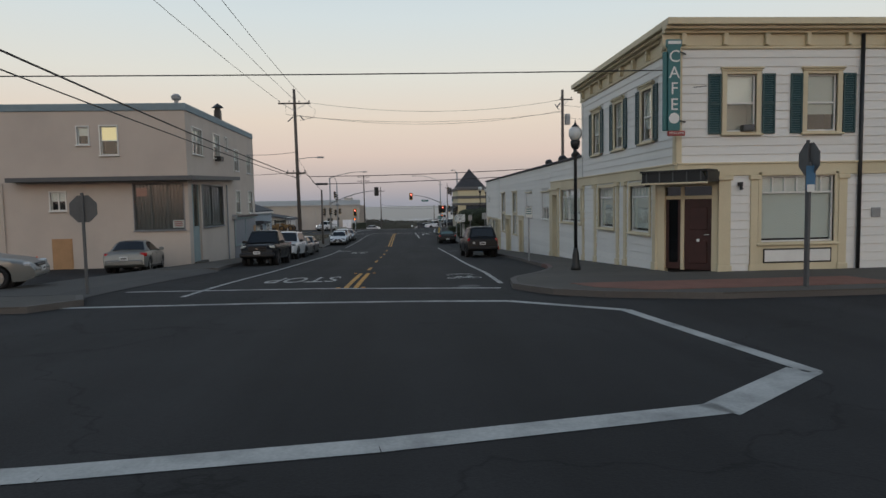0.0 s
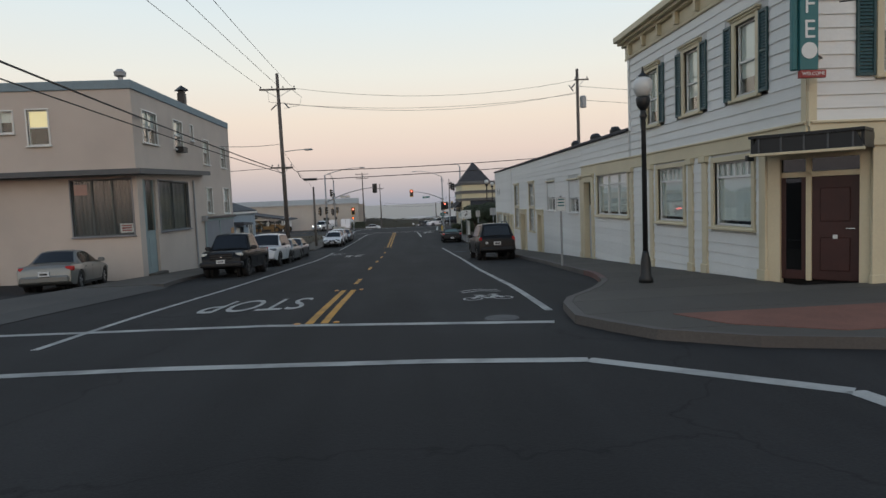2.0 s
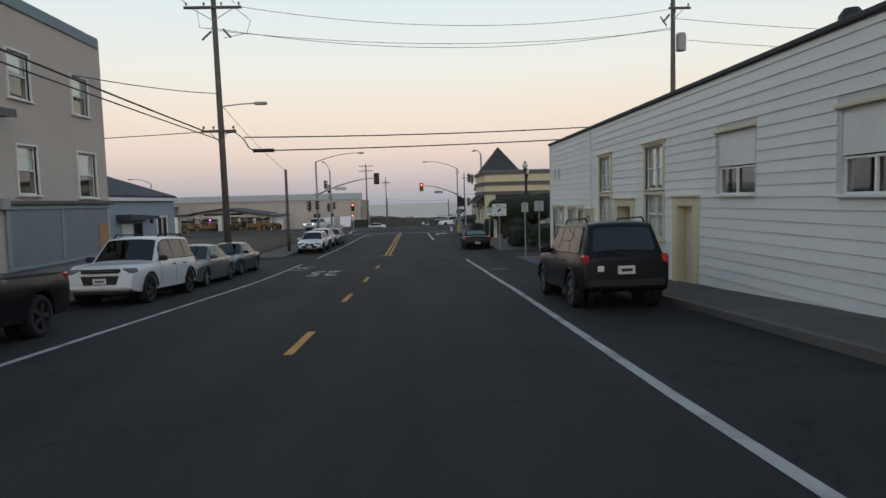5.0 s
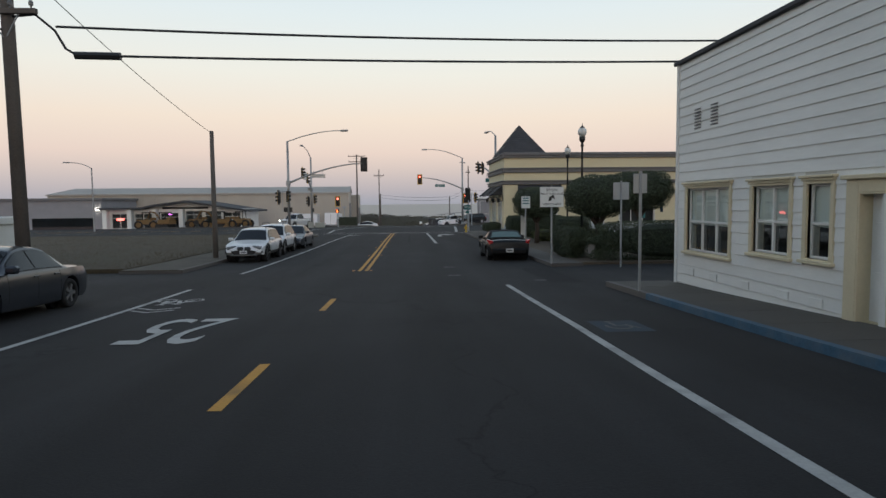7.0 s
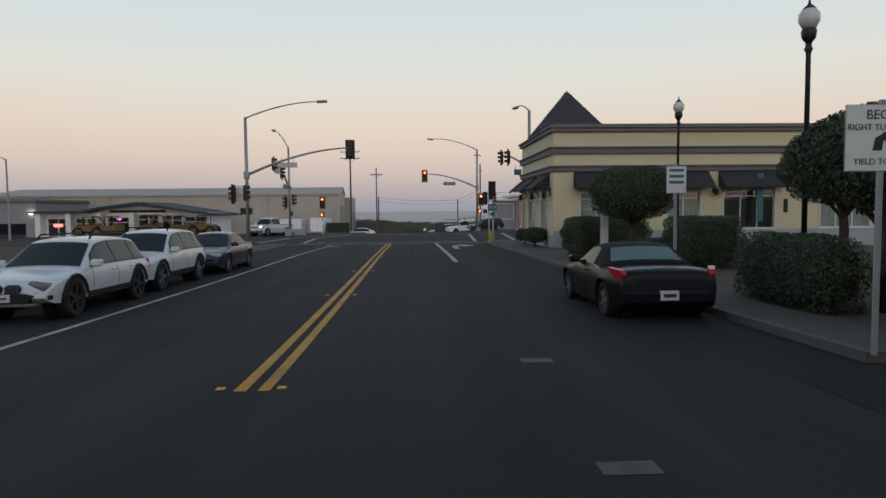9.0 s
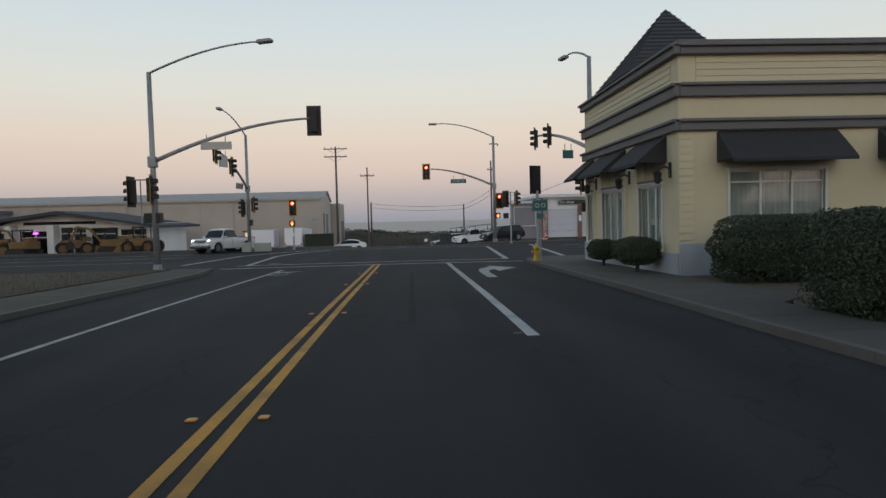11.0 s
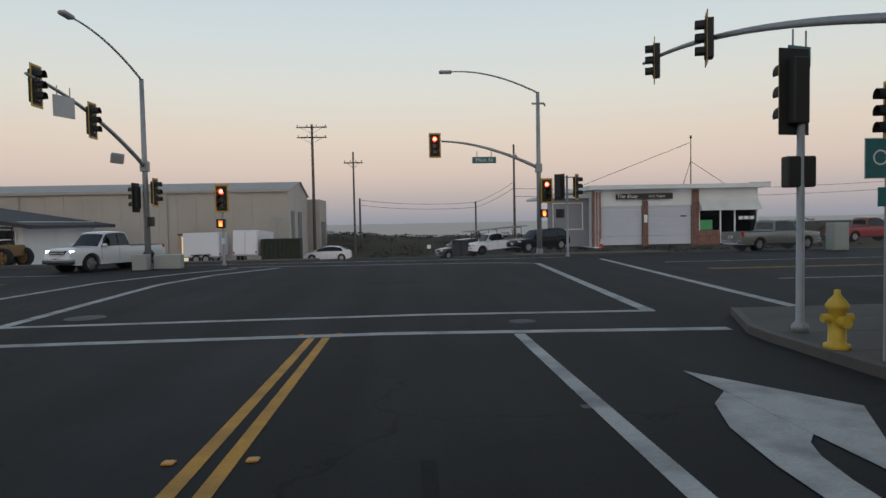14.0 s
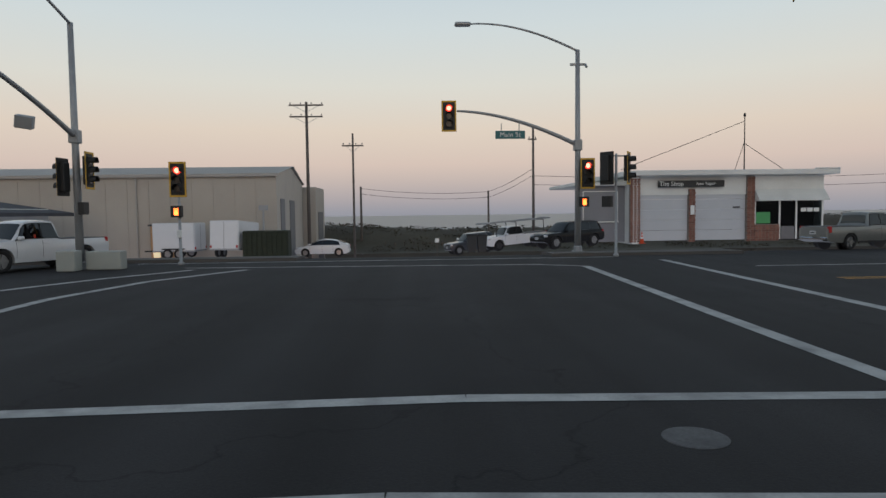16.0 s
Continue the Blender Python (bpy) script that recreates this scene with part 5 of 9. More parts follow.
# flat near-black sheet standing in for the dim shop behind the door
part("room_recess", Mesh().box(0.5, 2.0, 0.4, 0.42, -1.3, 2.85), "room_shade", pink, m=PE)
part("step", Mesh().bbox(0.5, 2.0, -0.3, 0.0, -2.0, -1.13, 0.02), "concrete", pink, m=PE)
part("service_door", Mesh().bbox(-6.7, -5.72, -0.04, 0.0, -1.4, 0.22, 0.01).bbox(-6.62, -5.8, -0.055, -0.03, -1.35, 0.15, 0.006), "plywood", pink, "boarded plywood service door", PS)
cn = Mesh()
cn.bbox(-8.3, 0.45, -0.75, 0.0, 3.02, 3.2, 0.02)
cn.add([(x, y, z + (0.036 * y)) for z in (3.02, 3.2) for y in (0.0, 8.6) for x in (0.0, 0.45)], [(0, 2, 3, 1), (4, 5, 7, 6), (0, 1, 5, 4), (2, 6, 7, 3), (0, 4, 6, 2), (1, 3, 7, 5)])
part("canopy", cn, "roof_dark", pink, "thin flat canopy with a dark edge", PS)
part("canopy_edge", Mesh().bbox(-8.32, 0.48, -0.78, -0.75, 3.0, 3.22, 0.008).add([(x, y, z + 0.036 * max(0.0, y)) for z in (3.0, 3.22) for y in (-0.75, 8.6) for x in (0.45, 0.48)], [(0, 2, 3, 1), (4, 5, 7, 6), (0, 1, 5, 4), (2, 6, 7, 3), (0, 4, 6, 2), (1, 3, 7, 5)]), "metal_dull", pink, m=PS)
fa = Mesh()
fa.bbox(PX0, 0.06, -0.06, 0.0, PTOP - 0.34, PTOP + 0.02, 0.02)
fa.bbox(0.0, 0.06, 0.0, PEND - PY + 0.05, PTOP - 0.34, PTOP + 0.02, 0.02)
part("roof_fascia", fa, "fascia_blue", pink, "pale blue roof edge", PS)
part("roof", Mesh().box(PX0, -0.05, 0.05, PEND - PY, PTOP - 0.12, PTOP - 0.02), "roof_dark", pink, m=PS)
part("wall_back", Mesh().box(PX0, 0.0, PEND - PY, PEND - PY + 0.2, -2.4, PTOP), "stucco_pink", pink, m=PS)
ch = Mesh()
ch.bbox(-0.82, -0.45, 8.05, 8.42, PTOP - 0.1, PTOP + 0.85, 0.02)
ch.bbox(-0.78, -0.49, 8.09, 8.38, PTOP + 0.85, PTOP + 0.98, 0.01)
ch.lathe([(0.38, PTOP + 0.98), (0.34, PTOP + 1.04), (0.03, PTOP + 1.26)], -0.635, 8.235, 4)
part("chimney", ch, "metal_dark", pink, "dark square flue with a pointed cap", PS)
part("roof_vent", Mesh().lathe([(0.1, PTOP - 0.1), (0.1, PTOP + 0.2), (0.22, PTOP + 0.25), (0.24, PTOP + 0.4), (0.12, PTOP + 0.52), (0.02, PTOP + 0.53)], -0.5, 0.4), "metal_galv", pink, m=PS)
part("roof_vent", Mesh().bbox(-0.9, -0.5, 3.2, 3.8, PTOP - 0.1, PTOP + 0.14, 0.03), "metal_galv", pink, m=PS)
for u in (-9.6, -11.2, -12.6, -14.5):
    part("vent_pipe", Mesh().cyl((u, 0.5, PTOP - 0.1), (u, 0.5, PTOP + 0.28), 0.03), "metal_dark", pink, m=PS)
ac = Mesh().bbox(4.9, 5.55, -0.35, 0.02, 4.3, 4.56, 0.015)
part("window_unit", ac, "metal_dark", pink, "dark window air conditioner", PE)
part("downpipe", Mesh().cyl((6.95, -0.06, -1.6), (6.95, -0.06, 3.0), 0.045), "metal_galv", pink, m=PE)
part("downpipe", Mesh().cyl((-8.9, -0.06, -1.6), (-8.9, -0.06, 3.0), 0.045), "stucco_pink", pink, m=PS)
part("gas_meter_box", Mesh().bbox(8.1, 8.45, -0.25, 0.0, 0.85, 1.15, 0.02), "metal_galv", pink, m=PE)


# ---- yellow corner building with bands and a small tower ----
YX, YY, YN = 9.95, 91.7, 102.2
yel = thing("yellow_building", pose(9.3, 90.5, -2.756) @ Matrix.Scale(0.9215, 4), "cream yellow building with dark bands and a pointed corner tower", "building")
YS = pose(0, 0, 2.9)
YW = pose(0, YN - YY, 2.9, 0, 0, -90)
V = lambda y: YN - y  # noqa: E731
yw_win = [(93.0, 95.1), (96.9, 99.5), (101.05, 101.8)]
ys_win = [(6.75, 8.7, -2.6, 0.25), (10.15, 13.2, -1.9, 0.35), (16.0, 19.0, -1.9, 0.35), (1.6, 4.6, -1.9, 0.25)]
wy_ = wall("wall_street", yel, YW, 0.0, YN - YY, -3.4, 3.9, [(V(c), V(a), -2.22, -0.08) for a, c in yw_win], "cream_wall")
ws_ = wall("wall_south", yel, YS, 0.22, 30.0, -3.4, 3.9, ys_win, "cream_wall")
for m_, u1 in ((YW, YN - YY), (YS, 30.0)):
    clapboards(wy_ if m_ is YW else ws_, 0.55, u1 - 0.55, 2.94, 3.74, 0.2, [], "cream_wall", "siding_board")
    clapboards(wy_ if m_ is YW else ws_, 0.02, 0.45, -1.85, 1.46, 0.22, [], "cream_wall", "siding_board")
for a, c in ((95.1, 96.9), (99.5, 101.05)):
    clapboards(wy_, V(c) + 0.1, V(a) - 0.1, -1.85, 1.0, 0.22, [(V(c) + 0.45, V(a) - 0.45, -9, 9)], "cream_wall", "siding_board")
for m_, u0, u1 in ((YW, -0.1, YN - YY), (YS, 0.0, 30.0)):
    for z0, z1, out in ((1.48, 1.84, 0.14), (2.5, 2.92, 0.16), (3.76, 4.08, 0.2)):
        b_ = Mesh()
        b_.bbox(u0, u1 + (out if m_ is YW else 0), -out, 0.0, z0, z1, 0.03)
        b_.bbox(u0, u1 + (out if m_ is YW else 0), -out - 0.1, 0.0, z1 - 0.1, z1, 0.02)
        part("band", b_, "band_grey", yel, "dark grey painted band", m_)
    part("parapet", Mesh().bbox(u0, u1, -0.02, 0.2, 4.06, 4.24, 0.02), "band_grey", yel, m=m_)
    pt = Mesh().bbox(u0, u1, -0.06, 0.0, -3.4, -2.25 if m_ is YW else -1.95, 0.02)
    part("plinth", pt, "plinth_blue", yel, "pale blue-grey plinth", m_)
for a, c in yw_win:
    k = 3 if c - a > 1.5 else 1
    window(yel, YW, V(c), V(a), -2.19, -0.1, k, (), 0.08, True, True, trim="shop_white", blind=("drape", 0, 1, "curtain_green"), label="tall shop window with pale green curtains")
    part("lintel", Mesh().bbox(V(c) - 0.06, V(a) + 0.06, -0.07, 0.0, -0.06, 0.12, 0.012), "band_grey", yel, "grey painted lintel", YW)
    n_ = max(1, k)
    for j in range(n_):
        ua, ub = V(c) + (c - a) * j / n_ + 0.05, V(c) + (c - a) * (j + 1) / n_ - 0.05
        part("transom_panel", Mesh().bbox(ua, ub, -0.035, 0.0, 0.16, 0.72, 0.012), "cream_wall", yel, m=YW)
for i, (a, c, p, q) in enumerate(ys_win):
    window(yel, YS, a, c, p, q, 3 if i else 2, (q - 0.35,), 0.09, i > 0, False, trim="shop_white", label="shop window under an awning" if i else "glazed double door under an awning", blind=("drape", 0, 1, "curtain") if i != 1 else None)
def awning(parent, m, u0, u1, zt, zb, out):
    aw = Mesh()
    pr = [(0.0, zt), (-out * 0.35, zt - (zt - zb) * 0.33), (-out * 0.7, zt - (zt - zb) * 0.68), (-out, zb)]
    vs = [(u, y, z) for u in (u0, u1) for y, z in pr] + [(u0, 0, zb), (u1, 0, zb)] + [(u, -out, zb - 0.1) for u in (u0, u1)]
    aw.add(vs, [(i, i + 1, 5 + i, 4 + i) for i in range(3)] + [(0, 1, 2, 3, 8), (4, 5, 6, 7, 9), (3, 7, 11, 10)])
    part("awning", aw, "awning", parent, "dark canvas awning", m)


for a, c in ((92.6, 95.5), (96.5, 99.9), (100.7, 102.3)):
    awning(yel, YW, V(c), V(a), 1.46, 0.62, 1.0)
for a, c in ((6.3, 9.2), (9.8, 13.6), (15.6, 19.4), (1.2, 5.0)):
    awning(yel, YS, a, c, 1.46, 0.55, 1.0)
def wall_lantern(parent, m, u, z):
    l_ = Mesh()
    l_.bbox(u - 0.09, u + 0.09, -0.05, 0.0, z - 0.25, z + 0.25, 0.02)
    l_.tube([(u, -0.05, z + 0.05), (u, -0.2, z + 0.12), (u, -0.36, z + 0.05), (u, -0.42, z - 0.05)], 0.025)
    l_.lathe([(0.05, z - 0.42), (0.11, z - 0.36), (0.13, z - 0.12), (0.16, z - 0.1), (0.04, z + 0.0)], u, -0.42, 8)
    part("wall_lantern", l_, "metal_dark", parent, "black wall lantern", m)


for y in (92.3, 96.1, 100.4):
    wall_lantern(yel, YW, V(y), 0.35)
wall_lantern(yel, YS, 9.5, 0.45)
part("roof", Mesh().box(0.1, 30.0, 0.1, YN - YY, 3.85, 4.05), "roof_dark", yel, m=YS)
part("wall_back", Mesh().box(0.22, 30.0, YN - YY - 0.2, YN - YY, -3.4, 3.9), "cream_wall", yel, m=YS)
TX0, TX1, TY0, TY1, TZ, TP = 0.2, 4.8, 4.9, 9.3, 4.42, 7.4
part("tower_base", Mesh().box(TX0 + 0.3, TX1 - 0.3, TY0 + 0.3, TY1 - 0.3, 3.9, TZ - 0.1), "cream_wall", yel, m=YS)
part("tower_eave", Mesh().bbox(TX0 + 0.06, TX1 - 0.06, TY0 + 0.06, TY1 - 0.06, TZ - 0.18, TZ, 0.03), "band_grey", yel, m=YS)
tr_ = Mesh()
tr_.add([(TX0, TY0, TZ), (TX1, TY0, TZ), (TX1, TY1, TZ), (TX0, TY1, TZ), ((TX0 + TX1) / 2, (TY0 + TY1) / 2, TP)], [(0, 1, 4), (1, 2, 4), (2, 3, 4), (3, 0, 4), (3, 2, 1, 0)])
tro = part("tower_roof", tr_, "roof_shingle", yel, "dark shingled pyramid roof", YS)
for i in range(16):
    f0 = i / 16
    r = Mesh()
    dx_, dy_ = (TX1 - TX0) / 2 * f0, (TY1 - TY0) / 2 * f0
    z = TZ + (TP - TZ) * f0
    r.box(TX0 + dx_ - 0.02, TX1 - dx_ + 0.02, TY0 + dy_ - 0.03, TY0 + dy_, z, z + 0.03).box(TX0 + dx_ - 0.03, TX0 + dx_, TY0 + dy_, TY1 - dy_, z, z + 0.03)
    part("shingle_course", r, "roof_shingle", tro)
part("blue_banner", Mesh().bbox(11.9, 12.25, -0.5, -0.46, -1.5, 1.3, 0.005), "sign_green", yel, "narrow blue banner beside the window", YS)
part("notice", Mesh().bbox(13.75, 14.0, -0.04, 0.0, -1.0, -0.2, 0.005), "paint_blue", yel, "small blue notice board", YS)


# ---- warehouse, repair shop and low buildings beyond the main road ----
wh = thing("warehouse", pose(-8.25, 146.0, -4.4), "long tan metal warehouse with a shallow gable roof", "warehouse")
WS = pose(0, 0, 4.4)
WE = pose(0, 0, 4.4, 0, 0, 94)
part("wall_south", Mesh().box(-48, 0, 0, 0.2, -6, 1.7), "warehouse_tan", wh, m=WS)
for i in range(32):
    u = -48 + 1.5 * i
    part("wall_rib", Mesh().bbox(u, u + 0.05, -0.03, 0.0, -4.5, 1.65, 0.005), "warehouse_tan", wh, m=WS)
ge = Mesh()
ge.prism([(0.2, -6.5), (18.5, -6.5), (18.5, 1.7), (9.2, 2.75), (0.2, 1.7)], 0.0, 0.2)
part("wall_gable", ge, "warehouse_tan", wh, m=WE)
rf = Mesh()
rf.add([(-48.2, -0.25, 1.68), (0.25, -0.25, 1.68), (-0.42, 9.2, 2.85), (-48.2, 9.2, 2.85), (-1.1, 18.7, 1.68), (-48.2, 18.7, 1.68)], [(0, 1, 2, 3), (3, 2, 4, 5)])
rf.add([(-48.2, -0.25, 1.48), (0.25, -0.25, 1.48), (0.25, -0.25, 1.7), (-48.2, -0.25, 1.7)], [(0, 1, 2, 3)])
part("roof", rf, "warehouse_roof", wh, "pale metal roof", WS)
for a, c in ((1.9, 4.2), (7.6, 11.0)):
    part("roller_door", Mesh().bbox(a, c, -0.06, 0.0, -6.5, -0.05, 0.02), "band_grey", wh, "dark roller door", WE)
for u in (-9.8, -21.5, -31.0):
    part("downpipe", Mesh().cyl((u, -0.1, -4.4), (u, -0.1, 1.5), 0.06), "warehouse_roof", wh, m=WS)
part("wall_back", Mesh().box(-48, -1.35, 18.25, 18.42, -6.5, 1.7), "warehouse_tan", wh, m=WS)
part("yard_light", Mesh().cyl((-0.6, -1.6, -4.4), (-0.6, -1.6, -0.9), 0.07, n=8).bbox(-0.9, -0.3, -1.75, -1.45, -0.95, -0.6, 0.03), "metal_galv", wh, m=WS)
an = thing("warehouse_annex", pose(-8.7, 165.0, -6.5), "low tan annex behind the warehouse", "building")
part("body", Mesh().bbox(-14, 0.4, 0, 6, -1.5, 8.0, 0.05), "warehouse_tan", an)
part("door", Mesh().bbox(0.4, 0.46, 1.2, 4.6, 0, 5.5, 0.02), "band_grey", an)

shop = thing("repair_shop", pose(15.84, 141.0, -3.35) @ Matrix.Diagonal((1.085, 1, 1, 1)), "white repair shop with two garage doors and brick piers", "building")
SH = pose(0, 0, 3.35)
part("wall_side", Mesh().box(0.0, 0.45, 0, 12, -3.5, 0.9), "shop_white", shop, m=SH)
part("wall_front", Mesh().box(0.45, 7.4, 0.15, 0.35, -0.3, 0.95), "shop_white", shop, m=SH)
part("wall_office", Mesh().box(7.4, 11.95, 0.1, 0.3, -0.55, 0.9), "shop_white", shop, m=SH)
part("wall_end", Mesh().box(11.75, 11.95, 0.3, 12, -3.5, 0.9), "shop_white", shop, m=SH)
rf = Mesh()
rf.bbox(-0.5, 12.5, -0.7, 12.5, 0.95, 1.28, 0.03)
rf.bbox(11.0, 12.52, -0.72, -0.5, 1.28, 1.36, 0.02)
part("roof", rf, "shop_white", shop, "flat white roof with a deep edge", SH)
for a, c in ((0.5, 3.48), (3.92, 7.08)):
    gd = Mesh()
    for i in range(5):
        z = -3.3 + 0.68 * i
        gd.bbox(a, c, 0.2, 0.24, z, z + 0.665, 0.012)
    part("garage_door", gd, "door_grey", shop, "pale grey sectional garage door", SH)
def brick_pier(parent, m, u0, u1, z0, z1, y0=0.0, d=0.3):
    core = part("brick_pier", Mesh().box(u0 + 0.012, u1 - 0.012, y0 + 0.012, y0 + d, z0, z1), "mortar", parent, "red brick pier", m)
    key = "pier_brick"
    if key not in BOARD:
        BOARD[key] = Mesh().bbox(0.006, 0.212, 0, 0.06, 0.005, 0.07, 0.004).data("brick", "brick_red")
    rows, cols = int((z1 - z0) / 0.15), max(1, round((u1 - u0) / 0.22))
    for r in range(rows):
        off = 0.0 if r % 2 else 0.5
        for c in range(cols):
            u = u0 + (c + off * 0.0) * (u1 - u0) / cols
            part("brick", BOARD[key], "brick_red", core, m=Matrix.Translation((u + (0.03 if r % 2 else 0), y0 - 0.004, z0 + r * 0.15)) @ Matrix.Diagonal(((u1 - u0) / cols / 0.22 * 0.93, 1, 2.0, 1)))


brick_pier(shop, SH, -0.12, 0.5, -3.4, 0.92)
brick_pier(shop, SH, 3.5, 3.9, -3.4, 0.1)
brick_pier(shop, SH, 7.1, 7.6, -3.4, 0.92)
brick_pier(shop, SH, 7.6, 9.15, -3.4, -2.3)
sb = thing("shop_sign", pose(19.76, 140.95, 0.42), "dark sign board reading The Shop and Auto Repair", "sign")
part("board", Mesh().bbox(-2.2, 2.2, -0.06, 0.1, -0.22, 0.22, 0.01), "metal_dark", sb)
part("word", letters("The Shop", 0.42, "letter_white"), "letter_white", sb, m=pose(-1.35, -0.07, 0))
part("word", letters("Auto Repair", 0.27, "letter_white"), "letter_white", sb, m=pose(0.95, -0.07, 0.0))
aw = Mesh()
aw.add([(x, y, z) for x in (7.62, 11.98) for y, z in ((0.09, 0.02), (-0.5, -0.66), (-0.5, -0.76), (0.09, -0.76))], [(0, 1, 5, 4), (1, 2, 6, 5), (2, 3, 7, 6), (0, 3, 2, 1), (4, 5, 6, 7)])
part("awning", aw, "shop_white", shop, "pale sloping office awning", SH)
for u in (7.6, 9.15, 10.2, 11.85):
    part("office_mullion", Mesh().bbox(u, u + 0.1, 0.08, 0.16, -2.5 if u < 9 else -3.3, -0.55, 0.01), "trim_white", shop, m=SH)
part("office_glass", Mesh().box(7.7, 11.85, 0.14, 0.146, -3.2, -0.55), "glass_dark", shop, m=SH)
# sheet with the office's inner shade put into its colour
part("office_backing", Mesh().box(7.6, 11.75, 0.8, 0.85, -3.4, 0.5), "room_shade", shop, m=SH)
part("office_door", Mesh().bbox(9.3, 10.15, 0.1, 0.135, -3.3, -2.45, 0.01), "band_grey", shop, m=SH)
part("green_poster", Mesh().bbox(7.72, 8.6, 0.08, 0.11, -2.25, -1.5, 0.006), "poster_green", shop, "bright green poster in the office window", SH)
pb = Mesh()
for i in range(3):
    pb.box(10.55 + 0.4 * i, 10.88 + 0.4 * i, 0.11, 0.13, -1.5, -1.25)
part("number_bar", pb, "letter_white", shop, "white bars of window lettering", SH)
part("door_notice", Mesh().box(3.58, 3.82, -0.05, -0.03, -1.6, -1.0), "letter_white", shop, m=SH)
part("door_slot", Mesh().box(6.3, 6.75, 0.18, 0.2, -1.2, -1.1), "letter_black", shop, m=SH)
sw = Mesh().box(-3.0, 0.0, 1.5, 1.7, -3.4, 0.4)
part("side_wing", sw, "stucco_grey", shop, "grey side wing", SH)
window(shop, pose(0, 1.5, 3.35), -2.6, -0.5, -2.0, 0.0, 2, (), 0.06, True, False, trim="trim_white", label="side office window")
part("side_roof", Mesh().bbox(-3.3, 0.0, 1.0, 9, 0.4, 0.62, 0.02), "shop_white", shop, m=SH)
mast = thing("radio_mast", pose(24.1, 142.5, 1.28), "thin roof mast with guy wires", "mast")
part("pole", Mesh().cyl((0, 0, 0), (0, 0, 3.75), 0.045, 0.03), "metal_dark", mast)
part("tip", Mesh().lathe([(0.06, 3.7), (0.09, 3.8), (0.05, 3.95)]), "metal_dark", mast)
part("guy_wire", Mesh().cyl((0, 0, 3.4), (-9.0, -1.5, 0.1), 0.02, n=5), "wire", mast)
part("guy_wire", Mesh().cyl((0, 0, 1.9), (2.6, -0.5, 0.0), 0.02, n=5), "wire", mast)
part("guy_wire", Mesh().cyl((0, 0, 2.0), (-0.3, 0.8, 0.0), 0.02, n=5), "wire", mast)


def low_building(name, x0, x1, y0, y1, top, wallmat, roofmat, label, over=0.6, peak=0.0, thick=0.35):
    z0 = G((y0 + y1) / 2, x0)
    t_ = thing(name, pose(x0, y0, z0), label, "building")
    part("wall", Mesh().box(0, x1 - x0, 0, y1 - y0, -0.6, top - z0), wallmat, t_)
    r = Mesh()
    w_, d_, h = x1 - x0, y1 - y0, top - z0
    r.bbox(-over, w_ + over, -over, d_ + over, h, h + thick, 0.03)
    if peak:
        ht = h + thick
        r.add([(-over, -over, ht), (w_ + over, -over, ht), (w_ + over, d_ + over, ht), (-over, d_ + over, ht), (w_ * 0.15, d_ / 2, ht + peak), (w_ * 0.72, d_ / 2, ht + peak)],
              [(0, 1, 5, 4), (1, 2, 5), (2, 3, 4, 5), (3, 0, 4)])
    part("roof", r, roofmat, t_)
    return t_, z0


rz_ = G(133.0, -32.0)
rent = thing("rental_yard_building", pose(-41.0, 133.0, rz_), "low white rental shop with a wide dark blue roof", "building")
part("wall", Mesh().box(0, 19.0, 0, 9.0, -0.6, 2.75), "shop_white", rent)
roof_line = [(-1.0, 3.0), (5.0, 3.05), (6.6, 3.4), (11.2, 4.0), (15.0, 3.35), (20.2, 2.5), (20.2, 2.28), (15.0, 3.1), (11.2, 3.7), (6.6, 3.15), (5.0, 2.8), (-1.0, 2.75)]
part("roof", Mesh().prism(roof_line, -1.3, 9.8), "roof_dark", rent, "dark blue roof with a raised middle")
part("gable_wall", Mesh().prism([(5.2, 2.7), (6.7, 3.15), (11.2, 3.7), (14.8, 3.1), (15.6, 2.7)], 0.05, 0.25), "shop_white", rent)
for u0, u1, zt in ((0.6, 3.0, 2.1), (3.8, 6.2, 2.1), (7.4, 10.0, 2.2), (10.9, 13.2, 2.5), (13.6, 15.9, 2.4), (16.2, 18.6, 2.2)):
    bay_ = part("bay_opening", Mesh().bbox(u0, u1, -0.05, 0.0, 0.1, zt, 0.01), "glass_dark", rent, "dark glazed bay")
    for k in range(3):
        u = u0 + (u1 - u0) * k / 2
        part("mullion", Mesh().bbox(u - 0.05, u + 0.05, -0.1, -0.04, 0.1, zt, 0.01), "shop_white", bay_)
    part("transom", Mesh().bbox(u0, u1, -0.1, -0.04, zt - 0.6, zt - 0.52, 0.01), "shop_white", bay_)
for u in (0.0, 3.4, 6.8, 10.5):
    part("column", Mesh().bbox(u - 0.3, u + 0.3, -1.1, -0.02, -0.2, 2.76, 0.03), "shop_white", rent)
part("gable_window", Mesh().bbox(7.6, 14.0, -0.02, 0.04, 2.78, 3.05, 0.01), "glass_dark", rent)
part("neon_sign", Mesh().bbox(1.3, 2.3, -0.2, -0.12, 1.2, 1.5, 0.02), "neon_red", rent, "small red neon sign")
part("neon_sign", Mesh().bbox(8.5, 8.95, -0.2, -0.12, 1.95, 2.1, 0.02), "neon_violet", rent, "small violet neon sign")
grey_b, gz_ = low_building("grey_store", -64.0, -42.3, 134.0, 152.0, 0.65, "stucco_grey", "band_grey", "long low grey store", 0.3)
part("flood_light", Mesh().bbox(21.0, 21.4, -0.3, -0.05, 3.3, 3.6, 0.03), "flood_white", grey_b, "lit white flood light")
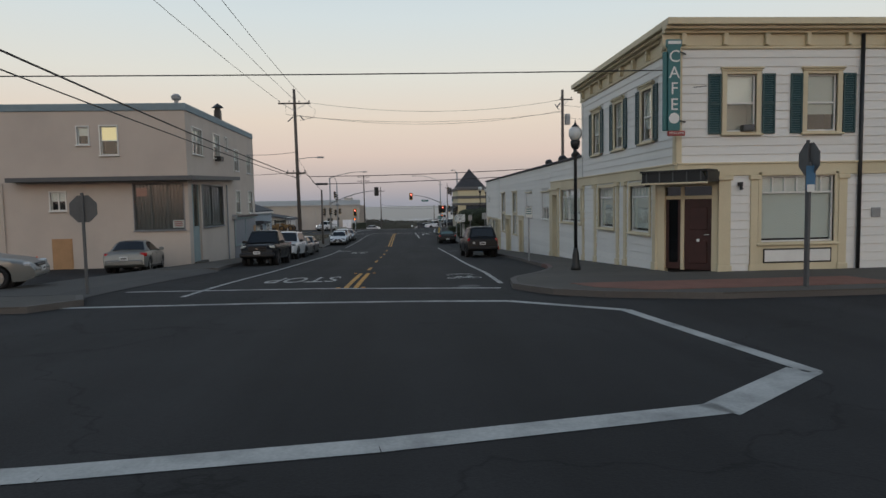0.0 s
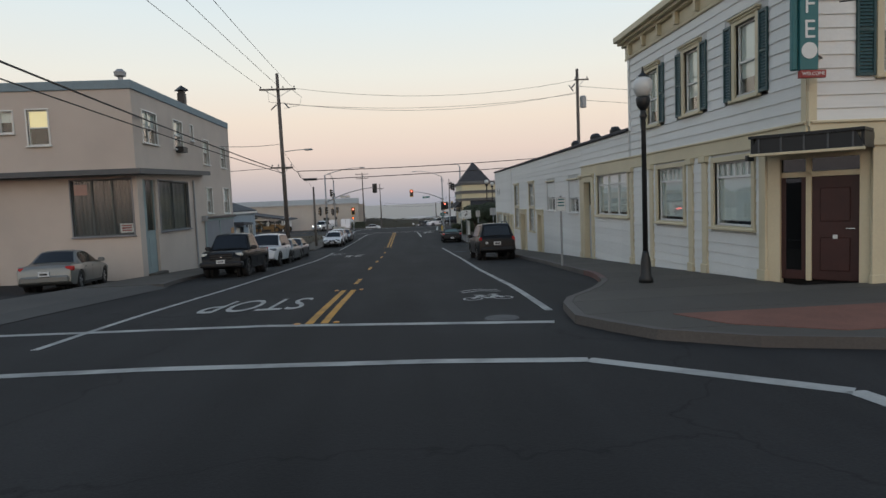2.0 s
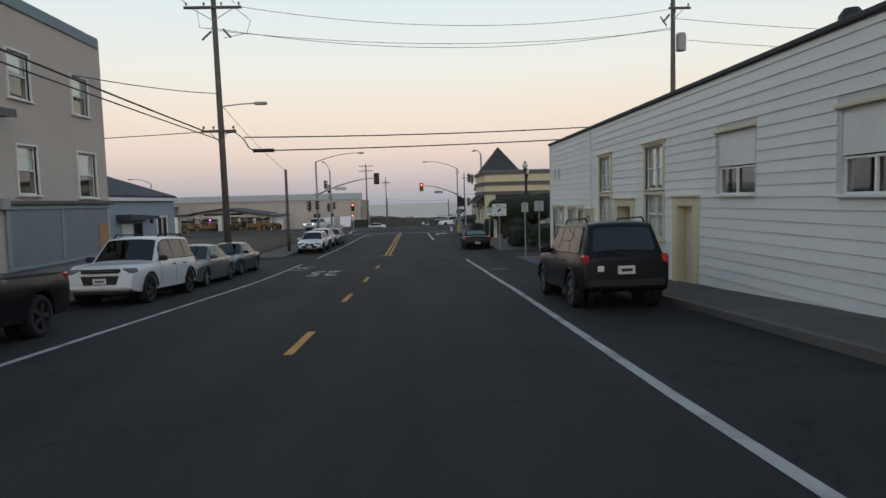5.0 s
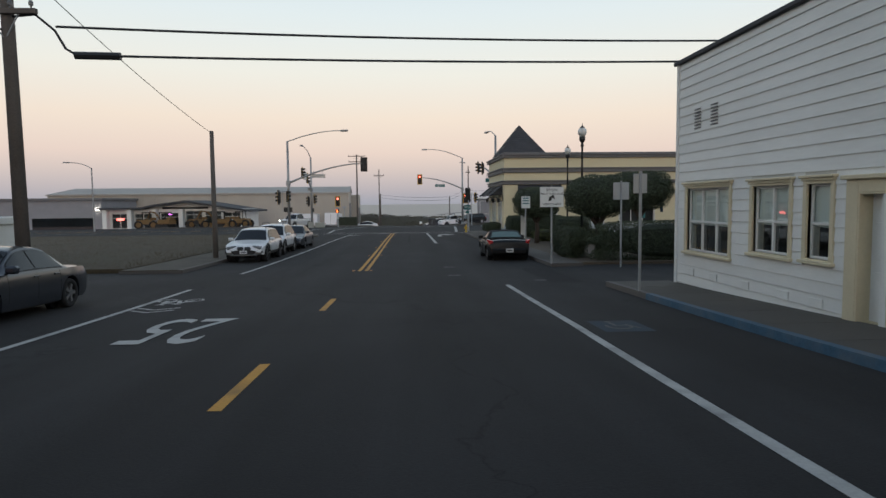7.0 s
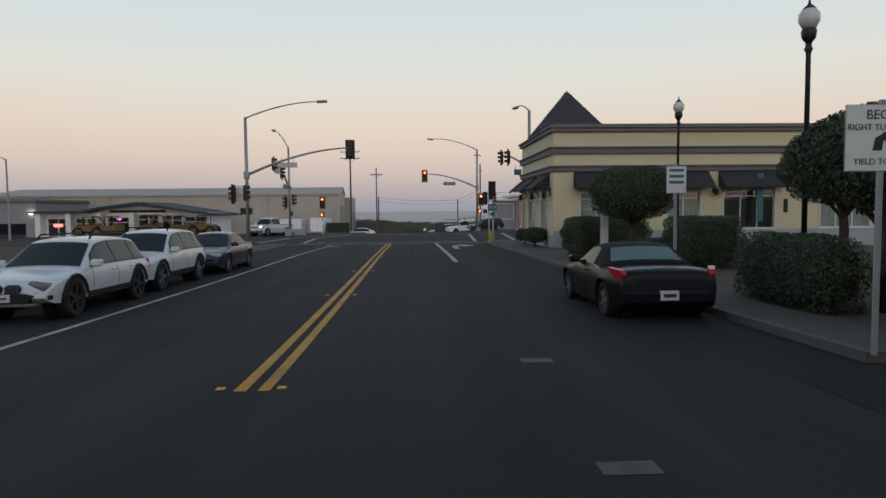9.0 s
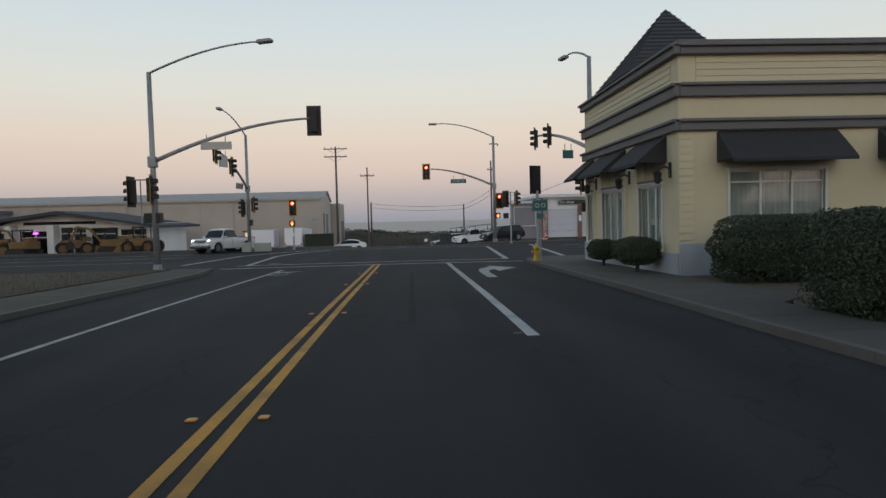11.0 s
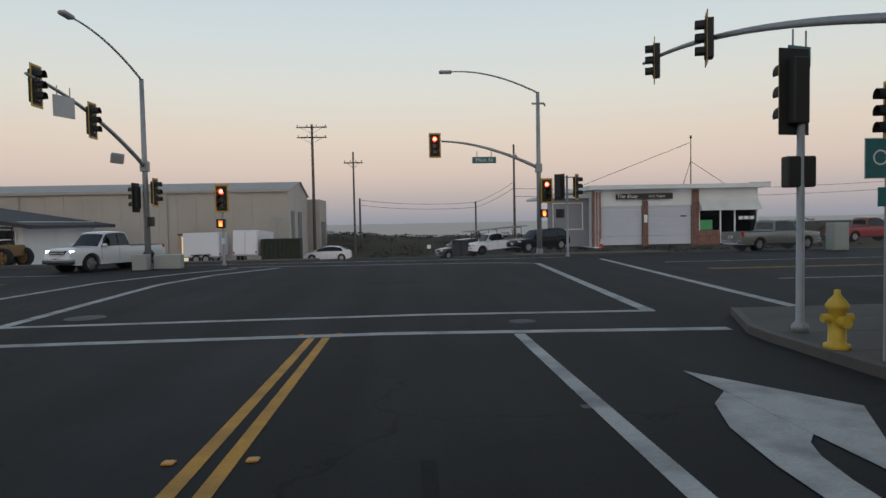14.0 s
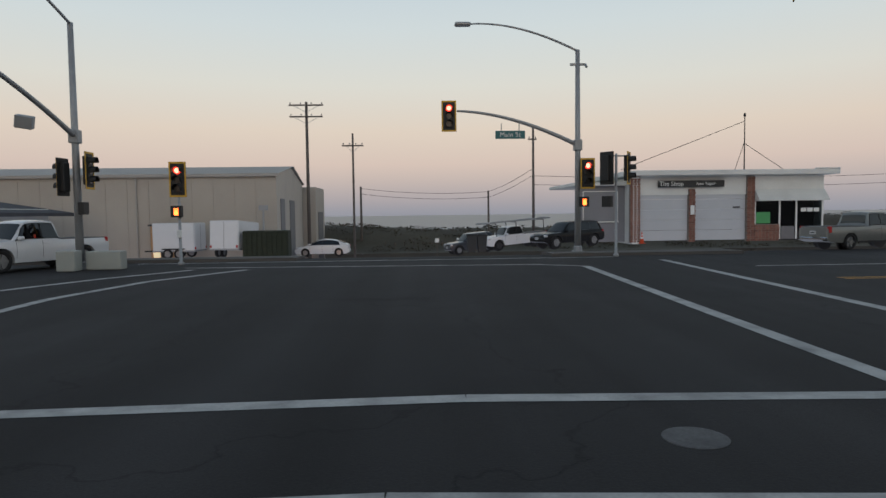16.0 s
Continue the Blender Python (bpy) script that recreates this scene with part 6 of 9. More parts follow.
part("front_window", Mesh().bbox(12.0, 20.5, -0.05, 0.0, 0.4, 2.2, 0.02), "glass_dark", grey_b)
shed, sz_ = low_building("white_shed", -21.0, -17.2, 69.5, 72.2, -0.9, "shop_white", "shop_white", "small white storage shed with a flat roof", 0.12)
part("door", Mesh().bbox(1.0, 2.0, -0.04, 0.0, 0.1, 1.5, 0.01), "shop_white", shed)
part("hatch", Mesh().bbox(2.5, 2.8, -0.04, 0.0, 0.9, 1.2, 0.01), "band_grey", shed)
part("hatch", Mesh().bbox(3.1, 3.4, -0.04, 0.0, 0.9, 1.2, 0.01), "band_grey", shed)
bh, bz_ = low_building("blue_house", -16.0, -9.5, 47.0, 54.1, 1.22, "house_blue", "roof_shingle", "small pale blue house with a dark hipped roof", 0.12, 1.0, 0.1)
part("fascia", Mesh().bbox(6.5, 6.66, -0.14, 7.24, 1.1 - bz_, 1.235 - bz_, 0.01), "trim_white", bh)
win_ = part("window", Mesh().bbox(6.5, 6.55, 4.9, 4.98, -0.75 - bz_, 0.45 - bz_, 0.006).bbox(6.5, 6.55, 6.0, 6.08, -0.75 - bz_, 0.45 - bz_, 0.006).bbox(6.5, 6.55, 4.98, 6.0, 0.37 - bz_, 0.45 - bz_, 0.006).bbox(6.5, 6.57, 4.85, 6.13, -0.83 - bz_, -0.75 - bz_, 0.006).bbox(6.5, 6.545, 5.46, 5.52, -0.75 - bz_, 0.37 - bz_, 0.006), "trim_white", bh)
part("window_pane", Mesh().box(6.5, 6.52, 4.98, 6.0, -0.75 - bz_, 0.37 - bz_), "glass_dark", win_)
part("door_canopy", Mesh().prism([(1.1, 0.35 - bz_), (3.75, 0.35 - bz_), (3.75, 0.47 - bz_), (1.1, 0.58 - bz_)], -7.1, -6.5), "roof_shingle", bh, "small dark canopy over the door", pose(0, 0, 0, 0, 0, 90))
part("door", Mesh().bbox(6.5, 6.54, 1.5, 2.45, -1.9 - bz_, 0.2 - bz_, 0.01), "trim_white", bh)
part("porch_panel", Mesh().bbox(6.5, 6.53, 2.6, 3.4, -1.3 - bz_, 0.2 - bz_, 0.01), "glass_dark", bh)
part("wall_lamp", Mesh().bbox(6.5, 6.6, 4.25, 4.4, 0.15 - bz_, 0.4 - bz_, 0.02), "metal_dark", bh)


# ---- poles, wires and lamps ----
def wire(name, pts, label, r=0.012):
    m = Mesh().tube(pts, r, 5)
    return solid(name, m, "wire", label, "cable", "overhead wires")


def sag(p, q, s, k=14):
    p, q = Vector(p), Vector(q)
    return [tuple(p.lerp(q, i / k) - Vector((0, 0, s * 4 * (i / k) * (1 - i / k)))) for i in range(k + 1)]


def utility_pole(x, y, top, arms, label, r=0.17, z0=None, lean=(0, 0), stuff=()):
    z0 = G(y, x) if z0 is None else z0
    h = top - z0
    t_ = thing("utility_pole", pose(x, y, z0), label, "utility pole", "utility poles")
    part("pole", Mesh().cyl((0, 0, -0.5), (lean[0], lean[1], h), r, r * 0.68, 12), "pole_wood", t_, smooth=True)
    for z, a, c, off in arms:
        k = z - z0
        cx = lean[0] * k / h
        ar = Mesh().bbox(a, c, -0.06 + off, 0.06 + off, k - 0.06, k + 0.06, 0.01)
        arm = part("crossarm", ar, "pole_wood", t_, m=pose(cx, -r, 0))
        n_ = 4 if c - a > 1.6 else 2
        for i in range(n_):
            u = a + 0.12 + (c - a - 0.24) * i / (n_ - 1)
            part("insulator", Mesh().lathe([(0.02, k + 0.06), (0.02, k + 0.12), (0.05, k + 0.13), (0.055, k + 0.18), (0.035, k + 0.24), (0.01, k + 0.25)], u, off, 8), "insulator", arm)
        part("brace", Mesh().cyl((a + 0.4, off, k - 0.05), (0, off + 0.05, k - 0.6), 0.018, n=5).cyl((c - 0.4, off, k - 0.05), (0, off + 0.05, k - 0.6), 0.018, n=5), "metal_galv", arm)
    for nm, ms, mt, lb in stuff:
        part(nm, ms, mt, t_, lb)
    return t_


up_z = G(55.0, -7.3)
bits = [("street_light_arm", Mesh().tube([(0.1, 0, 5.6 - up_z), (0.9, -0.05, 5.68 - up_z), (1.7, -0.1, 5.7 - up_z)], 0.03, 6), "metal_galv", ""),
        ("street_light", Mesh().bbox(1.6, 2.2, -0.22, 0.02, 5.62 - up_z, 5.76 - up_z, 0.04), "metal_galv", "grey cobra-head street light"),
        ("cable_splice", Mesh().cyl((1.4, 0, 3.45 - up_z), (2.4, 0.1, 3.45 - up_z), 0.09, n=8), "metal_dark", "long black cable splice"),
        ("cable_loop", Mesh().tube([(0.1, -0.1, 4.3 - up_z), (0.6, -0.1, 4.35 - up_z), (1.0, -0.05, 4.0 - up_z), (1.2, 0, 3.6 - up_z), (1.45, 0, 3.45 - up_z)], 0.03, 6), "wire", ""),
        ("jumper", Mesh().tube([(0.9, -0.1, 10.2 - up_z), (1.6, -0.1, 9.6 - up_z), (1.4, -0.1, 9.0 - up_z), (0.3, -0.1, 8.8 - up_z)], 0.015, 5), "wire", ""),
        ("jumper", Mesh().tube([(-0.9, -0.1, 10.2 - up_z), (-0.8, -0.1, 9.3 - up_z), (-0.1, -0.1, 9.2 - up_z)], 0.015, 5), "wire", ""),
        ("cutout_fuse", Mesh().cyl((-0.7, -0.15, 8.7 - up_z), (-0.25, -0.15, 9.1 - up_z), 0.05, n=7), "insulator", ""),
        ("cutout_fuse", Mesh().cyl((0.3, -0.15, 9.2 - up_z), (0.65, -0.15, 8.8 - up_z), 0.05, n=7), "insulator", "")]
utility_pole(-7.3, 55.0, 11.4, [(10.2, -1.35, 1.35, 0.0), (4.4, -0.9, 0.75, 0.0)], "tall weathered wooden utility pole with a street light", lean=(-0.14, 0), stuff=bits)
rz2 = G(58.6, 16.3)
utility_pole(16.3, 58.6, 11.8, [(10.9, -0.3, 0.9, 0.0)], "wooden utility pole with a transformer behind the white building",
             stuff=[("transformer", Mesh().lathe([(0.02, 8.6 - rz2), (0.26, 8.65 - rz2), (0.27, 9.5 - rz2), (0.2, 9.6 - rz2), (0.02, 9.62 - rz2)], 0.45, 0), "metal_galv", "grey can transformer"),
                    ("cutout_fuse", Mesh().cyl((-0.55, 0, 10.2 - rz2), (-0.2, 0, 10.6 - rz2), 0.06, n=7).cyl((-0.35, 0, 10.0 - rz2), (-0.7, 0, 10.5 - rz2), 0.04, n=7), "insulator", "")])
utility_pole(-7.2, 69.6, 3.3, [], "short weathered wooden pole without crossarms", r=0.13)
utility_pole(-7.75, 157.0, 8.6, [(8.3, -1.5, 1.5, 0.0), (7.3, -1.45, 1.45, 0.0)], "wooden utility pole with double crossarms near the sea")
utility_pole(-3.8, 157.5, 5.9, [(4.8, -0.95, 0.95, 0.0)], "thin wooden utility pole near the bluff", r=0.12)
utility_pole(-4.17, 170.0, 1.7, [], "short wooden pole at the bluff", r=0.16)
utility_pole(9.76, 170.0, 1.1, [], "short wooden pole at the bluff", r=0.14)
utility_pole(12.5, 158.0, 6.5, [(5.3, -0.5, 0.3, 0.0)], "wooden utility pole beside the parked trucks", r=0.14)
wire("overhead_wire", sag((-6.3, 55.0, 4.1), (16.3, 58.6, 4.8), 0.18), "black cable crossing the street", 0.03)
wire("overhead_wire", sag((-4.9, 55.1, 3.45), (16.3, 58.6, 4.2), 0.12), "black cable crossing the street", 0.03)
wire("overhead_wire", sag((-8.2, 54.9, 4.45), (-10.3, 5.0, 7.0), 0.2), "black cable sloping past the pink building", 0.035)
wire("overhead_wire", sag((-7.45, 54.9, 4.0), (-11.0, 5.0, 6.65), 0.25), "black cable sloping past the pink building", 0.025)
wire("overhead_wire", sag((-8.2, 55.0, 4.4), (-40.0, 56.0, 4.2), 0.3), "thin cable to a far building", 0.02)
wire("overhead_wire", sag((-7.35, 55.0, 6.2), (-9.2, 45.0, 5.2), 0.1), "thin service cable to the pink building", 0.018)
wire("overhead_wire", sag((-27, 14.5, 4.8), (9.0, 17.2, 5.2), 0.12), "thin cable crossing the first junction", 0.016)
for xa, xb in ((-8.45, -9.6), (-7.1, -7.4), (-6.2, -5.8)):
    wire("overhead_wire", sag((xa - 0.2, 54.9, 10.4), (xb, -12.0, 12.5), 0.7), "thin power line along the street", 0.014)
for xa, za, sg in ((-6.2, 10.3, 0.9), (-7.4, 9.3, 1.0), (-7.4, 9.2, 0.7)):
    wire("overhead_wire", sag((xa - 0.2, 55.0, za), (16.2, 58.6, za + 0.6), sg), "thin power line across the street", 0.013)
wire("overhead_wire", sag((16.3, 58.6, 10.4), (45, 58, 9.5), 0.6), "thin power line behind the white building", 0.014)
wire("overhead_wire", sag((16.3, 58.6, 9.3), (45, 58, 8.5), 0.6), "thin power line behind the white building", 0.014)
wire("overhead_wire", sag((-7.2, 69.6, 3.2), (-7.4, 55.0, 5.8), 0.2), "thin cable between two poles", 0.012)
for za in (0.8, 0.2):
    wire("overhead_wire", sag((-4.17, 170.0, za + 0.7), (9.76, 170.0, za + 0.2), 0.35), "thin cable along the bluff", 0.02)
    wire("overhead_wire", sag((9.76, 170.0, za + 0.2), (12.5, 158.0, za + 1.9), 0.2), "thin cable along the bluff", 0.02)
wire("overhead_wire", sag((12.5, 158.0, 2.0), (60, 165.0, 2.6), 0.5), "thin cable beyond the repair shop", 0.02)
wire("overhead_wire", sag((12.5, 158.0, 1.2), (60, 165.0, 1.7), 0.5), "thin cable beyond the repair shop", 0.02)


def street_lamp(x, y, top, label, up=0.13):
    z0 = G(y, x) + up
    h = top - z0
    t_ = thing("street_lamp", pose(x, y, z0), label, "street lamp", "ornamental street lamps")
    part("base", Mesh().lathe([(0.155, 0), (0.155, 0.1), (0.12, 0.16), (0.105, 0.45), (0.075, 0.6), (0.06, 0.68)]), "metal_dark", t_, smooth=True)
    part("post", Mesh().lathe([(0.056, 0.64), (0.048, h - 1.0), (0.06, h - 0.95), (0.085, h - 0.9), (0.06, h - 0.85), (0.06, h - 0.75)]), "metal_dark", t_, smooth=True)
    part("holder", Mesh().lathe([(0.06, h - 0.78), (0.13, h - 0.68), (0.15, h - 0.55), (0.13, h - 0.5)]), "metal_dark", t_, smooth=True)
    part("globe", Mesh().lathe([(0.12, h - 0.5), (0.2, h - 0.35), (0.2, h - 0.2), (0.12, h - 0.1)]), "globe", t_, "frosted lamp globe", smooth=True)
    part("finial", Mesh().lathe([(0.13, h - 0.1), (0.07, h - 0.04), (0.03, h), (0.01, h + 0.12)]), "metal_dark", t_)
    return t_


street_lamp(6.67, 18.8, 3.95, "dark ornamental street lamp with a frosted globe")
street_lamp(9.85, 69.15, 3.42, "dark ornamental street lamp beside the hedge", 0.1)
street_lamp(12.0, 80.7, 3.45, "dark ornamental street lamp among bushes", 0.1)
street_lamp(24.7, 83.6, 3.75, "dark ornamental street lamp in the car park", 0.1)


# ---- traffic signals ----
def head(parent, x, y, z, turn, lit_top=False, plate=True, size=(1, 1, 1)):
    """A three-light signal head, centred at z."""
    h = part("signal_head", Mesh().bbox(-0.17, 0.17, -0.02, 0.2, -0.53, 0.53, 0.02), "signal_black", parent, m=pose(x, y, z, 0, 0, turn) @ Matrix.Diagonal((*size, 1)))
    if plate:
        part("backplate", Mesh().bbox(-0.335, 0.335, 0.022, 0.036, -0.695, 0.695, 0.004), "signal_black", h)
        ed = Mesh()
        for a, c, p, q in ((-0.33, 0.33, 0.62, 0.69), (-0.33, 0.33, -0.69, -0.62), (-0.33, -0.27, -0.62, 0.62), (0.27, 0.33, -0.62, 0.62)):
            ed.box(a, c, 0.012, 0.022, p, q)
        part("reflective_border", ed, "signal_yellow", h, "yellow reflective border")
    for i, zc in enumerate((0.35, 0.0, -0.35)):
        on = lit_top and i == 0
        part("lens", Mesh().cyl((0, -0.02, zc), (0, -0.035, zc), 0.145, 0.13, 18), "red_light" if on else "lens_dark", h, "glowing red lens" if on else "")
        if on:
            part("lens_core", Mesh().cyl((0, -0.035, zc), (0, -0.04, zc), 0.105, 0.1, 16), "red_core", h)
        vz = Mesh()
        k = 12
        ring = [(0.16 * math.cos(math.radians(-20 + 220 * j / k)), 0.16 * math.sin(math.radians(-20 + 220 * j / k))) for j in range(k + 1)]
        vz.add([(a, -0.02, zc + c) for a, c in ring] + [(a * 0.97, -0.26, zc + c * 0.97) for a, c in ring] + [(a * 0.95, -0.02, zc + c * 0.95) for a, c in ring] + [(a * 0.92, -0.26, zc + c * 0.92) for a, c in ring],
               [(j, j + 1, k + 2 + j, k + 1 + j) for j in range(k)] + [(2 * k + 2 + j, 2 * k + 3 + j, 3 * k + 4 + j, 3 * k + 3 + j) for j in range(k)])
        part("visor", vz, "signal_black", h)
    return h


def walk_box(parent, x, y, z, turn, on=False):
    b_ = part("crossing_signal", Mesh().bbox(-0.22, 0.22, 0, 0.2, -0.23, 0.23, 0.02), "signal_black", parent, m=pose(x, y, z, 0, 0, turn))
    if on:
        hd = Mesh().bbox(-0.08, 0.09, -0.014, -0.006, -0.15, 0.03, 0.003)
        for i in range(4):
            hd.bbox(-0.08 + 0.045 * i, -0.05 + 0.045 * i, -0.014, -0.006, 0.03, 0.13, 0.003)
        part("stop_symbol", hd, "hand_light", b_, "glowing orange stop symbol")
    return b_


def curve3(p, c, q, k=14):
    p, c, q = Vector(p), Vector(c), Vector(q)
    return [tuple((1 - s) ** 2 * p + 2 * s * (1 - s) * c + s * s * q) for s in (i / k for i in range(k + 1))]


def signal_pole(x, y, top, arm_z, arm_tip, lamp_tip, label, up=0.0):
    z0 = G(y, x) + up
    t_ = thing("traffic_signal", pose(x, y, z0), label, "traffic signal", "traffic signals")
    part("base_plate", Mesh().bbox(-0.25, 0.25, -0.25, 0.25, 0, 0.06, 0.01).lathe([(0.2, 0.05), (0.2, 0.25), (0.15, 0.3)]), "metal_galv", t_)
    part("pole", Mesh().cyl((0, 0, 0.05), (0, 0, top - z0), 0.15, 0.1, 14), "metal_galv", t_, smooth=True)
    if arm_tip:
        d = Vector(arm_tip) - Vector((x, y, arm_z))
        mid = Vector((d.x * 0.55, d.y * 0.55, d.z * 0.95)) + Vector((0, 0, arm_z - z0))
        part("mast_arm", Mesh().tube(curve3((0, 0, arm_z - z0), mid, Vector(arm_tip) - Vector((x, y, z0))), 0.1, 10, 0.05), "metal_galv", t_, smooth=True)
        part("arm_collar", Mesh().bbox(-0.18, 0.18, -0.18, 0.18, arm_z - z0 - 0.25, arm_z - z0 + 0.25, 0.03), "metal_galv", t_)
    if lamp_tip:
        tip = Vector(lamp_tip) - Vector((x, y, z0))
        st_ = Vector((0, 0, top - z0 - 0.05))
        mid = st_.lerp(tip, 0.55) + Vector((0, 0, (tip.z - st_.z) * 0.5 + 0.1))
        part("lamp_arm", Mesh().tube(curve3(st_, mid, tip), 0.055, 8, 0.035), "metal_galv", t_, smooth=True)
        d = (tip - mid)
        d.z = 0
        a = math.degrees(math.atan2(d.y, d.x))
        part("luminaire", Mesh().bbox(-0.1, 0.62, -0.16, 0.16, -0.1, 0.07, 0.05), "metal_galv", t_, "grey cobra-head luminaire", pose(tip.x, tip.y, tip.z, 0, 0, a))
    return t_, z0


def street_sign(parent, x, y, z, w_, h_, turn, words="", board="sign_green"):
    s_ = part("street_sign", Mesh().bbox(-w_ / 2, w_ / 2, -0.02, 0.02, -h_ / 2, h_ / 2, 0.008), board, parent, "street name sign", pose(x, y, z, 0, 0, turn))
    for k in (-0.3, 0.3):
        part("hanger", Mesh().cyl((w_ * k, 0, h_ / 2), (w_ * k, 0, h_ / 2 + 0.33), 0.02, n=6), "metal_galv", s_)
    if words:
        part("word", letters(words, h_ * 0.85, "letter_white", 1.0, 0.003, 1.05), "letter_white", s_, m=pose(0, -0.026, 0))
    return s_


ta, za = signal_pole(-9.95, 102.8, 5.95, 1.9, (-2.75, 103.2, 3.82), (-4.5, 100.8, 6.72), "tall grey signal pole with a long curved mast arm")
head(ta, 7.3, 0.4, 3.7 - za, 180)
street_sign(ta, 2.85, 0.1, 2.6 - za, 1.4, 0.36, 0, board="metal_sign")
for dx, dz, tn in ((-0.95, 0.55, 262), (0.0, 0.63, 100)):
    head(ta, dx, -0.25, dz - za, tn)
walk_box(ta, 0.3, 0.0, -0.65 - za, 90)
walk_box(ta, -0.3, 0.2, -0.65 - za, 180)
part("head_bracket", Mesh().cyl((-0.95, 0, 1.1 - za), (0.2, 0, 1.1 - za), 0.03, n=6).cyl((-0.6, 0, 1.1 - za), (-0.6, 0, -0.9 - za), 0.03, n=6), "metal_galv", ta)

tb_, zb_ = signal_pole(-10.95, 123.9, 5.85, 1.7, (-10.35, 113.4, 3.72), (-11.0, 117.6, 6.8), "tall grey signal pole with an arm over the main road")
head(tb_, 0.6, -9.9, 3.45 - zb_, 90)
head(tb_, 0.55, -6.1, 2.92 - zb_, 90)
street_sign(tb_, 0.5, -8.1, 3.1 - zb_, 0.9, 0.75, 70, board="metal_sign")
part("camera_box", Mesh().bbox(-0.25, 0.25, -0.2, 0.2, -0.2, 0.2, 0.03), "metal_galv", tb_, m=pose(0.35, -3.7, 1.72 - zb_, 12, 8, 20))
head(tb_, 0.45, 0.1, 0.45 - zb_, 90)
head(tb_, -0.4, -0.25, 0.2 - zb_, 262)
walk_box(tb_, 0.3, 0.0, -0.95 - zb_, 90)

tc, zc_ = signal_pole(9.05, 128.6, 6.0, 1.72, (3.55, 128.65, 3.3), (4.1, 128.6, 7.15), "signal pole with a curved arm and a lit red light", 0.1)
head(tc, -5.87, 0.0, 3.07 - zc_, 0, True)
head(tc, 0.4, -0.25, 0.42 - zc_, 0, True)
walk_box(tc, 0.25, -0.25, -0.86 - zc_, 0, True)
street_sign(tc, -3.11, -0.1, 2.2 - zc_, 1.35, 0.36, 0, "Main St")
part("crossarm", Mesh().bbox(-0.35, 0.35, -0.05, 0.05, 5.3 - zc_, 5.4 - zc_, 0.01).cyl((0.35, 0, 5.35 - zc_), (0.35, -0.2, 5.2 - zc_), 0.06, n=8), "metal_galv", tc)

td_, zd_ = signal_pole(10.25, 102.75, 6.4, 2.1, (9.65, 113.8, 4.0), (9.75, 105.2, 7.0), "grey corner signal pole with an arm over the main road", 0.13)
head(td_, -0.6, 6.5, 3.55 - zd_, 250)
head(td_, -0.7, 9.9, 3.8 - zd_, 250)
street_sign(td_, -0.4, 2.65, 2.12 - zd_, 0.62, 0.42, 18)
head(td_, 0.15, 0.4, 0.5 - zd_, 180, size=(0.8, 1, 0.8))
walk_box(td_, -0.22, 0.1, -0.62 - zd_, 180)
head(td_, -0.52, -0.1, 0.5 - zd_, 262, size=(0.75, 0.9, 0.8))


def signal_post(x, y, top, label, up=0.0):
    z0 = G(y, x) + up
    t_ = thing("signal_post", pose(x, y, z0), label, "traffic signal", "traffic signals")
    part("post", Mesh().lathe([(0.12, 0), (0.12, 0.1), (0.06, 0.16), (0.055, top - z0), (0.02, top - z0 + 0.03)]), "metal_galv", t_, smooth=True)
    return t_, z0


te, ze = signal_post(-7.75, 125.3, -0.4, "signal post with a lit red light and stop symbol", 0.0)
head(te, 0.0, -0.1, 0.16 - ze, 0, True)
walk_box(te, -0.08, -0.15, -1.1 - ze, 0, True)
part("push_button", Mesh().bbox(-0.08, 0.08, -0.14, -0.04, 1.1, 1.4, 0.01), "letter_white", te)
tf, zf = signal_post(10.1, 126.3, 1.1, "signal post with two heads facing the main road")
head(tf, 0.55, -0.05, 0.5 - zf, 60)
head(tf, -0.4, -0.05, 0.5 - zf, 130)
walk_box(tf, -0.35, -0.1, -0.9 - zf, 130)
part("cross_bracket", Mesh().cyl((-0.45, 0, 1.02 - zf), (0.6, 0, 1.02 - zf), 0.03, n=6), "metal_galv", tf)
tg, zg = signal_post(7.45, 101.5, 0.2, "signal post with the plain back of a signal head", 0.13)
head(tg, -0.07, 0.1, 0.64 - zg, 192, size=(0.8, 1, 0.92))
walk_box(tg, 0.0, 0.15, -0.55 - zg, 180)


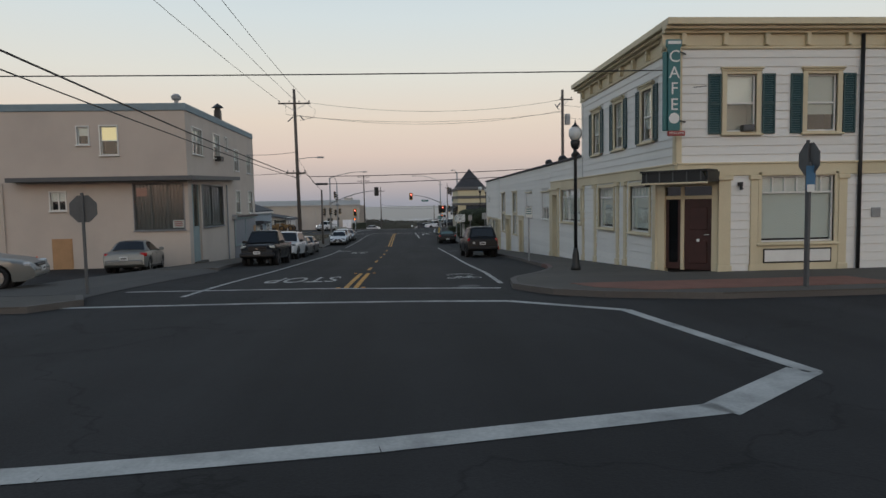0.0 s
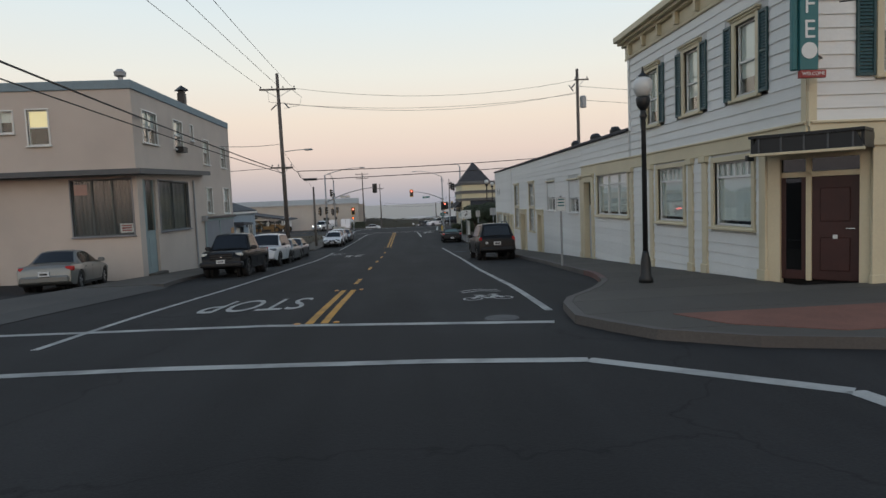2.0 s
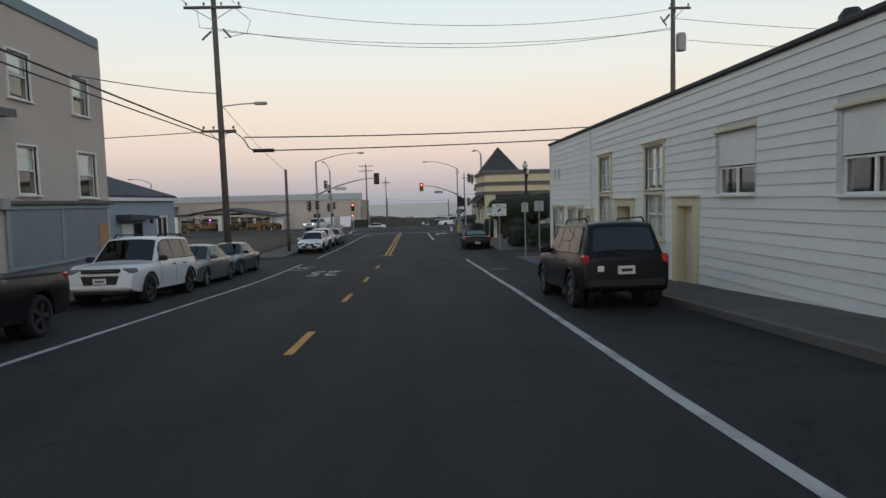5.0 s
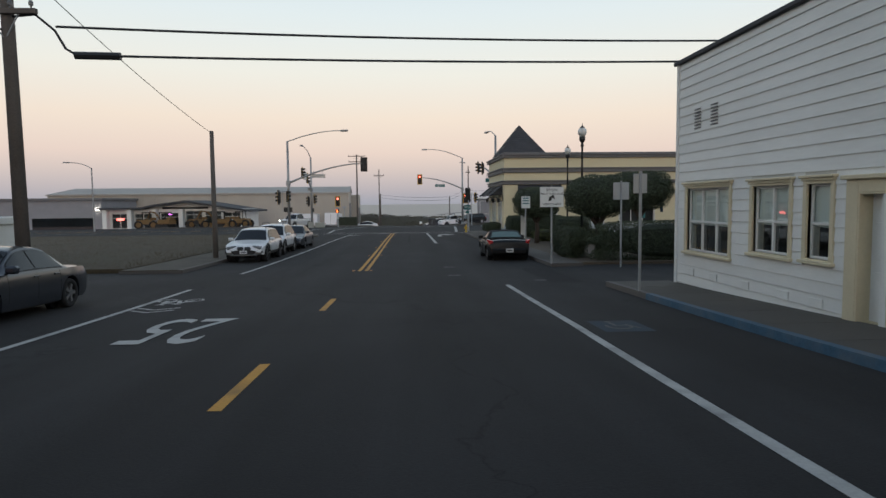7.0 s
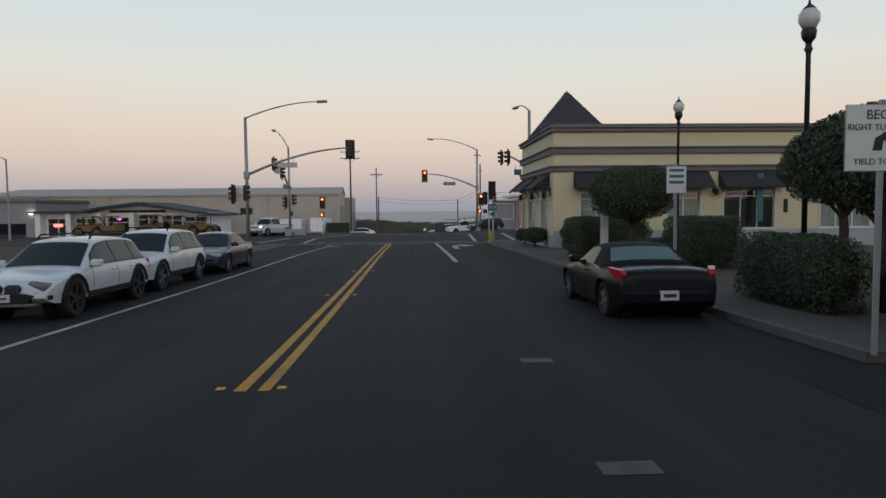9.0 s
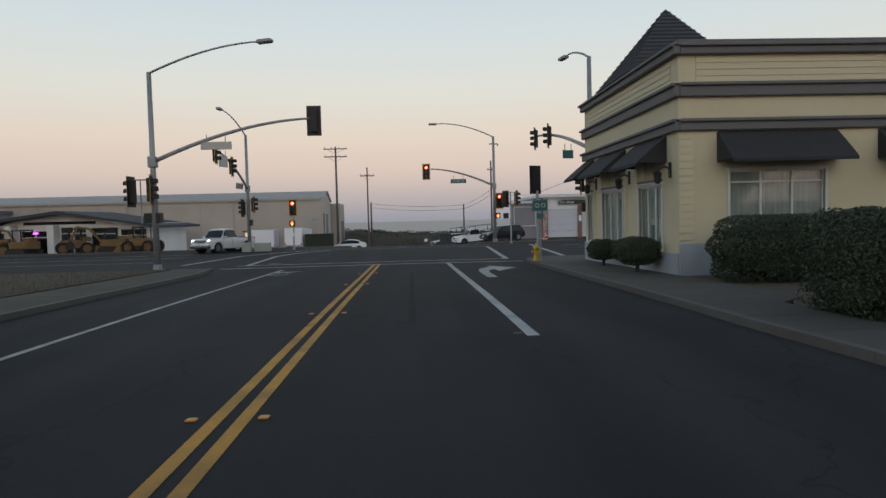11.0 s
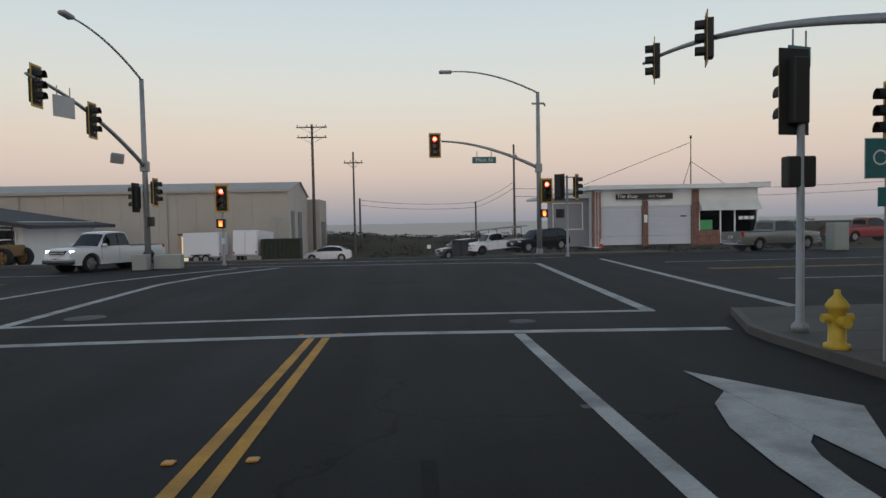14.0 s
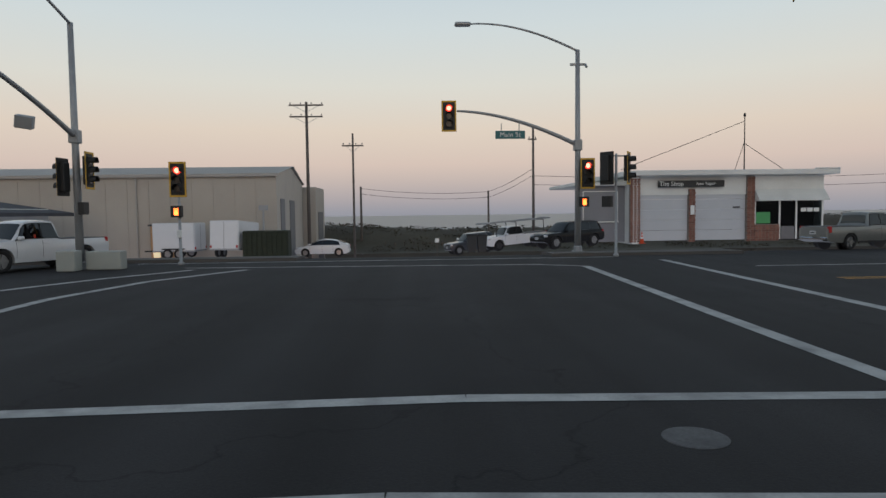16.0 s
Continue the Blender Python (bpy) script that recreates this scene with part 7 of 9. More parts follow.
# ---- road signs and small street things ----
def post_sign(x, y, z, w_, h_, turn, board, label, back="metal_sign", lines=(), up=0.13, octagon=False, bars=0):
    z0 = G(y, x) + up
    t_ = thing("road_sign", pose(x, y, z0, 0, 0, turn), label, "road sign", "road signs")
    k = z - z0
    part("post", Mesh().bbox(-0.03, 0.03, 0.0, 0.05, 0, k + h_ / 2 + 0.06, 0.006), "metal_galv" if back == "metal_sign" else back, t_)
    if octagon:
        r = w_ / 2 / math.cos(math.pi / 8)
        pl = [(r * math.cos(math.pi / 8 + i * math.pi / 4), k + r * math.sin(math.pi / 8 + i * math.pi / 4)) for i in range(8)]
        part("plate", Mesh().prism(pl, -0.012, -0.004), back, t_)
        part("face", Mesh().prism([(a * 0.98, k + (c - k) * 0.98) for a, c in pl], -0.018, -0.012), board, t_)
    else:
        part("plate", Mesh().bbox(-w_ / 2, w_ / 2, -0.012, -0.002, k - h_ / 2, k + h_ / 2, 0.003), back, t_)
        part("face", Mesh().bbox(-w_ / 2 + 0.01, w_ / 2 - 0.01, -0.018, -0.012, k - h_ / 2 + 0.01, k + h_ / 2 - 0.01, 0.002), board, t_)
    for body, dz, sz in lines:
        part("word", letters(body, sz, "letter_black", 1.0, 0.002), "letter_black", t_, m=pose(0, -0.022, k + dz))
    for i in range(bars):
        part("bar", Mesh().box(-w_ * 0.36, w_ * 0.36, -0.022, -0.018, k + h_ * (0.3 - 0.22 * i), k + h_ * (0.3 - 0.22 * i) + h_ * 0.1), "sign_green", t_)
    return t_


post_sign(9.78, 12.3, 2.4, 0.66, 0.66, 92, "sign_red", "dark grey back of a stop sign seen near edge-on", octagon=True, back="metal_dull")
sp_ = post_sign(9.72, 12.15, 2.02, 0.22, 0.5, 0, "sign_blue", "small blue and white route plate below a stop sign", back="metal_dull")
part("white_plate", Mesh().bbox(-0.08, 0.08, -0.03, -0.022, 1.95, 2.1, 0.002), "letter_white", sp_)
post_sign(-5.92, 14.8, 1.66, 0.62, 0.62, 180, "sign_red", "dark grey back of a stop sign on a thin post", octagon=True, back="metal_dull")
post_sign(6.69, 26.2, 1.17, 0.3, 0.44, 0, "letter_white", "white parking sign with green writing", bars=3)
bs = post_sign(7.16, 63.4, 0.11, 0.9, 0.76, 0, "letter_white", "white sign about yielding to bikes", lines=(("BEGIN", 0.26, 0.15), ("RIGHT TURN LANE", 0.12, 0.1), ("YIELD TO BIKES", -0.27, 0.1)))
part("arrow_mark", Mesh().prism([(-0.13, 2.38), (-0.02, 2.38), (0.0, 2.5), (0.12, 2.44), (0.06, 2.62), (-0.1, 2.52)], -0.024, -0.019), "letter_black", bs)
post_sign(7.15, 54.0, 0.35, 0.32, 0.45, 180, "letter_white", "grey back of a small parking sign")
post_sign(9.48, 62.4, 0.3, 0.56, 0.62, 175, "letter_white", "grey back of a square sign at a car park entrance", up=0.05)
post_sign(7.25, 69.4, -0.09, 0.42, 0.56, 0, "letter_white", "white parking sign with green writing", bars=3)
bk = post_sign(7.13, 99.3, -0.56, 0.62, 0.46, 0, "sign_green", "green bike route sign on a thin post")
for cx in (-0.13, 0.13):
    rg = Mesh()
    for i in range(14):
        a0, a1 = 6.2832 * i / 14, 6.2832 * (i + 1) / 14
        rg.add([(cx + r * math.cos(a), -0.022, 2.36 + r * math.sin(a)) for r in (0.07, 0.09) for a in (a0, a1)], [(0, 1, 3, 2)])
    part("wheel_mark", rg, "letter_white", bk)
part("lower_plate", Mesh().bbox(-0.15, 0.15, -0.018, -0.004, 1.8, 2.02, 0.002), "sign_green", bk)
post_sign(9.05, 80.4, -1.8, 0.32, 1.7, 0, "letter_white", "narrow white utility panel beside the hedge", up=0.13)

hy = thing("fire_hydrant", pose(7.1, 100.15, G(100.15) + 0.13), "yellow fire hydrant on the corner pavement", "hydrant")
part("barrel", Mesh().lathe([(0.16, 0), (0.16, 0.06), (0.11, 0.08), (0.1, 0.5), (0.14, 0.52), (0.14, 0.57), (0.11, 0.62), (0.04, 0.7), (0.04, 0.76), (0.01, 0.77)]), "hydrant_yellow", hy, smooth=True)
part("outlet", Mesh().cyl((-0.2, 0, 0.4), (0.2, 0, 0.4), 0.055, n=10), "hydrant_yellow", hy)
part("outlet", Mesh().cyl((0, -0.2, 0.36), (0, 0, 0.36), 0.075, n=10), "hydrant_yellow", hy)


def cone(x, y, z, label):
    t_ = thing("traffic_cone", pose(x, y, z), label, "traffic cone", "traffic cones")
    part("base", Mesh().bbox(-0.19, 0.19, -0.19, 0.19, 0, 0.035, 0.01), "cone_orange", t_)
    part("body", Mesh().lathe([(0.14, 0.035), (0.03, 0.7), (0.02, 0.71)]), "cone_orange", t_, smooth=True)
    part("sleeve", Mesh().lathe([(0.098, 0.3), (0.079, 0.42)]), "cone_white", t_)
    part("sleeve", Mesh().lathe([(0.066, 0.5), (0.055, 0.57)]), "cone_white", t_)


cone(8.45, 47.3, G(47.3) + 0.13, "orange cone with white sleeves on the pavement")
cone(15.6, 138.5, G(138.5, 15.6), "orange cone beside the garage")
cone(-15.9, 31.0, G(31.0, -15), "small orange cone beside the pink building")
for x, y in ((3.75, 161.5), (5.85, 161.5), (7.6, 160.5)):
    z0 = G(y, x) + 0.05
    t_ = thing("beach_notice", pose(x, y, z0), "small pale notice on a short post at the bluff", "sign", "bluff notices")
    part("post", Mesh().bbox(-0.04, 0.04, 0, 0.06, -0.3, 1.2, 0.01), "fence_wood", t_)
    part("board", Mesh().bbox(-0.2, 0.2, -0.03, 0.0, 1.0, 1.4, 0.01), "letter_white", t_)
for i in range(10):
    x = -1.5 + 1.0 * i
    solid("fence_post", Mesh().bbox(-0.05, 0.05, -0.05, 0.05, -0.3, 1.0, 0.015), "fence_wood", "weathered wooden fence post at the bluff", "fence post", "bluff fence posts", m=pose(x, 168.5, G(168.5) + 0.05))
ub = thing("concrete_block", pose(-10.9, 123.2, G(123.2)), "low pale concrete barrier beside the signal pole", "barrier")
part("block", Mesh().bbox(-0.42, 0.25, -0.3, 0.25, 0, 0.74, 0.03), "utility_box", ub)
part("block", Mesh().bbox(0.34, 1.6, 0.3, 0.85, 0, 0.68, 0.03), "utility_box", ub)
ub2 = thing("utility_cabinet", pose(25.75, 127.3, G(127.3, 25.75)), "tall pale utility cabinet on the pavement", "cabinet")
part("body", Mesh().bbox(-0.46, 0.46, -0.35, 0.35, 0, 1.55, 0.03), "utility_box", ub2)
part("door", Mesh().bbox(-0.4, 0.4, -0.37, -0.34, 0.1, 1.45, 0.01), "utility_box", ub2)
for x in (4.72, 5.3):
    t_ = thing("waste_bin", pose(x, 135.0, G(135.0, x)), "large dark wheeled waste bin", "bin", "waste bins")
    part("body", Mesh().prism([(-0.2, 0.08), (0.2, 0.08), (0.27, 1.0), (-0.27, 1.0)], -0.3, 0.3), "bin_grey", t_)
    part("lid", Mesh().bbox(-0.28, 0.28, -0.36, 0.34, 1.0, 1.08, 0.03), "bin_grey", t_)
    part("wheel", Mesh().cyl((-0.2, 0.28, 0.12), (-0.14, 0.28, 0.12), 0.12, n=10), "tyre", t_)
    part("wheel", Mesh().cyl((0.14, 0.28, 0.12), (0.2, 0.28, 0.12), 0.12, n=10), "tyre", t_)
fl = thing("far_street_lamp", pose(-36.0, 118.5, G(118.5)), "grey street lamp on the main road", "street lamp")
part("pole", Mesh().cyl((0, 0, 0), (0, 0, 7.6), 0.11, 0.07), "metal_galv", fl)
part("arm", Mesh().tube(curve3((0, 0, 7.5), (-0.8, -0.3, 8.2), (-2.2, -0.8, 8.2)), 0.045, 6), "metal_galv", fl)
part("luminaire", Mesh().bbox(-2.8, -2.1, -1.0, -0.7, 8.12, 8.26, 0.04), "metal_galv", fl)


# ---- vehicles ----
def wheel_meshes(r, w_, rim, key):
    if key in BOARD:
        return BOARD[key]
    ty = Mesh()
    prof = [(r * 0.66, -w_ / 2), (r * 0.93, -w_ / 2), (r, -w_ * 0.36), (r, w_ * 0.36), (r * 0.93, w_ / 2), (r * 0.66, w_ / 2)]
    n = 22
    vs = [(q * math.cos(6.2832 * j / n), y, q * math.sin(6.2832 * j / n)) for q, y in prof for j in range(n)]
    k = len(prof)
    ty.add(vs, [(i * n + j, i * n + (j + 1) % n, ((i + 1) % k) * n + (j + 1) % n, ((i + 1) % k) * n + j) for i in range(k) for j in range(n)])
    rm = Mesh()
    rm.cyl((0, -w_ * 0.2, 0), (0, w_ * 0.3, 0), r * 0.66, n=20)
    for i in range(5):
        a = 6.2832 * i / 5
        c, s = math.cos(a), math.sin(a)
        px, pz = -s * r * 0.09, c * r * 0.09
        e, b = r * 0.62, r * 0.1
        q = [(c * b + px, s * b + pz), (c * e + px * 1.5, s * e + pz * 1.5), (c * e - px * 1.5, s * e - pz * 1.5), (c * b - px, s * b - pz)]
        rm.add([(x, -w_ * 0.46, z) for x, z in q] + [(x, -w_ * 0.2, z) for x, z in q], [(0, 1, 2, 3), (0, 1, 5, 4), (1, 2, 6, 5), (2, 3, 7, 6), (3, 0, 4, 7)])
    rm.cyl((0, -w_ * 0.48, 0), (0, -w_ * 0.2, 0), r * 0.17, n=12)
    BOARD[key] = (ty.data("tyre", "tyre", True), rm.data("rim", rim))
    return BOARD[key]


def patch(fn, us, vs, thick=0.014, lift=0.018):
    """A thin closed shell over fn(u, v), raised a little from the surface it lies on."""
    m = Mesh()
    P = [[Vector(fn(u, v)) for v in vs] for u in us]
    nu, nv = len(us), len(vs)
    top, low = [], []
    for i in range(nu):
        for j in range(nv):
            a, b = P[min(i + 1, nu - 1)][j] - P[max(i - 1, 0)][j], P[i][min(j + 1, nv - 1)] - P[i][max(j - 1, 0)]
            n_ = a.cross(b)
            n_ = n_.normalized() if n_.length > 1e-9 else Vector((0, 0, 1))
            if n_.dot(P[i][j] - Vector((P[i][j].x * 0.6, 0, 0.5))) < 0:
                n_ = -n_
            top.append(P[i][j] + n_ * lift)
            low.append(P[i][j] - n_ * (thick - lift))
    k = nu * nv
    q = [(i * nv + j, (i + 1) * nv + j, (i + 1) * nv + j + 1, i * nv + j + 1) for i in range(nu - 1) for j in range(nv - 1)]
    fs = q + [tuple(k + e for e in f[::-1]) for f in q]
    rim_ = [i * nv for i in range(nu)] + [(nu - 1) * nv + j for j in range(1, nv)] + [i * nv + nv - 1 for i in range(nu - 2, -1, -1)] + list(range(nv - 2, 0, -1))
    fs += [(rim_[i], rim_[(i + 1) % len(rim_)], k + rim_[(i + 1) % len(rim_)], k + rim_[i]) for i in range(len(rim_))]
    m.add(top + low, fs)
    return m


def car(name, m, L, W, H, paint, kind, label, rim="rim", belt=None, plate_front=True, head_on=False, wheel_r=None, lamp="lamp_clear", top=None, rack=False, black_trim=False, group="parked cars", face=""):
    """A vehicle with its nose along +x, standing at its middle: one lofted shell with arches, glass and lamps laid into it."""
    t_ = thing(name, m, label, "pickup truck" if kind == "pickup" else "car", group)
    big = kind in ("suv", "pickup", "crossover")
    r = wheel_r or (0.37 if big else 0.32)
    zb = 0.34 if big else 0.21
    belt = belt or (H * 0.60 if big else H * 0.63)
    hood = belt - (0.09 if kind == "crossover" else 0.05 if big else 0.12)
    xr, xf = (0.185 if kind != "pickup" else 0.215) * L, (0.805 if not big else 0.82) * L
    ra = r + 0.065
    hw, cx = W / 2, L / 2
    if kind == "sedan":
        line = [(0, belt - 0.13), (0.012, belt - 0.03), (0.035, belt + 0.03), (0.15, belt + 0.055), (0.185, belt + 0.06), (0.31, H - 0.055), (0.36, H - 0.01), (0.42, H), (0.49, H - 0.01), (0.54, H - 0.05), (0.72, belt + 0.03), (0.76, belt - 0.005), (0.91, hood), (0.96, hood - 0.06), (0.985, hood - 0.14), (1, hood - 0.24)]
        rw, ws, sides = (0.195, 0.305), (0.555, 0.715), [(0.285, 0.455), (0.47, 0.62)]
    elif kind == "hatch":
        line = [(0, belt - 0.1), (0.012, belt + 0.05), (0.04, belt + 0.13), (0.2, H - 0.13), (0.33, H - 0.02), (0.42, H), (0.5, H - 0.02), (0.56, H - 0.07), (0.78, belt + 0.0), (0.82, belt - 0.06), (0.93, hood - 0.05), (0.97, hood - 0.12), (1, hood - 0.25)]
        rw, ws, sides = (0.06, 0.2), (0.57, 0.77), [(0.2, 0.29), (0.3, 0.48), (0.495, 0.67)]
    elif kind == "coupe":
        line = [(0, belt - 0.16), (0.012, belt - 0.03), (0.04, belt + 0.05), (0.1, belt + 0.075), (0.2, belt + 0.06), (0.23, belt + 0.07), (0.345, H - 0.06), (0.4, H - 0.01), (0.45, H), (0.5, H - 0.03), (0.53, H - 0.07), (0.66, belt + 0.01), (0.7, belt - 0.03), (0.9, hood - 0.02), (0.96, hood - 0.1), (1, hood - 0.26)]
        rw, ws, sides = (0.25, 0.335), (0.545, 0.655), [(0.39, 0.585)]
    elif kind == "crossover":
        line = [(0, belt - 0.22), (0.008, belt - 0.05), (0.022, belt + 0.05), (0.095, H - 0.15), (0.125, H - 0.075), (0.19, H - 0.025), (0.31, H), (0.43, H - 0.005), (0.5, H - 0.03), (0.55, H - 0.085), (0.715, belt + 0.05), (0.755, belt + 0.0), (0.89, hood + 0.0), (0.94, hood - 0.05), (0.975, hood - 0.14), (1, hood - 0.3)]
        rw, ws, sides = (0.03, 0.09), (0.56, 0.71), [(0.125, 0.215), (0.228, 0.415), (0.43, 0.615)]
    elif kind == "suv":
        line = [(0, belt - 0.12), (0.006, belt - 0.02), (0.018, belt + 0.06), (0.07, H - 0.09), (0.1, H - 0.03), (0.16, H - 0.005), (0.3, H), (0.46, H), (0.53, H - 0.02), (0.575, H - 0.06), (0.71, belt + 0.05), (0.75, belt + 0.01), (0.91, hood + 0.02), (0.955, hood - 0.03), (0.98, hood - 0.11), (1, hood - 0.26)]
        rw, ws, sides = (0.022, 0.066), (0.585, 0.71), [(0.11, 0.235), (0.25, 0.435), (0.45, 0.615)]
    else:
        line = [(0, belt - 0.06), (0.004, belt + 0.005), (0.02, belt + 0.02), (0.395, belt + 0.02), (0.405, belt + 0.03), (0.425, H - 0.06), (0.45, H - 0.015), (0.5, H), (0.58, H - 0.005), (0.62, H - 0.03), (0.645, H - 0.07), (0.735, belt + 0.05), (0.765, belt + 0.01), (0.92, hood + 0.05), (0.96, hood + 0.0), (0.985, hood - 0.09), (1, hood - 0.24)]
        rw, ws, sides = (0.408, 0.423), (0.655, 0.735), [(0.45, 0.53), (0.545, 0.665)]
    lx, lz = [p[0] * L for p in line], [p[1] for p in line]

    def zt(x):
        return sum(float(np.interp(x + d, lx, lz)) for d in (-0.04, 0, 0.04)) / 3 if 0.08 < x < L - 0.08 else float(np.interp(x, lx, lz))

    def half(x):
        q = (x - cx) / cx
        return hw * (1 - (0.17 if q > 0 else 0.10) * max(0.0, (abs(q) - 0.62) / 0.38) ** 2.2)

    def zbelt(x):
        return min(belt, zt(x) - 0.02)

    def zlow(x):
        z = zb + 0.12 * max(0.0, (abs(x - cx) / cx - 0.86) / 0.14) ** 2
        for xw in (xr, xf):
            if abs(x - xw) < ra:
                z = max(z, r + math.sqrt(ra * ra - (x - xw) ** 2) * 1.0 - 0.0 if abs(x - xw) < ra * 0.999 else z)
        return z

    def yside(x, f):
        """Half width of the flank at f from the sill (0) to the waist (1)."""
        hip = 0.035 * (math.exp(-((x - xr) / 0.5) ** 2) + math.exp(-((x - xf) / 0.5) ** 2)) if kind == "coupe" else 0.0
        return half(x) * (0.93 + 0.07 * math.sin(math.pi * min(1.0, 0.12 + 0.62 * f)) - 0.035 * max(0.0, f - 0.75) / 0.25) + hip

    tum = {"coupe": 0.2, "suv": 0.17, "pickup": 0.16, "crossover": 0.21}.get(kind, 0.24)

    def yroof(x):
        h_ = max(0.0, zt(x) - zbelt(x))
        return yside(x, 1) - 0.06 - tum * min(1.0, h_ / (H - belt))

    def glasshouse(x, f):
        return yside(x, 1) + (yroof(x) - yside(x, 1)) * f, zbelt(x) + (zt(x) - 0.045 - zbelt(x)) * f

    def crown(x, q):
        """Point of bonnet, roof or boot at q half widths from the middle."""
        return (x - cx, yroof(x) * q, zt(x) - 0.045 * min(1.0, max(0.0, zt(x) - zbelt(x)) / 0.05) * abs(q) ** 2.6)

    xs = set(float(v) for v in np.linspace(0, L, 40)) | set(lx) | {0.01 * L, 0.025 * L, 0.975 * L, 0.992 * L}
    for xw in (xr, xf):
        for a in np.linspace(0, math.pi, 13):
            xs.add(xw + ra * math.cos(a))
        xs |= {xw - ra * 1.002, xw + ra * 1.002}
    xs = sorted(v for v in xs if 0 <= v <= L)
    xs = [v for i, v in enumerate(xs) if i == 0 or v - xs[i - 1] > 0.0008]
    fl = (0.0, 0.12, 0.3, 0.5, 0.72, 0.9, 1.0)

    def ring(x):
        out = [(x - cx, half(x) - 0.34, zlow(x))]
        z0_, z1_ = zlow(x), zbelt(x)
        z0_ = min(z0_, z1_ - 0.03)
        for f in fl:
            z = z0_ + (z1_ - z0_) * f
            fz = max(0.0, min(1.0, (z - zb) / max(0.1, belt - zb)))
            out.append((x - cx, yside(x, fz if f < 1 else 1), z))
        for f in (0.5, 1.0):
            y, z = glasshouse(x, f)
            out.append((x - cx, y, z))
        out += [crown(x, q) for q in (0.88, 0.6, 0.0)]
        return out + [(a, -b, c) for a, b, c in out[-2::-1]]

    bd = Mesh()
    rings = [ring(x) for x in xs]
    n = len(rings[0])
    bd.add([p for rg in rings for p in rg], [(i * n + j, i * n + (j + 1) % n, (i + 1) * n + (j + 1) % n, (i + 1) * n + j) for i in range(len(xs) - 1) for j in range(n)] + [tuple(range(n))[::-1], tuple(range((len(xs) - 1) * n, len(xs) * n))])
    md = bd.data("body", paint, True)
    md.set_sharp_from_angle(angle=radians(36))
    body = part("body", md, paint, t_)
    if top:
        a, c = rw[0] - 0.02, ws[0] + 0.01
        us = [a * L + (c - a) * L * i / 16 for i in range(17)]

        def shell(u, v):
            if abs(v) <= 1:
                return crown(u, v)
            y, z = glasshouse(u, 2.0 - abs(v))
            return (u - cx, math.copysign(y, v), z)

        part("soft_top", patch(shell, us, (-1.85, -1.5, -1.0, -0.88, -0.6, 0.0, 0.6, 0.88, 1.0, 1.5, 1.85), 0.03, 0.014), top, t_, "black cloth folding top", smooth=True)
    for s in (-1, 1):
        if kind != "coupe":
            a0, c0 = sides[0][0], sides[-1][1]

            def surround(u, v, s=s, a0=a0, c0=c0):
                x0, x1 = (a0 - 0.008 - (1 - v) * 0.035) * L, (c0 + 0.006 + (1 - v) * 0.06) * L
                x = x0 + (x1 - x0) * u
                y, z = glasshouse(x, 0.07 + 0.84 * v)
                return (x - cx, s * y, z)

            part("window_surround", patch(surround, np.linspace(0, 1, 14), np.linspace(0, 1, 4), 0.012, 0.009), "trim_black", t_)
        if kind == "crossover":
            part("sill_cladding", patch(lambda u, v, s=s: (u - cx, s * yside(u, v), zb + (belt - zb) * v), np.linspace(xr + ra + 0.02, xf - ra - 0.02, 8), (0.01, 0.1, 0.2), 0.012, 0.008), "trim_black", t_)
        for a, c in sides:
            lean_a = 0.035 if a == sides[0][0] else 0.004
            lean_c = 0.06 if c == sides[-1][1] and kind != "coupe" else (0.05 if kind == "coupe" else 0.004)

            def pane(u, v, a=a, c=c, s=s, la=lean_a, lc=lean_c):
                x = (a + (c - a) * u) * L
                x0, x1 = (a - (1 - v) * la) * L, (c + (1 - v) * lc) * L
                x = x0 + (x1 - x0) * u
                y, z = glasshouse(x, 0.1 + 0.78 * v)
                return (x - cx, s * y, z)

            part("side_window", patch(pane, np.linspace(0, 1, 9), np.linspace(0, 1, 4)), "glass_car", t_, smooth=False)
        mr_ = Mesh().bbox(-0.08, 0.09, -0.11, 0.11, -0.075, 0.075, 0.04)
        xm = ws[1] * L - 0.22
        part("mirror", mr_, paint if not black_trim else "trim_black", t_, m=pose(xm - cx, s * (yside(xm, 1) + 0.09), belt + 0.09))
        for fx in [c - 0.03 for a, c in sides if c - a > 0.1][-2:]:
            fx -= 0.115
            part("door_handle", Mesh().bbox(-0.09, 0.09, -0.018, 0.018, -0.016, 0.016, 0.008), paint if not black_trim else "trim_black", t_, m=pose(fx * L - cx, s * (yside(fx * L, 0.85) + 0.012), zb + (belt - zb) * 0.86))
        for fx in ([sides[-2][1] + 0.008, sides[-1][1] + 0.055] if len(sides) > 1 else [0.37, 0.63]) + ([sides[-2][0] - 0.01] if len(sides) > 1 and kind != "pickup" else []):
            part("door_seam", patch(lambda u, v, fx=fx, s=s: (fx * L - cx + (u - 0.5) * 0.012, s * yside(fx * L, v), zb + (belt - zb) * v), (0, 1), (0.2, 0.35, 0.5, 0.65, 0.8, 0.97), 0.006, 0.002), "trim_black", t_)
        part("rocker_panel", Mesh().bbox(xr + ra - cx + 0.03, xf - ra - cx - 0.03, s * half(cx) * 0.93 - 0.05, s * half(cx) * 0.93 + 0.012, zb - 0.03, zb + 0.07, 0.02), "trim_black", t_)
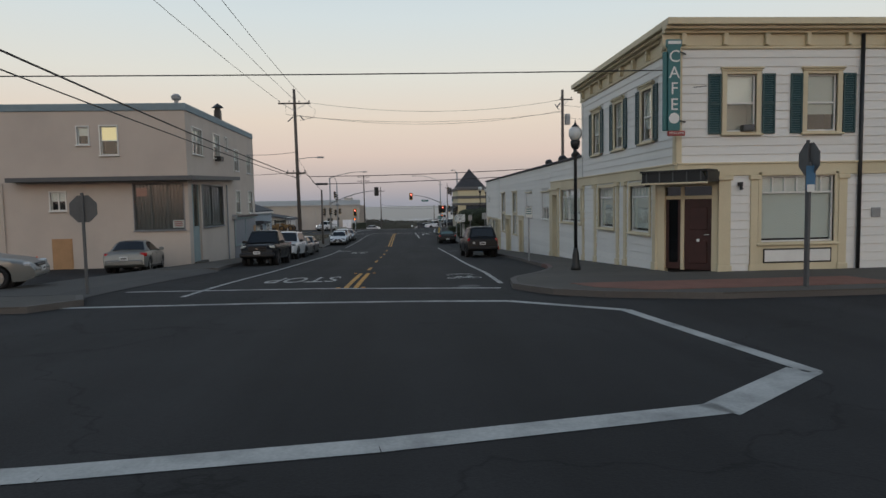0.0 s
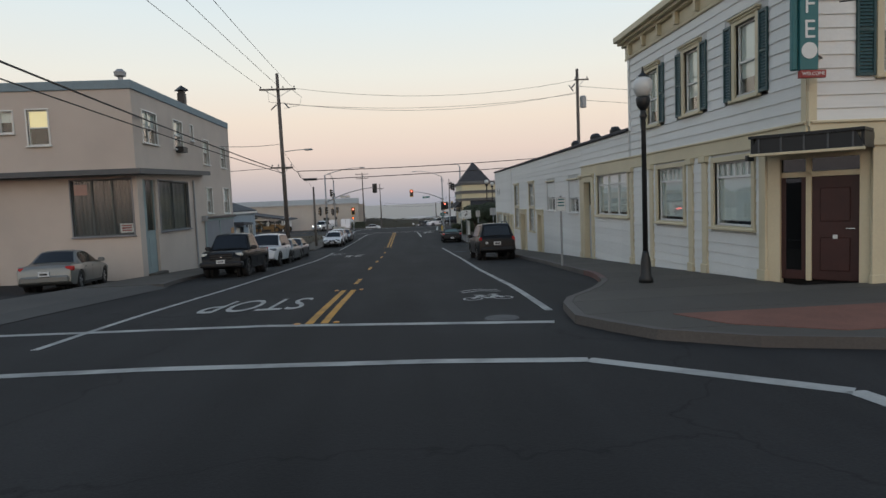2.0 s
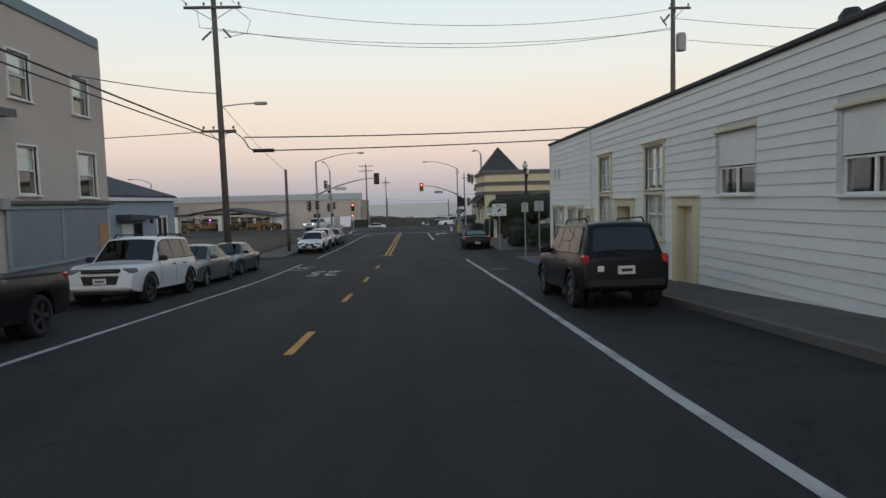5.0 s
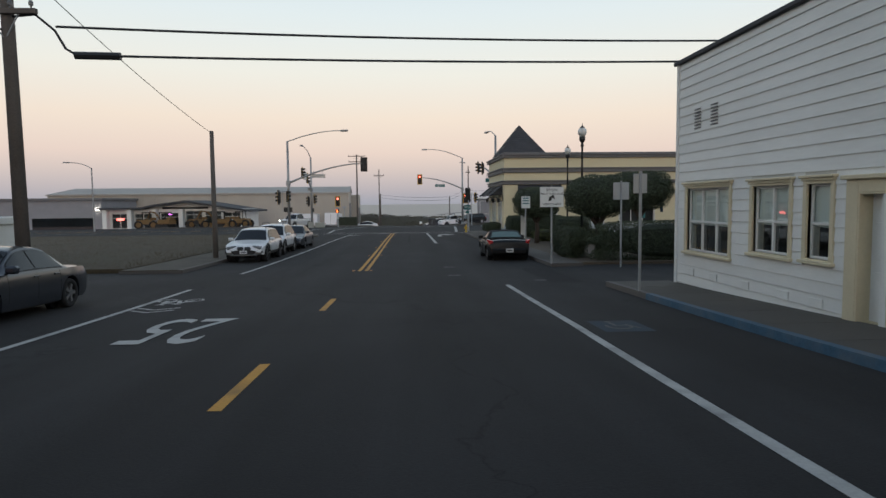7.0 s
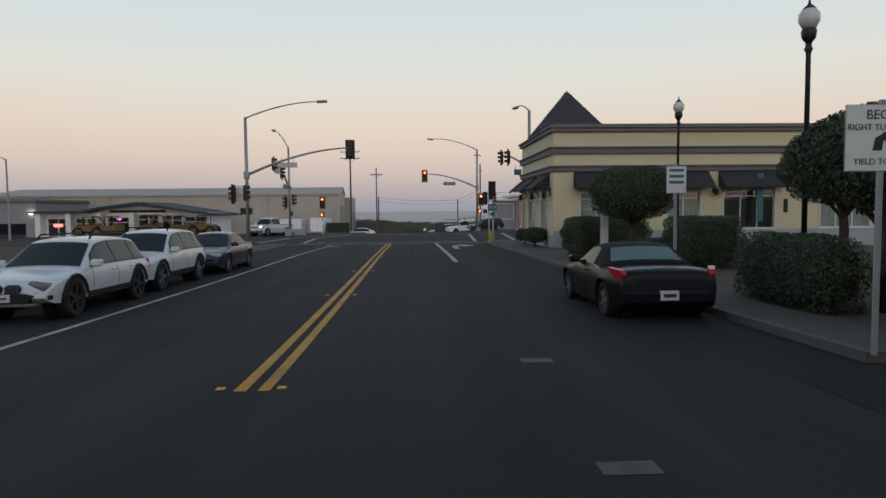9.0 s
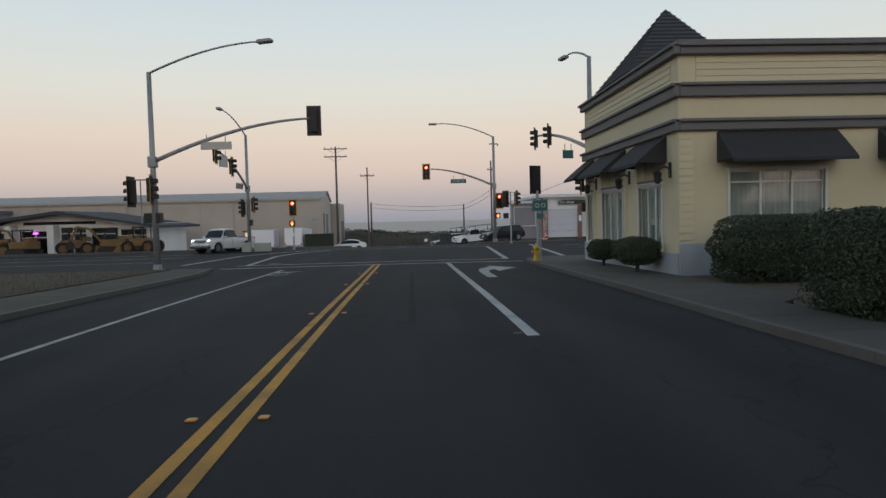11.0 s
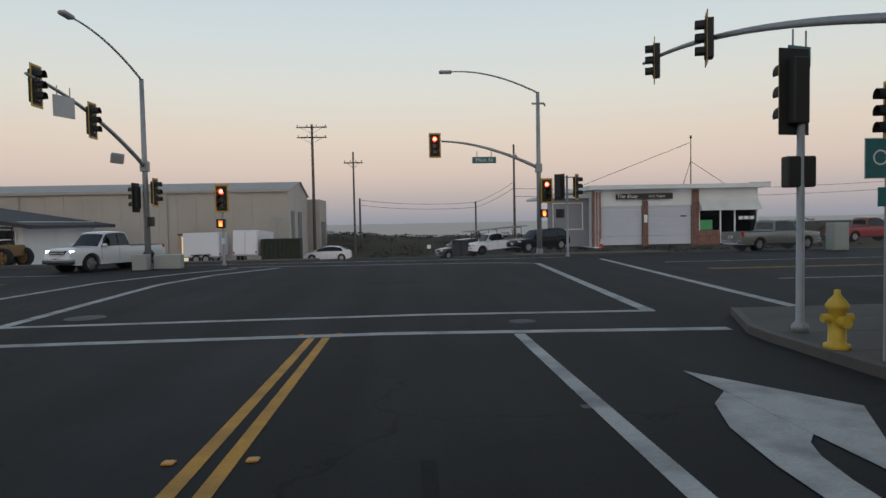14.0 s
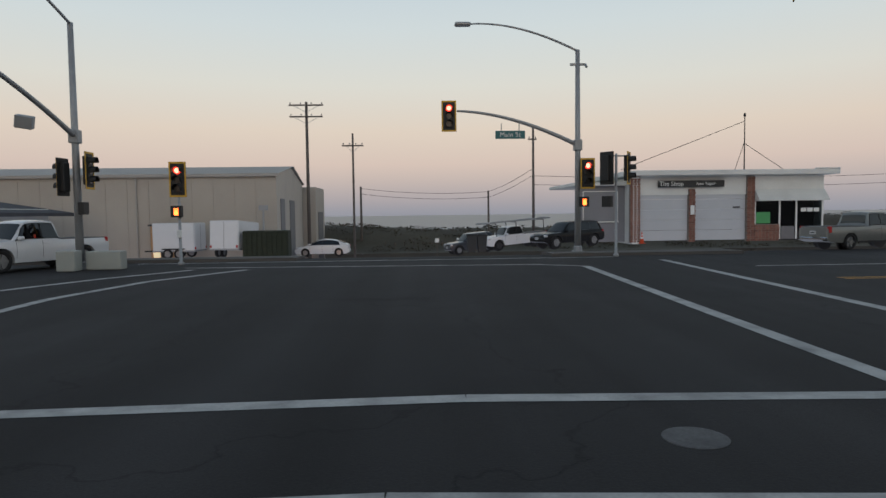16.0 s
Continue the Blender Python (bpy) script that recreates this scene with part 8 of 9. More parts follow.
        if kind in ("suv", "crossover"):
            for xw in (xr, xf):
                ar = [(xw - cx + (ra + 0.012) * math.cos(a), s * (yside(xw, 0.4) - 0.012), r + (ra + 0.012) * math.sin(a)) for a in np.linspace(0.12, math.pi - 0.12, 12)]
                part("arch_trim", Mesh().tube(ar, 0.028, 6), "trim_black", t_, smooth=True)
    part("windscreen", patch(crown, np.linspace(ws[0] * L, ws[1] * L, 10), (-0.93, -0.75, -0.6, -0.3, 0, 0.3, 0.6, 0.75, 0.93)), "glass_car", t_)
    # with a cloth top the pane is opaque, its see-through sky brightness painted on
    part("rear_window", patch(crown, np.linspace(rw[0] * L, rw[1] * L, 5), (-0.86, -0.6, -0.3, 0, 0.3, 0.6, 0.86), 0.014, 0.032 if top else 0.018), "rear_sky_tint" if top else "glass_car", t_)
    # inner wheel wells, wheels, lamps
    for s in (-1, 1):
        for xc in (xr, xf):
            part("wheel_well", Mesh().cyl((xc - cx, s * (hw - 0.42), r), (xc - cx, s * (hw - 0.30), r), ra + 0.01, n=18), "trim_black", t_)
            tyre, rimd = wheel_meshes(r, 0.22, rim, f"wheel{r}{rim}")
            wh_ = part("wheel", tyre, "tyre", t_, m=pose(xc - cx, s * (half(xc) * 0.985 - 0.12), r, 0, 0, 0 if s < 0 else 180))
            part("rim", rimd, rim, wh_)
        zh = hood - (0.13 if big else 0.12)
        if face == "kidney":
            lamp_box = Mesh().bbox(-0.2, 0.085, -0.23, 0.2, -0.085, 0.05, 0.045)
            part("headlight", lamp_box, "lamp_smoke", t_, "slim smoky headlight", m=pose(0.97 * L - cx - 0.04, s * (half(0.97 * L) - 0.24), zh + 0.0, -s * 7, 0, -s * 24))
            part("side_vent", Mesh().bbox(-0.12, 0.02, -0.12, 0.12, -0.05, 0.05, 0.025), "trim_black", t_, m=pose(0.985 * L - cx - 0.03, s * hw * 0.73, zb + 0.13, 0, 0, -s * 20))
        else:
            big_lamp = Mesh().bbox(-0.17, 0.05, -0.22, 0.22, -0.1, 0.09, 0.04) if face == "truck" and W > 1.8 and not head_on else Mesh().bbox(-0.17, 0.05, -0.16, 0.16, -0.06, 0.06, 0.03) if head_on else Mesh().bbox(-0.17, 0.05, -0.2, 0.2, -0.075, 0.07, 0.045)
            part("headlight", big_lamp, "headlamp" if head_on else lamp, t_, "lit headlight" if head_on else "", m=pose(0.975 * L - cx - (0.02 if big else 0.05), s * (half(0.97 * L) - 0.2), zh + (0.02 if face == "truck" else 0.0), 0, 0, -s * 20))
        part("fog_light", Mesh().cyl((L * 0.955 - cx, s * hw * 0.62, zb + 0.17), (L * 0.992 - cx, s * hw * 0.62, zb + 0.17), 0.055, n=10), "lamp_clear", t_)
        if big:
            part("tail_light", Mesh().bbox(-0.03, 0.16, -0.085, 0.06, -0.17, 0.15, 0.035), "lamp_red", t_, m=pose(0.004 * L - cx + 0.02, s * (half(0.01 * L) - 0.075), belt - 0.12, 0, 0, s * 8))
        elif kind == "coupe":
            tri = Mesh().prism([(-0.03, 0.02), (0.02, 0.1), (0.34, 0.14), (0.2, 0.0), (0.02, -0.08)], -0.055, 0.055)
            part("tail_light", tri, "lamp_red", t_, m=pose(0.012 * L - cx, s * (half(0.03 * L) - 0.09), belt - 0.07, 0, 0, s * 24))
        else:
            part("tail_light", Mesh().bbox(-0.03, 0.14, -0.22, 0.12, -0.08, 0.075, 0.03), "lamp_red", t_, m=pose(0.012 * L - cx + 0.01, s * (half(0.01 * L) - 0.16), belt - 0.11, 0, 0, s * 14))
    zh = hood - (0.13 if big else 0.16)
    xg = 0.995 * L - cx
    if face == "kidney":
        for s in (-1, 1):
            gr_ = part("grille", Mesh().bbox(xg - 0.1, xg + 0.03, s * 0.16 - 0.135, s * 0.16 + 0.135, zh - 0.16, zh + 0.02, 0.045), "trim_black", t_)
            for i in range(6):
                u_ = s * 0.16 - 0.105 + 0.042 * i
                part("grille_bar", Mesh().bbox(xg, xg + 0.036, u_ - 0.006, u_ + 0.006, zh - 0.13, zh - 0.01, 0.002), "metal_dull", gr_)
        part("lower_intake", Mesh().prism([(-hw * 0.62, zb + 0.17), (-hw * 0.46, zb + 0.02), (hw * 0.46, zb + 0.02), (hw * 0.62, zb + 0.17), (hw * 0.4, zb + 0.21), (-hw * 0.4, zb + 0.21)], -0.06, 0.08), "trim_black", t_, m=pose(xg + 0.0, 0, 0, 0, 0, 90))
        part("skid_plate", Mesh().bbox(xg - 0.12, xg + 0.075, -hw * 0.66, hw * 0.66, zb - 0.03, zb + 0.03, 0.02), "car_silver", t_)
    elif face == "sport":
        gr_ = part("grille", Mesh().bbox(xg - 0.12, xg + 0.03, -hw * 0.5, hw * 0.5, zh - 0.04, zh + 0.06, 0.03), "trim_black", t_)
        part("grille_bar", Mesh().bbox(xg, xg + 0.042, -hw * 0.46, hw * 0.46, zh - 0.005, zh + 0.02, 0.008), "metal_dull", gr_)
        part("air_intake", Mesh().prism([(-hw * 0.5, zh - 0.11), (-hw * 0.42, zh - 0.33), (hw * 0.42, zh - 0.33), (hw * 0.5, zh - 0.11)], -0.05, 0.08), "trim_black", t_, "deep black lower grille", m=pose(xg - 0.02, 0, 0, 0, 0, 90))
        part("front_bumper", Mesh().bbox(xg - 0.16, xg + 0.055, -hw * 0.8, hw * 0.8, zb + 0.06, zb + 0.2, 0.05), paint, t_)
        part("lower_lip", Mesh().bbox(xg - 0.16, xg + 0.03, -hw * 0.72, hw * 0.72, zb - 0.04, zb + 0.07, 0.03), "trim_black", t_)
        for s in (-1, 1):
            part("lamp_loop", Mesh().bbox(-0.1, 0.03, -0.05, 0.05, -0.11, 0.11, 0.035), "trim_black", t_, m=pose(0.985 * L - cx - 0.02, s * hw * 0.74, zh - 0.2, 0, 0, -s * 18))
    elif face == "truck":
        gr_ = part("grille", Mesh().bbox(xg - 0.12, xg + 0.03, -hw * 0.5, hw * 0.5, zh - 0.19, zh + 0.08, 0.03), "trim_black", t_)
        for i in range(3):
            part("grille_bar", Mesh().bbox(xg, xg + 0.045, -hw * 0.48, hw * 0.48, zh - 0.15 + 0.09 * i, zh - 0.115 + 0.09 * i, 0.008), paint, gr_)
        part("badge", Mesh().bbox(xg + 0.03, xg + 0.052, -0.07, 0.07, zh - 0.075, zh - 0.035, 0.012), "chrome", gr_)
    elif kind != "coupe":
        part("grille", Mesh().bbox(xg - 0.12, xg + 0.012, -hw * 0.42, hw * 0.42, zh - 0.13, zh + 0.05, 0.03), "trim_black", t_)
        for i in range(3):
            part("grille_bar", Mesh().bbox(xg - 0.03, xg + 0.022, -hw * 0.41, hw * 0.41, zh - 0.1 + 0.055 * i, zh - 0.085 + 0.055 * i, 0.005), "chrome" if not black_trim else "trim_black", t_)
    if face not in ("kidney", "sport"):
        part("air_intake", Mesh().bbox(xg - 0.1, xg + 0.015, -hw * 0.55, hw * 0.55, zb + 0.1, zb + 0.22, 0.03), "trim_black", t_)
    if face == "truck":
        part("front_bumper", Mesh().bbox(xg - 0.2, xg + 0.1, -hw * 0.93, hw * 0.93, zb + 0.08, zb + 0.3, 0.06), "chrome" if not black_trim else "trim_black", t_)
    elif face not in ("kidney", "sport"):
        part("front_bumper", Mesh().bbox(xg - 0.12, xg + 0.05, -hw * 0.74, hw * 0.74, zb + 0.23, zb + 0.36, 0.05), "chrome" if kind == "pickup" and not black_trim else paint, t_)
    part("rear_bumper", Mesh().bbox(-cx - 0.05, -cx + 0.2, -hw * 0.84, hw * 0.84, zb + 0.08, zb + (0.28 if big else 0.34), 0.06), "chrome" if kind == "pickup" and not black_trim else ("trim_black" if big else paint), t_)
    zp = belt - 0.27 if kind != "coupe" else 0.46
    pl = part("number_plate", Mesh().bbox(-cx - 0.062, -cx + 0.02, -0.16, 0.16, zp - 0.08, zp + 0.08, 0.004), "plate", t_, "pale plate with a plain bar")
    part("bar", Mesh().box(-cx - 0.066, -cx - 0.061, -0.11, 0.11, zp - 0.03, zp + 0.03), "letter_black", pl)
    if plate_front:
        xp, zq = xg + (0.072 if face == "truck" else 0.055 if face == "kidney" else 0.03), zb + (0.06 if face == "kidney" else 0.23)
        pl = part("number_plate", Mesh().bbox(xp, xp + 0.032, -0.16, 0.16, zq, zq + 0.14, 0.004), "plate", t_, "pale plate with a plain bar")
        part("bar", Mesh().box(xp + 0.031, xp + 0.036, -0.11, 0.11, zq + 0.05, zq + 0.09), "metal_dull", pl)
    if kind == "pickup":
        part("bed", Mesh().box(0.03 * L - cx, 0.385 * L - cx, -hw + 0.14, hw - 0.14, belt - 0.02, belt + 0.03), "trim_black", t_, "dark open truck bed")
        part("tailgate", Mesh().bbox(-cx - 0.015, -cx + 0.04, -hw * 0.76, hw * 0.76, belt - 0.40, belt + 0.015, 0.015), paint, t_)
    if rack:
        for s in (-1, 1):
            y = yroof(0.3 * L) * 0.9
            part("roof_rail", Mesh().tube([(0.13 * L - cx, s * y, H - 0.04), (0.16 * L - cx, s * y, H + 0.05), (0.5 * L - cx, s * y, H + 0.05), (0.53 * L - cx, s * y, H - 0.04)], 0.02, 6), "trim_black", t_, smooth=True)
    if kind in ("suv", "crossover"):
        part("rear_wiper", Mesh().cyl((-cx + 0.0, 0.0, belt + 0.04), (-cx + 0.06, 0.35, belt + 0.12), 0.012, n=5), "trim_black", t_)
        part("tail_badge", Mesh().bbox(-cx - 0.004, -cx + 0.05, 0.42, 0.56, belt - 0.3, belt - 0.18, 0.01), "plate", t_)
    return t_


def at(x, y, heading, dz=0.0):
    """A pose on the ground with the nose turned to heading degrees (90: along the street, away from the first view)."""
    d = Vector((math.cos(radians(heading)), math.sin(radians(heading))))
    sl = math.degrees(math.atan2(G(y + d.y * 1.4, x + d.x) - G(y - d.y * 1.4, x - d.x), 2.8))
    return pose(x, y, G(y, x) + dz, 0, 0, heading) @ pose(0, 0, 0, 0, -sl, 0)


car("parked_pickup", at(-5.55, 33.0, -90), 4.95, 1.76, 1.76, "car_black", "pickup", "black pickup truck with pale headlights parked at the kerb", rim="rim_dark", black_trim=True, face="truck", lamp="lamp_pale")
car("parked_suv", at(-6.05, 41.65, -90), 4.65, 1.88, 1.77, "car_white", "suv", "white off-road suv with a dark grille parked at the kerb", rim="rim_dark", black_trim=True, rack=True, face="sport", lamp="lamp_smoke")
car("parked_sedan", at(-6.25, 46.9, -90), 4.6, 1.8, 1.45, "car_grey", "sedan", "grey green sedan parked at the kerb")
car("parked_sedan", at(-6.5, 52.4, -90), 4.5, 1.72, 1.40, "car_dark", "sedan", "old dark grey sedan parked behind another sedan")
car("parked_crossover", at(-5.48, 70.05, -90), 4.4, 1.8, 1.5, "car_white", "crossover", "white compact crossover with a twin black grille", rim="rim_dark", face="kidney", rack=True)
car("parked_crossover", at(-5.6, 74.6, -90), 4.5, 1.84, 1.58, "car_white", "crossover", "white crossover parked behind another", rack=True)
car("parked_sedan", at(-5.4, 79.9, -90), 4.5, 1.8, 1.38, "car_dark", "sedan", "dark blue grey sedan parked at the kerb")
car("parked_suv", at(5.86, 37.5, 90), 4.5, 1.85, 1.76, "car_suv_dark", "suv", "dark suv with roof rails parked at the kerb", rack=True, rim="rim")
car("convertible_car", at(6.1, 69.0, 90), 4.25, 1.84, 1.3, "car_black", "coupe", "black convertible sports car with a cloth top", top="soft_top", belt=0.86)
car("parked_sedan", at(-10.6, 29.2, 100, 0.0), 4.6, 1.76, 1.38, "car_silver", "sedan", "old silver beige sedan parked beside the pink building")
car("parked_sedan", at(-10.9, 17.5, 14, 0.12), 4.6, 1.78, 1.42, "car_silver", "sedan", "silver sedan parked at the edge of the lot")
car("hybrid_hatchback", at(-6.3, 155.0, 180), 4.54, 1.76, 1.47, "car_white", "hatch", "white hybrid hatchback with a sloping tail")
car("waiting_pickup", at(-13.1, 124.5, 246), 5.5, 1.98, 1.88, "car_white", "pickup", "white crew cab pickup with lit headlights", head_on=True, wheel_r=0.41, face="truck")
car("parked_pickup", at(23.4, 129.9, 15), 5.95, 1.85, 1.8, "car_silver", "pickup", "silver pickup truck parked before the repair shop", face="truck")
car("parked_pickup", at(9.2, 148.5, 200), 5.2, 1.8, 1.75, "car_white", "pickup", "white pickup truck with a ladder rack", rim="rim_dark")
car("parked_suv", at(11.3, 140.0, 205), 4.7, 1.86, 1.62, "car_black", "suv", "black suv parked beside the repair shop")
car("parked_suv", at(6.5, 156.0, 200), 4.4, 1.8, 1.75, "car_dark", "suv", "dark off-road car parked near the bluff")
car("parked_pickup", at(37.0, 140.5, 5), 5.5, 1.9, 1.85, "car_red", "pickup", "red pickup truck in the far car park")
car("parked_suv", at(44.0, 142.0, 10), 4.8, 1.9, 1.8, "car_white", "suv", "white van-like car in the far car park")

rk = thing("ladder_rack", at(9.2, 148.5, 200, 1.0), "dark ladder rack with long ladders over a truck", "rack")
for x in (-2.2, 0.2, 1.9):
    rm_ = Mesh()
    for s in (-0.8, 0.8):
        rm_.cyl((x, s, 0.0), (x, s, 1.0), 0.03, n=6)
    rm_.cyl((x, -0.8, 1.0), (x, 0.8, 1.0), 0.03, n=6)
    part("rack_hoop", rm_, "trim_black", rk)
for s in (-0.4, 0.35):
    ld = Mesh()
    for e in (-0.18, 0.18):
        ld.bbox(-3.0, 2.9, s + e - 0.02, s + e + 0.02, 1.02, 1.1, 0.005)
    for i in range(16):
        ld.cyl((-2.9 + 0.38 * i, s - 0.18, 1.06), (-2.9 + 0.38 * i, s + 0.18, 1.06), 0.015, n=5)
    part("ladder", ld, "metal_galv", rk)


def trailer(x, y, heading, label, k=2.0):
    t_ = thing("cargo_trailer", at(x, y, heading), label, "trailer", "cargo trailers")
    part("box", Mesh().bbox(-k, k, -1.0, 1.0, 0.5, 2.38, 0.06), "car_white", t_)
    part("door", Mesh().bbox(-k - 0.03, -k, -0.9, 0.9, 0.6, 2.28, 0.01), "car_white", t_)
    part("door_seam", Mesh().box(-k - 0.035, -k - 0.028, -0.01, 0.01, 0.6, 2.28), "trim_black", t_)
    part("trim_rail", Mesh().bbox(-k - 0.02, k + 0.02, -1.02, 1.02, 0.46, 0.56, 0.01), "metal_galv", t_)
    part("fender", Mesh().bbox(-0.75, 0.75, -1.12, 1.12, 0.62, 0.7, 0.03), "trim_black", t_)
    part("tongue", Mesh().cyl((k, 0, 0.5), (k + 1.0, 0, 0.48), 0.05), "metal_dark", t_)
    for s in (-1, 1):
        tyre, rimd = wheel_meshes(0.33, 0.2, "rim", "wheel_trailer")
        for xc in (-0.38, 0.38):
            w_ = part("wheel", tyre, "tyre", t_, m=pose(xc, s * 1.0, 0.33, 0, 0, 0 if s < 0 else 180))
            part("rim", rimd, "rim", w_)
        part("tail_light", Mesh().bbox(-k - 0.05, -k, s * 0.88 - 0.06, s * 0.88 + 0.06, 0.62, 0.78, 0.01), "lamp_red", t_)


trailer(-14.3, 143.6, 176, "white enclosed cargo trailer beside the tan warehouse", 1.4)
# shed added to carry a bright upright spot beside the trailer
ls = thing("lit_shed", pose(-15.95, 144.8, G(144.8, -15.95)), "narrow tan shed with self-lit door panels beside a trailer", "shed")
part("wall", Mesh().box(-0.8, 0.8, 0.1, 0.9, 0, 2.25), "plywood", ls)
part("roof", Mesh().bbox(-0.9, 0.9, -0.1, 0.95, 2.25, 2.36, 0.02), "roof_dark", ls)
# dark strip for the unlit gap between the panels
part("doorway", Mesh().box(-0.14, 0.16, 0.06, 0.1, 0.05, 2.1), "room_shade", ls)
# these panels are no lamps; their emission stands in for light from within
for a, c in ((-0.62, -0.14), (0.16, 0.64)):
    part("door", Mesh().bbox(a, c, 0.02, 0.1, 0.05, 2.15, 0.01), "panel_glow", ls, "pale door panel given its own warm glow")
trailer(-10.45, 142.9, 80, "white enclosed cargo trailer with its rear doors closed", 1.6)


def digger(x, y, turn, label, boom=True):
    t_ = thing("excavator" if boom else "tractor_loader", at(x, y, turn), label, "digger", "parked machines")
    for s in (-1, 1):
        if boom:
            part("track", Mesh().prism([(-1.1, 0.2), (-0.9, 0.0), (0.9, 0.0), (1.1, 0.2), (1.1, 0.4), (0.9, 0.58), (-0.9, 0.58), (-1.1, 0.4)], s * 0.75 - 0.2, s * 0.75 + 0.2), "trim_black", t_)
        else:
            tyre, rimd = wheel_meshes(0.55, 0.35, "machine_yellow", "wheel_big")
            for xc in (-0.9, 0.95):
                w_ = part("wheel", tyre, "tyre", t_, m=pose(xc, s * 0.75, 0.55, 0, 0, 0 if s < 0 else 180))
                part("rim", rimd, "machine_yellow", w_)
    part("body", Mesh().bbox(-1.1, 0.9, -0.75, 0.75, 0.6, 1.25, 0.08), "machine_yellow", t_)
    cb_ = Mesh()
    for a in (-0.4, 0.55):
        for s in (-0.55, 0.55):
            cb_.bbox(a - 0.04, a + 0.04, s - 0.04, s + 0.04, 1.2, 2.2, 0.01)
    cb_.bbox(-0.5, 0.65, -0.62, 0.62, 2.18, 2.28, 0.03)
    part("cab_frame", cb_, "trim_black", t_)
    if boom:
        part("boom", Mesh().tube([(0.8, 0, 1.0), (1.7, 0, 2.2), (2.6, 0, 2.35), (3.2, 0, 1.2)], 0.12, 6), "machine_yellow", t_)
        part("bucket", Mesh().prism([(2.9, 0.5), (3.5, 0.4), (3.55, 0.9), (3.25, 1.2), (3.0, 1.0)], -0.3, 0.3), "trim_black", t_)
    else:
        part("loader_arm", Mesh().tube([(-0.2, 0.6, 1.3), (1.2, 0.6, 1.0), (1.8, 0.6, 0.4)], 0.07, 6).tube([(-0.2, -0.6, 1.3), (1.2, -0.6, 1.0), (1.8, -0.6, 0.4)], 0.07, 6), "machine_yellow", t_)
        part("bucket", Mesh().prism([(1.6, 0.1), (2.4, 0.1), (2.3, 0.25), (1.75, 0.8), (1.6, 0.7)], -0.85, 0.85), "machine_yellow", t_)
    part("bonnet", Mesh().bbox(0.5 if not boom else -1.15, 1.35 if not boom else -0.4, -0.45, 0.45, 1.2, 1.55, 0.06), "machine_yellow", t_)


for i, (x, y, a, bm_) in enumerate(((-24.5, 130.5, 200, True), (-21.5, 129.8, 170, False), (-28.0, 131.0, 30, False), (-32.0, 130.5, 160, True), (-35.0, 131.0, 20, False))):
    digger(x, y, a, "yellow compact excavator parked in a row" if bm_ else "yellow wheeled loader parked in a row", bm_)


# ---- plants ----
def leaves(name, parent, blobs, n, size, material, seed, label=""):
    """Small leaf faces thickly set over and just inside rounded forms (centre, radii, power)."""
    rg = np.random.default_rng(seed)
    vs, fs = [], []
    vol = [b_[1][0] * b_[1][1] + b_[1][1] * b_[1][2] + b_[1][0] * b_[1][2] for b_ in blobs]
    for (c, r, pw), vv in zip(blobs, vol):
        k = int(n * vv / sum(vol))
        d = rg.normal(size=(k, 3))
        d /= np.linalg.norm(d, axis=1)[:, None]
        sup = 1.0 / (np.abs(d[:, 0]) ** pw + np.abs(d[:, 1]) ** pw + np.abs(d[:, 2]) ** pw) ** (1.0 / pw)
        depth = 1.0 - 0.16 * rg.random(k) ** 1.6
        ph = rg.random(3) * 6
        lump = 1 + 0.045 * np.sin(d[:, 0] * 7 + ph[0]) * np.sin(d[:, 1] * 6 + ph[1]) + 0.04 * np.sin(d[:, 2] * 9 + ph[2])
        p = np.array(c) + d * sup[:, None] * (depth * lump)[:, None] * np.array(r)
        nr = d / np.array(r)
        nr /= np.linalg.norm(nr, axis=1)[:, None]
        nr = nr + 0.75 * rg.normal(size=(k, 3))
        nr /= np.linalg.norm(nr, axis=1)[:, None]
        a = np.cross(nr, rg.normal(size=(k, 3)))
        a /= np.linalg.norm(a, axis=1)[:, None]
        b2 = np.cross(nr, a)
        s = size * (0.6 + 0.8 * rg.random(k))[:, None]
        q = np.stack([p - a * s, p - b2 * s * 0.45, p + a * s, p + b2 * s * 0.45], 1).reshape(-1, 3)
        o = len(vs)
        vs += q.tolist()
        fs += [(o + 4 * i, o + 4 * i + 1, o + 4 * i + 2, o + 4 * i + 3) for i in range(k)]
    me = bpy.data.meshes.new(name)
    me.from_pydata(vs, [], fs)
    me.materials.append(MATS[material])
    ob = part(name, me, material, parent, label)
    ob["kind"] = "stuff"
    return ob


# solid blob within the leaves, coloured dark to stand in for shade between them
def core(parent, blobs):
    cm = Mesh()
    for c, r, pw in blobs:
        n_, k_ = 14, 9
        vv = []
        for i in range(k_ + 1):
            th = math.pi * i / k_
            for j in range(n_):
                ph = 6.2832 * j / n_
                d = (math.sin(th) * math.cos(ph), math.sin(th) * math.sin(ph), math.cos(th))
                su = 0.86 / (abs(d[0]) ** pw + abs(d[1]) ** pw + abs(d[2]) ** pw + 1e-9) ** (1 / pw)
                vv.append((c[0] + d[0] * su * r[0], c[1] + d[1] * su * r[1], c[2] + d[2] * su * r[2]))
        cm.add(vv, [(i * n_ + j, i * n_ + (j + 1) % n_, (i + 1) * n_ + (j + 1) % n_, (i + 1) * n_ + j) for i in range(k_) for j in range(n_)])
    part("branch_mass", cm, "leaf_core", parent)


